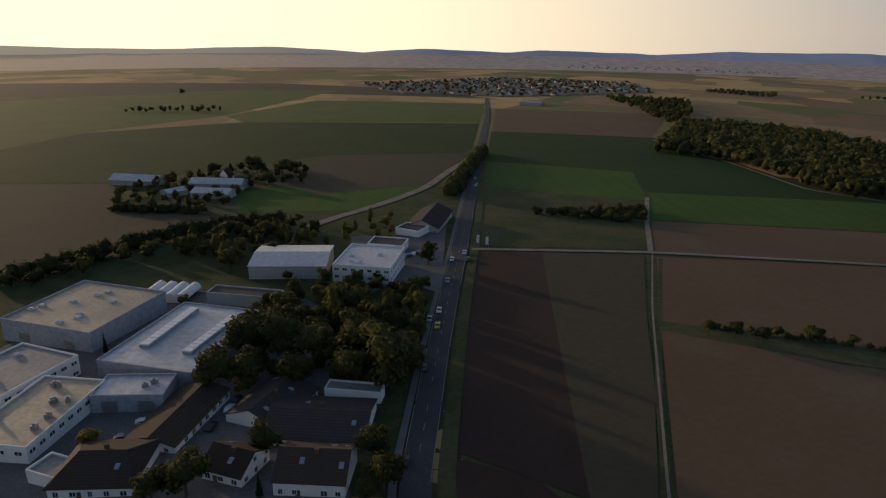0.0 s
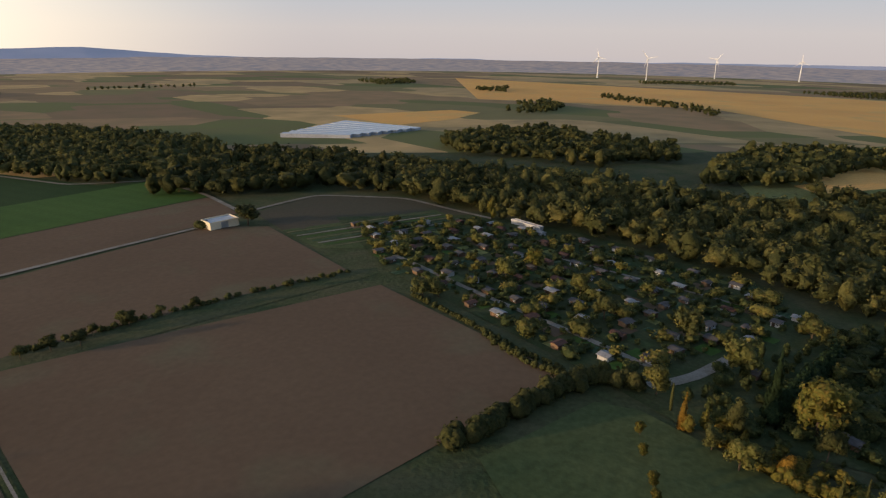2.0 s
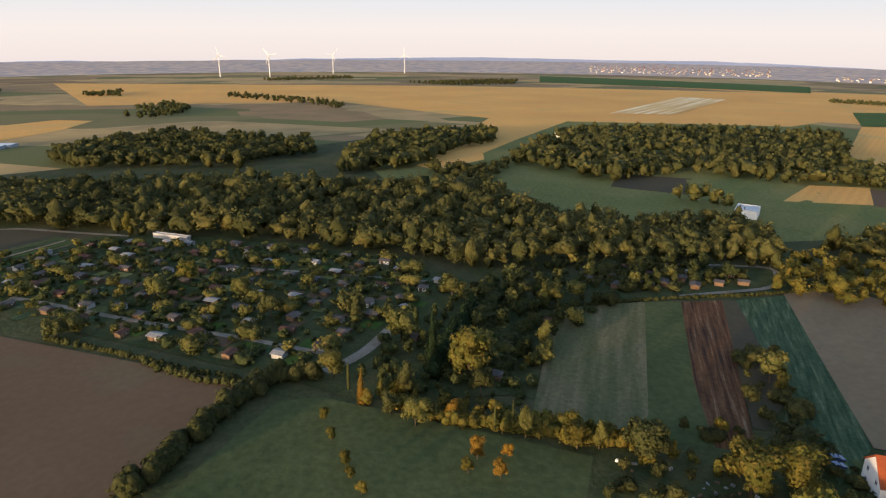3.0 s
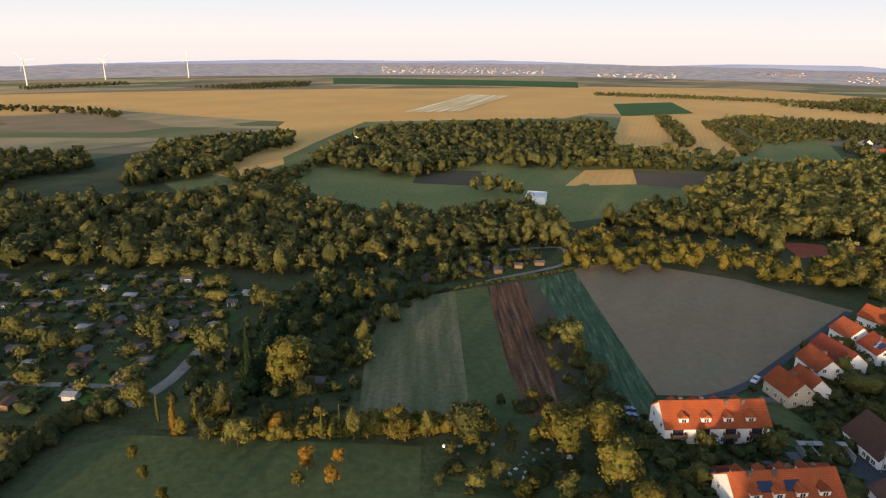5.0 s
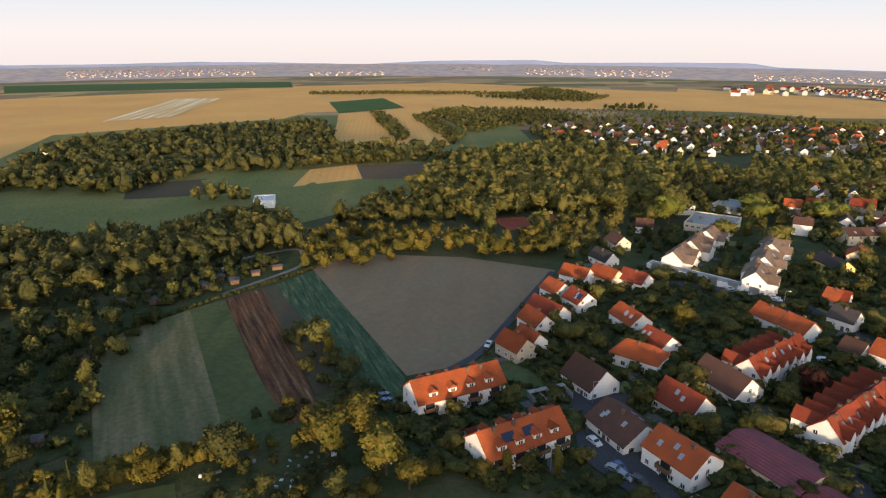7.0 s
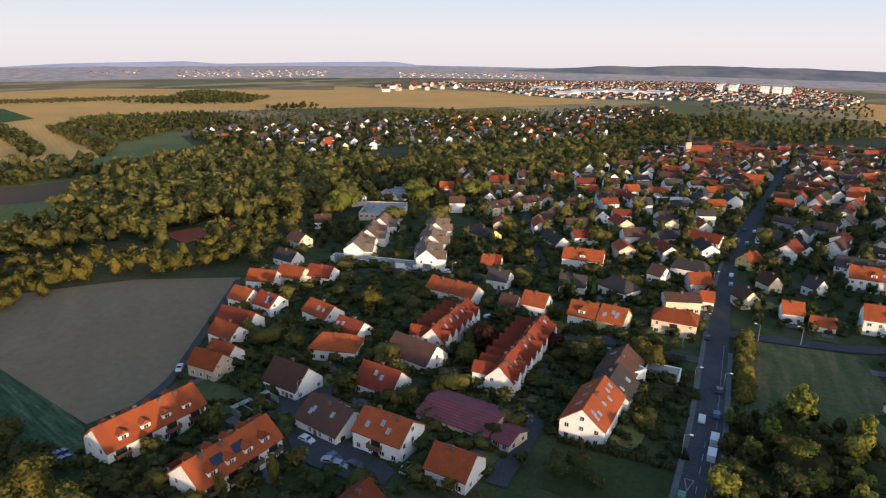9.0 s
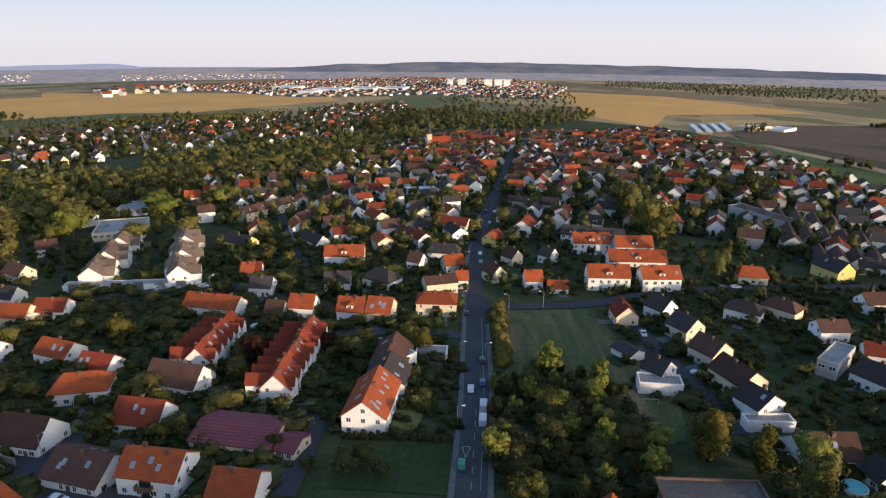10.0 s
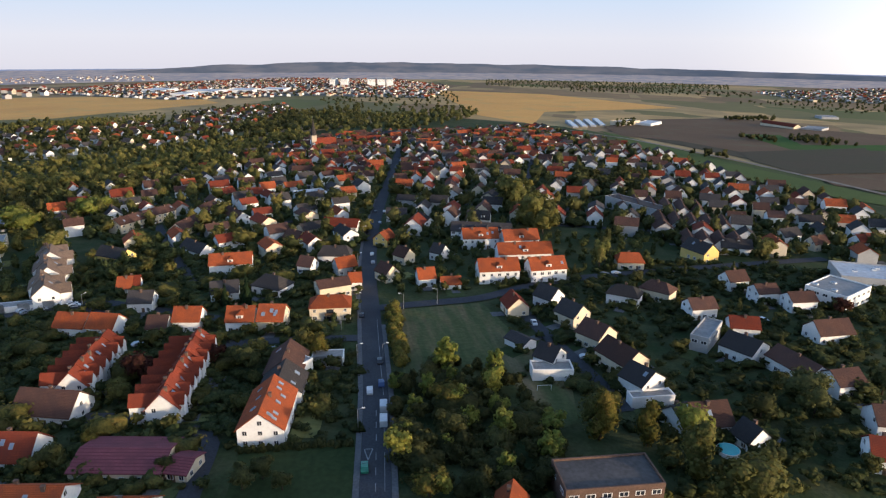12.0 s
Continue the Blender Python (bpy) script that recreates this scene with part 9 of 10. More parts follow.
woods(170, [(1.8, 259.7), (1.4, 315.4), (39.6, 334.9), (49.4, 301.0), (86.8, 326.8), (147.0, 325.7), (125.8, 272.5), (87.7, 261.9), (68.6, 248.5), (40.6, 253.6), (6.2, 239.6)], 6.2, 2.5, 7, LEAF_GARDEN, "garden trees between the blocks and the street", keep=True, leaves=110, size=0.075)
woods(171, [(70.9, 395.9), (96.2, 467.2), (101.5, 436.8), (96.3, 346.5), (79.5, 330.5)], 7, 8, 12, LEAF_LIGHT, "row of light green trees beside the blocks", keep=True, leaves=260, size=0.045)
drape("field", [(10.2, -125.5), (-8.3, -120.0), (-12.8, -114.4), (-17.2, -101.8), (11.1, -98.0), (10.4, -111.3)], DARK_BROWN, 0.330, "dark ploughed corner of the field beside the road", "field")

# ---- gardens, allotments and town filled in by rule ----
shed_rng = random.Random(21)


def shed(x, y, turn, label):
    """A garden hut: boarded walls, a low felt roof with overhang, a door and a window."""
    ob = base("garden_shed", x, y, turn, label, "shed", "huts in the allotments")
    L, W, h = shed_rng.uniform(3.2, 5.0), shed_rng.uniform(2.6, 3.4), shed_rng.uniform(1.8, 2.1)
    v, f = prism(L, W, h, h + 0.38)
    child("wall", mesh_of("wall", v, f, shed_rng.choice((WOOD, WOOD, WOOD, BRICK_BROWN, BRICK_BROWN, WALL_GREY))), ob)
    v, f = roof_shell(L, W, h, h + 0.38, 0.0, 0.5, 0.1)
    child("roof", mesh_of("roof", v, f, shed_rng.choice((FLAT_DARK, FLAT_DARK, FLAT_DARK, FLAT_GREY, TILE_BROWN))), ob)
    child("door", DOOR, ob, pose(-L * 0.2, -W / 2, 0.05))
    child("window", WINDOW_WHOLE, ob, pose(L * 0.22, -W / 2, 1.35) @ Matrix.Diagonal((0.8, 1, 0.6, 1)))
    KEEP_CLEAR.append((x, y, 2.7))


for poly, gap in ((ALLOTMENT, 11.0), (ALLOTMENT_B, 8.0), (PARCEL, 24.0)):
    for x, y in scatter(71, poly, gap):
        shed(x, y, 74 + shed_rng.choice((0, 90, 180)) + shed_rng.uniform(-6, 6), shed_rng.choice(("brown boarded garden hut with a low felt roof", "weathered garden hut among fruit trees", "small painted hut with a flat-pitched roof")))
for x, y in scatter(76, ALLOTMENT + [], 8.5) + scatter(77, ALLOTMENT_B, 9.0):
    a, b, t = shed_rng.uniform(2.0, 4.2), shed_rng.uniform(1.6, 3.4), radians(74)
    ux, uy = math.cos(t), math.sin(t)
    drape("garden_bed", [(x + ux * i * a - uy * j * b, y + uy * i * a + ux * j * b) for i, j in ((-1, -1), (1, -1), (1, 1), (-1, 1))], shed_rng.choice((GRASS, GRASS, GREEN_CROP, MEADOW, BROWN, LUSH)), 0.385, "small lawn or vegetable bed in an allotment", "garden bed")
woods(72, ALLOTMENT, 4.4, 1.2, 4.6, LEAF_GARDEN, "fruit trees and shrubs in the allotments", 60, 0.10, ("round", "bush", "round"), 1.15, "fruit_trees", True)
woods(73, ALLOTMENT, 13.0, 3.5, 7.0, LEAF_LIGHT, "light green fruit trees in the allotments", 150, 0.08, ("round", "bush"), 1.1, "fruit_trees", True)
woods(74, PARCEL, 5.0, 2.0, 6.0, LEAF_GARDEN, "trees and shrubs on an overgrown plot", 220, 0.065, ("round", "bush", "tall"), 1.0, "shrubs", True)
woods(78, OVERGROWN, 6.0, 3.0, 9.0, LEAF_GARDEN, "dense trees and shrubs beside the allotments", 230, 0.055, ("round", "bush", "wood", "tall"), 1.05, "shrubs", True)
woods(79, OVERGROWN, 17.0, 6.0, 10.0, LEAF_LIGHT, "light green trees beside the allotments", 260, 0.05, ("round", "wood"), 1.0, "shrubs", True)
woods(75, ALLOTMENT_B, 4.5, 2.0, 5.5, LEAF_MID, "fruit trees and shrubs in the allotments", 60, 0.10, ("round", "bush"), 1.1, "fruit_trees", True)

town_rng = random.Random(33)
WALLS = ((WALL_WHITE, "white"), (WALL_WHITE, "white"), (WALL_WHITE, "white"), (WALL_WHITE, "white"), (WALL_WHITE, "white"), (WALL_CREAM, "cream"), (WALL_GREY, "grey"))
ROOFS = ((TILE_RED, "orange-red"), (TILE_DEEP, "deep red"), (TILE_BROWN, "brown"), (TILE_DARK, "dark grey"))


def near_street(x, y):
    return any(math.hypot(x - a, y - b) < 9 for a, b in STREET_POINTS)


STREET_POINTS = []
for (x1, y1), (x2, y2) in zip(STREET_LINE, STREET_LINE[1:]):
    k = int(math.hypot(x2 - x1, y2 - y1) / 5) + 1
    STREET_POINTS += [(x1 + (x2 - x1) * i / k, y1 + (y2 - y1) * i / k) for i in range(k)]


JOINED = {}


def town_house(x, y, turn, weights, group, lo, hi, reach):
    """One house of the town; those farther off than reach are gathered into one mesh per material."""
    wall, ww = town_rng.choice(WALLS)
    roof, rw = town_rng.choices(ROOFS, weights)[0]
    eave = town_rng.uniform(4.4, 6.6)
    L, W, ridge = town_rng.uniform(lo, hi) * 1.12, town_rng.uniform(7.4, 9.6), eave + town_rng.uniform(2.3, 3.9)
    if math.hypot(x, y) < reach:
        simple_house(x, y, turn, L, W, eave, ridge, wall, roof, f"{ww} house with a {rw} tiled roof in the town", 0.0, group)
        return
    KEEP_CLEAR.append((x, y, 5.0))
    m = Matrix.Translation((x, y, gz(x, y))) @ pose(0, 0, 0, 0, 0, turn)
    for (v, f), mat in ((prism(L, W, eave, ridge), wall), (roof_shell(L, W, eave, ridge), roof)):
        vs, fs = JOINED.setdefault(mat.name, ([], [], mat))[:2]
        o = len(vs)
        vs.extend((m @ Vector(p))[:] for p in v)
        fs.extend(tuple(k + o for k in q) for q in f)


def fill(seed, poly, gap, weights, group, lo=7.5, hi=11, reach=430, turn=0.0):
    """Houses strewn closely over a quarter, square to its streets."""
    for x, y in scatter(seed, poly, gap):
        if not near_street(x, y):
            town_house(x, y, turn + town_rng.choice((0, 90, 180, 270)) + town_rng.gauss(0, 7), weights, group, lo, hi, reach)


def streets(seed, poly, turn, block, lot, weights, group, lo=8.0, hi=12.0, reach=430):
    """A quarter in rows: side streets with houses on both sides and gardens behind them."""
    rng = random.Random(seed)
    c, s = math.cos(radians(turn)), math.sin(radians(turn))
    us, vs = [x * c + y * s for x, y in poly], [y * c - x * s for x, y in poly]
    k = 0
    while min(vs) + k * block < max(vs):
        v0 = min(vs) + (k + 0.5) * block
        k += 1
        run = []
        for i in range(int((max(us) - min(us)) / 8) + 2):
            u = min(us) + i * 8
            x, y = u * c - v0 * s, u * s + v0 * c
            if inside(x, y, poly) and not KEEP_CLEAR.near(x, y, 2.0) and i * 8 < max(us) - min(us):
                run.append((x, y))
                continue
            if len(run) > 4 and math.hypot(*run[0]) < 560:
                strip("road", run, 4.6, ASPHALT, 0.4, "narrow residential street", "road")
            run = []
        for side in (-1, 1):
            gable, u = rng.random() < 0.5, min(us) + rng.uniform(0, lot)
            while u < max(us):
                v = v0 + side * (11.5 + rng.gauss(0, 1.2))
                x, y = u * c - v * s, u * s + v * c
                if rng.random() < 0.9 and inside(x, y, poly) and not KEEP_CLEAR.near(x, y, 4.5) and not near_street(x, y):
                    town_house(x, y, turn + (90 if gable != (rng.random() < 0.15) else 0) + rng.gauss(0, 4), weights, group, lo, hi, reach)
                u += lot * rng.uniform(0.85, 1.35)


fill(81, CORE, 13.0, (3, 3, 3, 2), "houses of the old town", 8, 14, turn=8.0)
streets(82, TOWN_WEST, 28.0, 48.0, 19.0, (2, 2, 3, 3), "houses of the town")
streets(83, TOWN_EAST, -16.0, 44.0, 18.0, (1, 2, 4, 5), "houses of the town")
streets(84, VILLAGE, 62.0, 56.0, 27.0, (2, 1, 3, 3), "houses of the farther quarter", 6.5, 10.0)
for vs, fs, mat in JOINED.values():
    tagged(new("town_houses", mesh_of("town_houses", vs, fs, mat)), "crowded houses of the old town and outer quarters", "houses", "", "stuff")
for k, (poly, gap, low, high) in enumerate(((TOWN_WEST, 6.4, 3.0, 7.5), (TOWN_EAST, 6.0, 3.0, 7.5), (CORE, 10.5, 3.0, 8.0), (VILLAGE, 8.0, 4.0, 9.5))):
    woods(90 + k, poly, gap, low, high, (LEAF_GARDEN, LEAF_GARDEN, LEAF_GARDEN, LEAF_MID)[k], "garden trees between the houses", 30, 0.10, ("round", "round", "bush", "tall"), 1.05, "garden_trees", True)
    woods(290 + k, poly, gap * (2.3, 2.7, 2.8, 2.6)[k], 7.0, 13.0, (LEAF_LIGHT, LEAF_MID, LEAF_MID, LEAF_DARK)[k], "tall garden trees between the houses", 70, 0.068, ("round", "wood", "tall"), 1.05, "garden_trees", True)
plot_rng = random.Random(17)
for x, y, turn, L, W in PLANTED:
    if y < 0 or plot_rng.random() < 0.15:
        continue
    c, s = math.cos(radians(turn)), math.sin(radians(turn))
    for name, mat, lift, side, wide, deep, label in (("lawn", plot_rng.choice((GRASS, LAWN, GRASS, MEADOW)), 0.345, plot_rng.choice((-1, 1)), L * 0.9, plot_rng.uniform(5, 9), "clipped garden lawn beside a house"), ("terrace", PAVING, 0.365, plot_rng.choice((-1, 1)), plot_rng.uniform(3, 5), plot_rng.uniform(3, 7), "paved terrace or drive beside a house")):
        u0, v0 = plot_rng.uniform(-0.2, 0.2) * L, side * (W / 2 + 0.4 + deep / 2)
        mx, my = x + u0 * c - v0 * s, y + u0 * s + v0 * c
        if BUILT.near(mx, my, 1.5) or ROADWAY.near(mx, my, 1.0):
            continue
        drape(name, [(mx + i * wide / 2 * c - j * deep / 2 * s, my + i * wide / 2 * s + j * deep / 2 * c) for i, j in ((-1, -1), (1, -1), (1, 1), (-1, 1))], mat, lift, label, name)
        KEEP_CLEAR.append((mx, my, deep * 0.4))
G = "shrubs and small trees in the house gardens"
woods(121, GARDENS_W, 3.7, 1.2, 4.8, LEAF_GARDEN, G, 64, 0.085, ("round", "bush", "bush", "round"), 1.45, "garden_trees", True)
woods(122, GARDENS_W, 10.5, 3.5, 8.5, LEAF_LIGHT, G, 110, 0.07, ("round", "bush"), 1.1, "garden_trees", True)
woods(123, GARDENS_C, 3.2, 1.0, 3.6, LEAF_GARDEN, G, 70, 0.085, ("bush", "bush", "round"), 1.5, "garden_trees", True)
woods(124, GARDENS_E, 4.4, 1.2, 4.6, LEAF_GARDEN, G, 64, 0.08, ("round", "bush", "round"), 1.6, "garden_trees", True)
woods(125, GARDENS_E, 14.0, 3.5, 7.5, LEAF_MID, G, 150, 0.06, ("round", "cone"), 1.1, "garden_trees", True)
woods(126, GROVE, 4.6, 2.5, 7.5, LEAF_MID, "grove of leafy trees and bushes beside the road, extended unseen for shade", 420, 0.05, ("round", "bush", "bush", "tall"), 1.15, "grove", True)
# next two stands: unseen trees, added to shade the lawn and house walls
woods(229, [(28, 86), (46, 82), (68, 66), (84, 50), (72, 46), (50, 60), (28, 72)], 5.5, 12.5, 15, LEAF_MID, "grove of leafy trees and bushes beside the road, extended unseen for shade", 200, 0.05, ("round", "wood"), 1.1, "grove", True)
woods(227, [(10, 50), (62, 34), (66, 54), (42, 72), (12, 80)], 6.0, 13.0, 17.5, LEAF_MID, "grove of leafy trees and bushes beside the road, extended unseen for shade", 200, 0.05, ("round", "wood"), 1.1, "grove", True)
woods(226, GROVE, 9.0, 5.0, 10.0, LEAF_LIME, "light green trees in the grove beside the road", 600, 0.038, ("round", "wood"), 1.1, "grove", True)
woods(127, GROVE_B, 7.0, 6.0, 11.0, LEAF_DARK, "dense grove of dark trees behind the works", 800, 0.038, ("round", "round", "tall"), 1.1, "grove", True)
woods(128, SCRUB, 7.0, 2.0, 5.5, LEAF_MID, "shrubs on rough garden ground", 300, 0.06, ("bush", "round"), 1.1, "shrubs", True)
woods(129, SCRUB, 13.0, 3.0, 6.0, LEAF_YELLOW, "yellowing shrubs on rough garden ground", 300, 0.06, ("bush", "round"), 1.1, "shrubs", True)
woods(130, EDGE, 4.5, 2.5, 6.0, LEAF_YELLOW, "yellowing shrubs along the meadow", 300, 0.06, ("bush", "round", "tall"), 1.0, "shrubs", True)
woods(131, LUSH_EDGE, 6.0, 2.5, 6.0, LEAF_MID, "shrubs beside the beet field", 300, 0.06, ("bush", "round"), 1.1, "shrubs", True)


def planting(seed):
    """Shrubs and small trees close round the houses."""
    rng = np.random.default_rng(seed)
    beds = {}
    for x, y, turn, L, W in PLANTED:
        if y < 0:
            continue
        c, s = math.cos(radians(turn)), math.sin(radians(turn))
        for _ in range(int((L + W) * 0.55)):
            off = rng.uniform(0.9, 2.6)
            if rng.random() < L / (L + W):
                u, v = rng.uniform(-0.55, 0.55) * L, (W / 2 + off) * rng.choice((-1, 1))
            else:
                u, v = (L / 2 + off) * rng.choice((-1, 1)), rng.uniform(-0.55, 0.55) * W
            px, py = x + u * c - v * s, y + u * s + v * c
            if ROADWAY.near(px, py) or BUILT.near(px, py, 0.5):
                continue
            h = rng.uniform(1.0, 2.6) if rng.random() < 0.8 else rng.uniform(3.0, 5.5)
            kind = "bush" if h < 2.6 else "round"
            q, nq = far_kind(kind, int(rng.integers(5)), 34, 0.11)
            a, w = rng.uniform(0, 6.28), h * rng.uniform(0.9, 1.3)
            ca, sa = math.cos(a), math.sin(a)
            mat = (LEAF_GARDEN, LEAF_GARDEN, LEAF_MID, LEAF_LIGHT, LEAF_YELLOW)[int(rng.choice(5, p=(0.4, 0.2, 0.22, 0.12, 0.06)))]
            vs, ns, ts = beds.setdefault(mat.name, ([], [], [], mat))[:3]
            vs.append(np.stack([(q[:, 0] * ca - q[:, 1] * sa) * w + px, (q[:, 0] * sa + q[:, 1] * ca) * w + py, q[:, 2] * h + gz(px, py)], 1))
            ns.append(np.stack([nq[:, 0] * ca - nq[:, 1] * sa, nq[:, 0] * sa + nq[:, 1] * ca, nq[:, 2]], 1))
            ts.append(np.full(len(q), rng.uniform(-0.4, 0.5)))
    for vs, ns, ts, mat in beds.values():
        v = np.concatenate(vs)
        tagged(new("house_shrubs", quads_mesh("house_shrubs", v, np.arange(len(v)).reshape(-1, 4), mat, np.concatenate(ts), np.concatenate(ns))), "shrubs and small trees close round the houses", "shrubs", "", "stuff")


planting(61)


def far_town(seed, poly, gap, label, size=1.0, lift=0.0):
    """Roofs and walls of a town on the horizon."""
    rng = random.Random(seed)
    meshes = {}
    for x, y in scatter(seed, poly, gap, False):
        L, W, e = rng.uniform(9, 16) * size, rng.uniform(8, 11) * size, rng.uniform(5, 7) * size
        r = e + rng.uniform(2, 4) * size
        rise = lift * max(0.0, math.hypot(x, y) - 3450.0) / 1150.0
        m = Matrix.Translation((x, y, gz(x, y) + rise)) @ pose(0, 0, 0, 0, 0, rng.uniform(0, 180))
        for (v, f), mat in ((prism(L, W, e, r), rng.choice((WALL_WHITE, WALL_CREAM, WALL_GREY, WALL_GREY, WALL_BEIGE))), (roof_shell(L, W, e, r), rng.choice((TILE_DEEP, TILE_BROWN, TILE_DARK, TILE_RED)))):
            vs, fs = meshes.setdefault(mat.name, ([], [], mat))[:2]
            o = len(vs)
            vs.extend((m @ Vector(p))[:] for p in v)
            fs.extend(tuple(i + o for i in q) for q in f)
    for vs, fs, mat in meshes.values():
        tagged(new("distant_houses", mesh_of("distant_houses", vs, fs, mat)), label, "houses", "", "stuff")


for poly in (FAR_TOWN, FAR_TOWN_B, FAR_TOWN_C):
    drape("ground", poly, SUBURB, 1.0, "streets and gardens of a distant town", "ground")
far_town(101, FAR_TOWN, 28, "houses of a distant town", 0.9)
far_town(102, FAR_TOWN_B, 36, "houses of a distant suburb", 0.85)
far_town(103, FAR_TOWN_C, 36, "houses of a distant village", 0.75)
for k, (a0, a1, r0, r1) in enumerate(((83.5, 70.0, 3600, 4250), (65.6, 59.5, 3500, 3800), (54.1, 50.4, 3900, 4350), (47.6, 43.0, 3600, 4200), (42.0, 36.0, 3550, 4100), (30.0, 18.0, 3500, 3900), (176.0, 160.0, 3600, 4100))):
    ring = [(-math.sin(radians(a)) * r, math.cos(radians(a)) * r) for a, r in ((a0, r0), (a0, r1), ((a0 + a1) / 2, r1), (a1, r1), (a1, r0), ((a0 + a1) / 2, r0))]
    far_town(120 + k, ring, 42, "pale houses of a village on the far plain", 0.72, 42.0)
far_town(105, FAR_TOWN_E, 60, "halls and houses of a distant town", 1.6)
for k, (poly, gap) in enumerate(((FAR_TOWN, 36), (FAR_TOWN_B, 36), (FAR_TOWN_C, 30))):
    woods(110 + k, poly, gap, 6, 10, LEAF_MID, "trees among distant houses", 10, 0.16, ("round",), 1.3, "distant_trees")


# ---- single landmarks ----
def church(x, y, turn):
    ob = base("church", x, y, turn, "old stone church with a pointed slate spire", "church")
    v, f = prism(20, 10, 8, 14)
    child("nave", mesh_of("nave", v, f, WALL_BEIGE), ob)
    v, f = roof_shell(20, 10, 8, 14)
    child("roof", mesh_of("roof", v, f, TILE_DEEP), ob)
    part("tower", box_bm((-14.5, -9.5, -2.5, 2.5, -1, 17)), WALL_BEIGE, ob)
    bm = bmesh.new()
    bmesh.ops.create_cone(bm, cap_ends=True, segments=8, radius1=3.1, radius2=0.12, depth=17, matrix=Matrix.Translation((-12, 0, 25.5)))
    part("spire", bm, TILE_DARK, ob)
    for s in (-1, 1):
        for i in range(4):
            window_at(ob, -6 + i * 4.5, s * 5, 4.5, 0, 1.0, 2.2)
    part("finial", box_bm((-12.05, -11.95, -0.05, 0.05, 33.5, 36), (-12.05, -11.95, -0.6, 0.6, 34.8, 35)), STEEL, ob)


church(*CHURCH[0], 20)


def wind_turbine(x, y, turn, spin, high=82.0):
    ob = base("wind_turbine", x, y, turn, "white wind turbine standing in the fields", "wind turbine", "wind turbines on the plain")
    bm = bmesh.new()
    cone_into(bm, (0, 0, -3), (0, 0, high), 2.2, 1.2, 16)
    part("tower", bm, FRAME_WHITE, ob)
    bm = box_bm((-4, 3, -1.6, 1.6, high - 1.2, high + 2.2))
    bmesh.ops.bevel(bm, geom=bm.edges[:], offset=0.6, segments=2, affect="EDGES")
    part("nacelle", bm, FRAME_WHITE, ob)
    bm = bmesh.new()
    cone_into(bm, (3, 0, high + 0.5), (5, 0, high + 0.5), 1.5, 0.4, 12)
    hub = part("hub", bm, FRAME_WHITE, ob)
    for k in range(3):
        bm = bmesh.new()
        prof = [(0, 0.7), (5, 1.7), (20, 1.1), (36, 0.25)]
        ring = []
        for s, w in prof:
            ring.append([bm.verts.new((dx, dy * w, s)) for dx, dy in ((-0.15, -1), (0.2, -0.2), (0.15, 1), (-0.2, 0.2))])
        for a, b in zip(ring, ring[1:]):
            for i in range(4):
                bm.faces.new((a[i], a[(i + 1) % 4], b[(i + 1) % 4], b[i]))
        bm.faces.new(ring[-1])
        part("blade", bm, FRAME_WHITE, hub, "", Matrix.Translation((4.2, 0, high + 0.5)) @ pose(0, 0, 0, spin + k * 120, 0, 0))


for (x, y), spin in zip(TURBINES, (15, 40, 80, 5)):
    wind_turbine(x, y, 20, spin)


# ---- works: roof strips, tent hall, banners ----
def roof_strip(a, b, z):
    """A raised strip of roof lights with single panes."""
    d = math.hypot(b[0] - a[0], b[1] - a[1])
    ob = new("roof_light_strip")
    ob.matrix_basis = pose((a[0] + b[0]) / 2, (a[1] + b[1]) / 2, z, 0, 0, math.degrees(math.atan2(b[1] - a[1], b[0] - a[0])))
    tagged(ob, "long raised strip of pale roof lights", "skylight", "roof light strips on the hall")
    part("kerb", box_bm((-d / 2, d / 2, -1.5, 1.5, -0.4, 0.5)), METAL_GREY, ob)
    n = int(d / 2.2)
    for i in range(n):
        x = (i + 0.5) / n * d - d / 2
        part("pane", box_bm((x - 1.0, x + 1.0, -1.35, 1.35, 0.5, 0.85)), ROOF_LIGHT, ob)


hall_z = gz((HALL_STRIPS[0][0] + HALL_STRIPS[3][0]) / 2, (HALL_STRIPS[0][1] + HALL_STRIPS[3][1]) / 2) + 6.4
for a, b in ((HALL_STRIPS[0], HALL_STRIPS[1]), (HALL_STRIPS[2], HALL_STRIPS[3])):
    roof_strip(a, b, hall_z)


def tent_hall(a, b):
    """White fabric vaults side by side."""
    d = math.hypot(b[0] - a[0], b[1] - a[1])
    ob = base("tent_hall", (a[0] + b[0]) / 2, (a[1] + b[1]) / 2, math.degrees(math.atan2(b[1] - a[1], b[0] - a[0])), "white fabric tent hall with four round vaults", "tent")
    n = 4
    for i in range(n):
        x0, w = -d / 2 + d * i / n, d / n
        vs, fs = [], []
        for j in range(9):
            ang = math.pi * j / 8
            for y in (-6, 6):
                vs.append((x0 + w / 2 - math.cos(ang) * w / 2, y, 2.2 + math.sin(ang) * 2.0))
        fs += [(2 * j, 2 * j + 1, 2 * j + 3, 2 * j + 2) for j in range(8)]
        o = len(vs)
        vs += [(x0, -6, -1), (x0 + w, -6, -1), (x0, 6, -1), (x0 + w, 6, -1)]
        fs += [tuple([o, o + 1] + [2 * j for j in range(8, -1, -1)]), tuple([o + 3, o + 2] + [2 * j + 1 for j in range(9)])]
        child("vault", mesh_of("vault", vs, fs, FRAME_WHITE), ob)


tent_hall(*DOME)
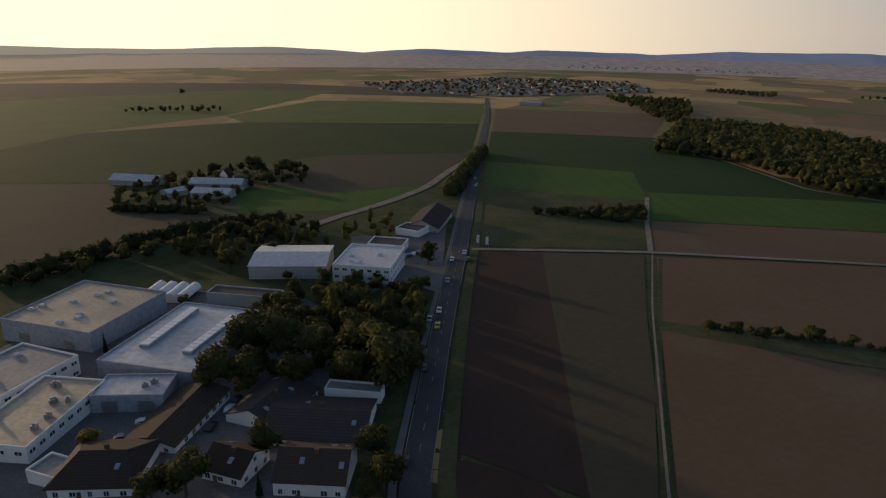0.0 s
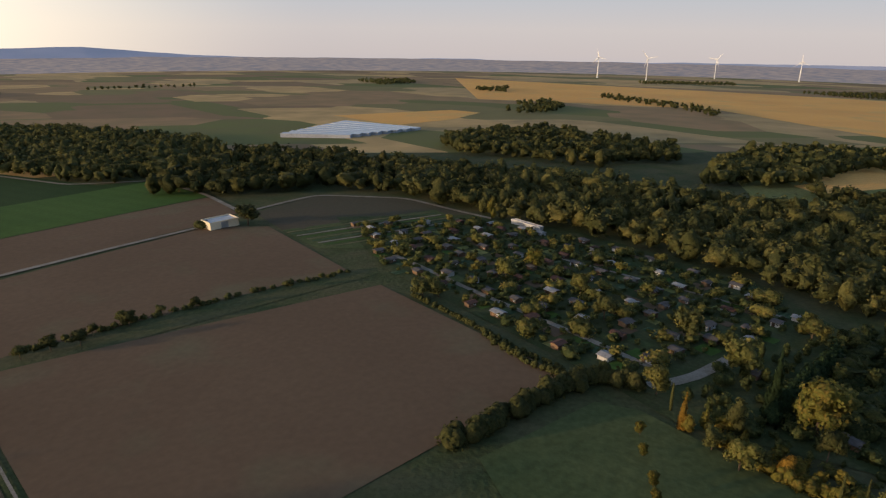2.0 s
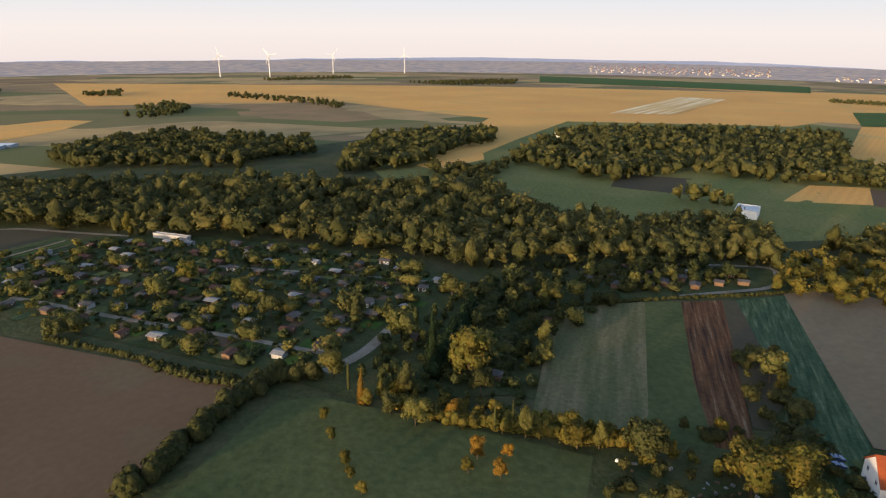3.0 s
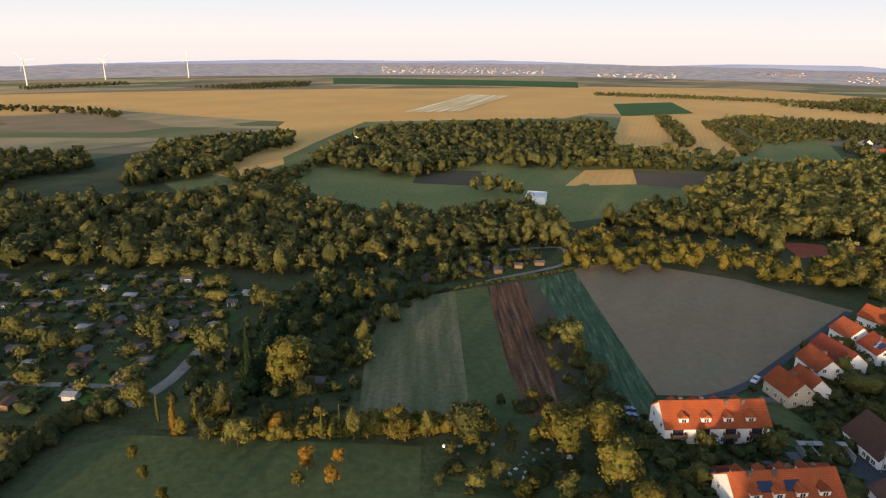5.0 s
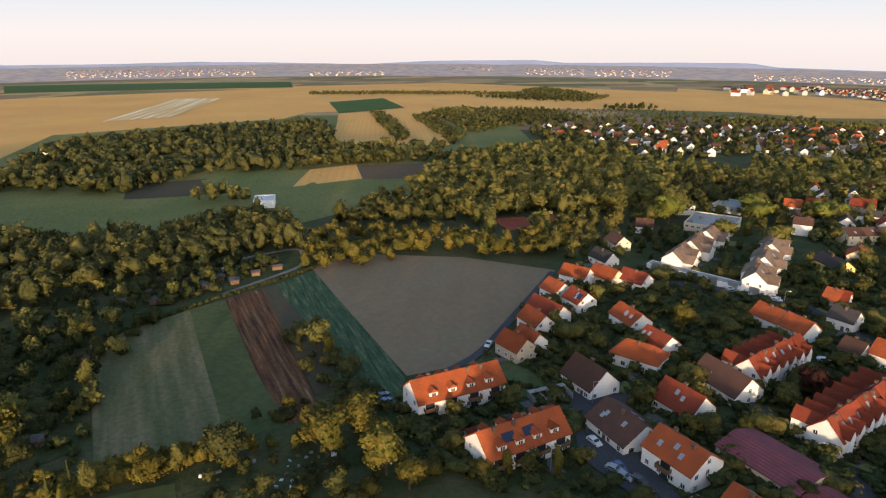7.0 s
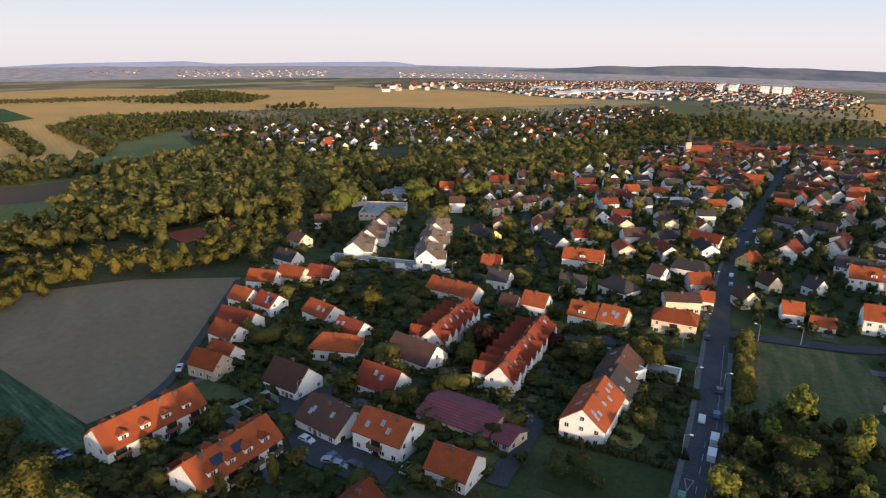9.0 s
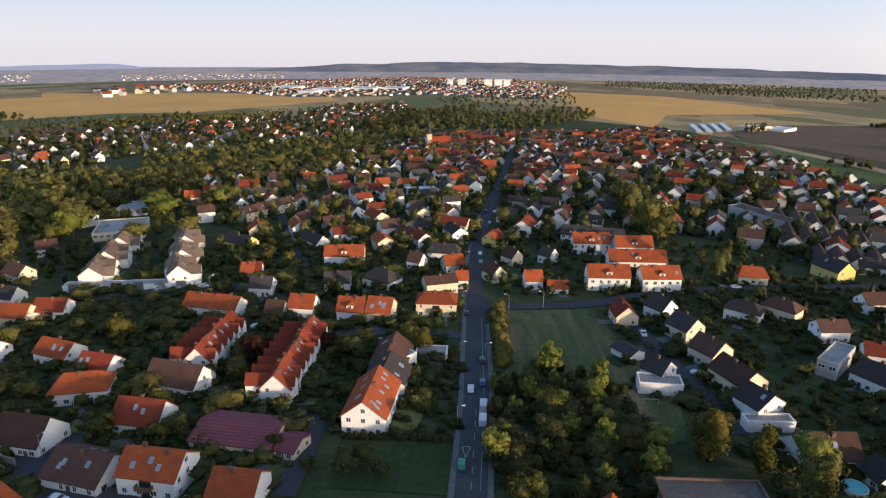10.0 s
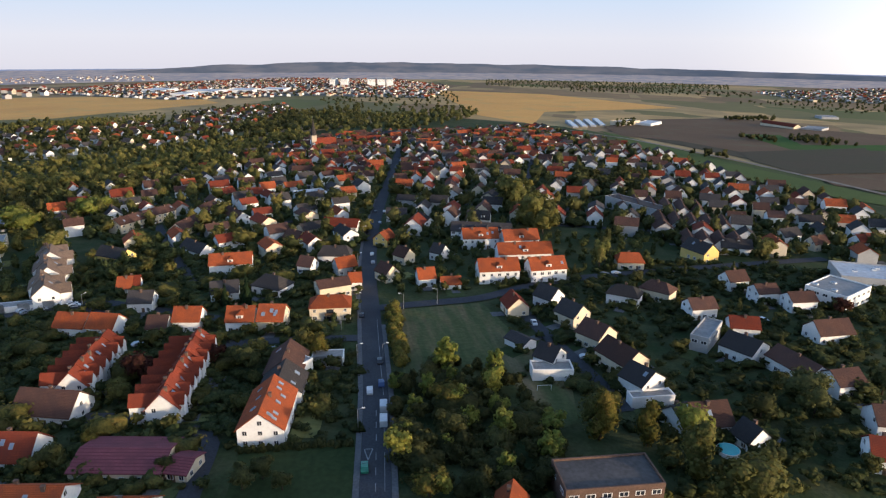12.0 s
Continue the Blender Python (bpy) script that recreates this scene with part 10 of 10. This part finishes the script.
for x, y in BANNERS:
    ob = base("banner", x, y, 10, "tall white advertising banner on a pole", "banner", "banners by the road")
    bm = bmesh.new()
    cone_into(bm, (0, 0, 0), (0, 0, 6), 0.08, 0.05, 8)
    part("pole", bm, STEEL, ob)
    part("cloth", box_bm((0.06, 1.3, -0.03, 0.03, 2.0, 5.8)), FRAME_WHITE, ob)

# ---- street furniture ----
def street_lamp(x, y, turn, group):
    ob = base("street_lamp", x, y, turn, "grey steel street lamp with a short arm", "street lamp", group)
    bm = bmesh.new()
    cone_into(bm, (0, 0, -0.3), (0, 0, 6.5), 0.11, 0.06, 8)
    part("pole", bm, STEEL, ob)
    bm = bmesh.new()
    cone_into(bm, (0, 0, 6.4), (1.3, 0, 6.8), 0.05, 0.04, 6)
    part("arm", bm, STEEL, ob)
    part("lamp_head", box_bm((1.1, 1.9, -0.16, 0.16, 6.72, 6.9)), FRAME_WHITE, ob)


for k, (x, y) in enumerate(LAMPS):
    street_lamp(x, y, 0 if x < 0 else 180, "street lamps along the road")
for x, y in LANE_LAMPS:
    street_lamp(x, y, 40, "street lamps in the lanes")


def dashes(line, width, long, gap, offset, label):
    """Painted dashes along a road."""
    pts = [Vector(p) for p in line]
    vs, fs = [], []
    for a, b in zip(pts, pts[1:]):
        d = (b - a).normalized()
        side = Vector((d.y, -d.x))
        for i in range(int((b - a).length / (long + gap))):
            p = a + d * i * (long + gap)
            o = len(vs)
            for u, w in ((0, -1), (long, -1), (long, 1), (0, 1)):
                q = p + d * u + side * (offset + w * width / 2)
                vs.append((q.x, q.y, gz(q.x, q.y) + 0.47))
            fs.append((o, o + 1, o + 2, o + 3))
    tagged(new("road_marking", mesh_of("road_marking", vs, fs, PAINT_WHITE)), label, "road marking", "", "structure")


dashes(ROAD_MID, 0.16, 3.0, 6.0, 0.0, "dashed white centre line")
dashes(STREET_MID[:3], 0.16, 3.0, 3.0, 0.0, "dashed white centre line")
dashes(ROAD_MID, 0.14, 8.0, 0.05, -3.4, "white edge line of the road")
dashes(ROAD_MID, 0.14, 8.0, 0.05, 3.4, "white edge line of the road")
dashes(STREET_MID[:5], 0.12, 5.0, 0.05, 2.0, "white line of the parking lane")
tx, ty = GIVE_WAY[0]
tri = [(tx - 1.0, ty + 1.6), (tx + 1.0, ty + 1.6), (tx, ty - 3.0)]
dashes([tri[0], tri[1], tri[2], tri[0]], 0.22, 0.5, 0.0, 0.0, "painted give-way triangle on the road")

# ---- odds and ends in the gardens ----
ob = base("goal", *GOAL[0], math.degrees(math.atan2(GOAL[1][1] - GOAL[0][1], GOAL[1][0] - GOAL[0][0])), "small white goal on the playing field", "goal")
for x in (0, 4.0):
    bm = bmesh.new()
    cone_into(bm, (x, 0, 0), (x, 0, 2), 0.06, 0.06, 8)
    part("post", bm, FRAME_WHITE, ob)
bm = bmesh.new()
cone_into(bm, (-0.06, 0, 2), (4.06, 0, 2), 0.06, 0.06, 8)
part("crossbar", bm, FRAME_WHITE, ob)

ob = base("garden_pool", *POOL[0], 0, "round turquoise garden pool", "pool")
bm = bmesh.new()
bmesh.ops.create_cone(bm, cap_ends=True, segments=28, radius1=2.7, radius2=2.7, depth=1.1, matrix=Matrix.Translation((0, 0, 0.7)))
part("wall", bm, FRAME_WHITE, ob)
bm = bmesh.new()
bmesh.ops.create_cone(bm, cap_ends=True, segments=28, radius1=2.5, radius2=2.5, depth=0.1, matrix=Matrix.Translation((0, 0, 1.26)))
part("water", bm, glossy("pool_water", (0.05, 0.42, 0.42), 0.08), ob, "turquoise water")

(ax, ay), (bx, by) = CARPORT
ob = base("carport", (ax + bx) / 2, (ay + by) / 2, math.degrees(math.atan2(by - ay, bx - ax)), "row of open carports with concrete dividing walls", "carport")
for i in range(5):
    part("dividing_wall", box_bm((-5.6 + i * 2.75, -5.4 + i * 2.75, -2.6, 2.6, -0.3, 2.2)), CONCRETE, ob)
part("roof", box_bm((-5.7, 5.7, 1.2, 2.8, 2.2, 2.4)), FLAT_GREY, ob)

junk_rng = random.Random(8)
for poly, gap, what in ((JUNK, 1.9, "stacked timber and scrap on bare ground"), (JUNK_B, 2.6, "garden clutter on bare ground")):
    mats = {}
    for x, y in scatter(140, poly, gap, False):
        m = junk_rng.choice((FRAME_WHITE, WOOD, CONCRETE, WOOD, STEEL))
        bm = mats.setdefault(m.name, (bmesh.new(), m))[0]
        w, d, h = junk_rng.uniform(0.4, 1.4), junk_rng.uniform(0.3, 0.8), junk_rng.uniform(0.3, 0.9)
        bmesh.ops.create_cube(bm, size=1, matrix=Matrix.Translation((x, y, gz(x, y) + h / 2 + 0.15)) @ pose(0, 0, 0, 0, junk_rng.uniform(-15, 15), junk_rng.uniform(0, 180)) @ Matrix.Diagonal((w, d, h, 1)))
    for bm, m in mats.values():
        tagged(new("clutter", bm_mesh("clutter", bm, m)), what, "clutter", "", "stuff")

# vegetable rows beside the allotments
bed_a, bed_b = Vector(BEDS[0]), Vector(BEDS[1])
bed_far = Vector(BEDS[4])
for i in range(9):
    p = bed_a.lerp(bed_b, (i + 0.3) / 9)
    q = p + (bed_far - bed_a) * 0.95
    strip("vegetable_row", [p[:], p.lerp(q, 0.5)[:], q[:]], 1.6, (PALE_GREEN, LUSH, GRAVEL, GREEN_CROP)[i % 4], 0.40, "row of vegetables on an open plot", "vegetable bed", clear=False)
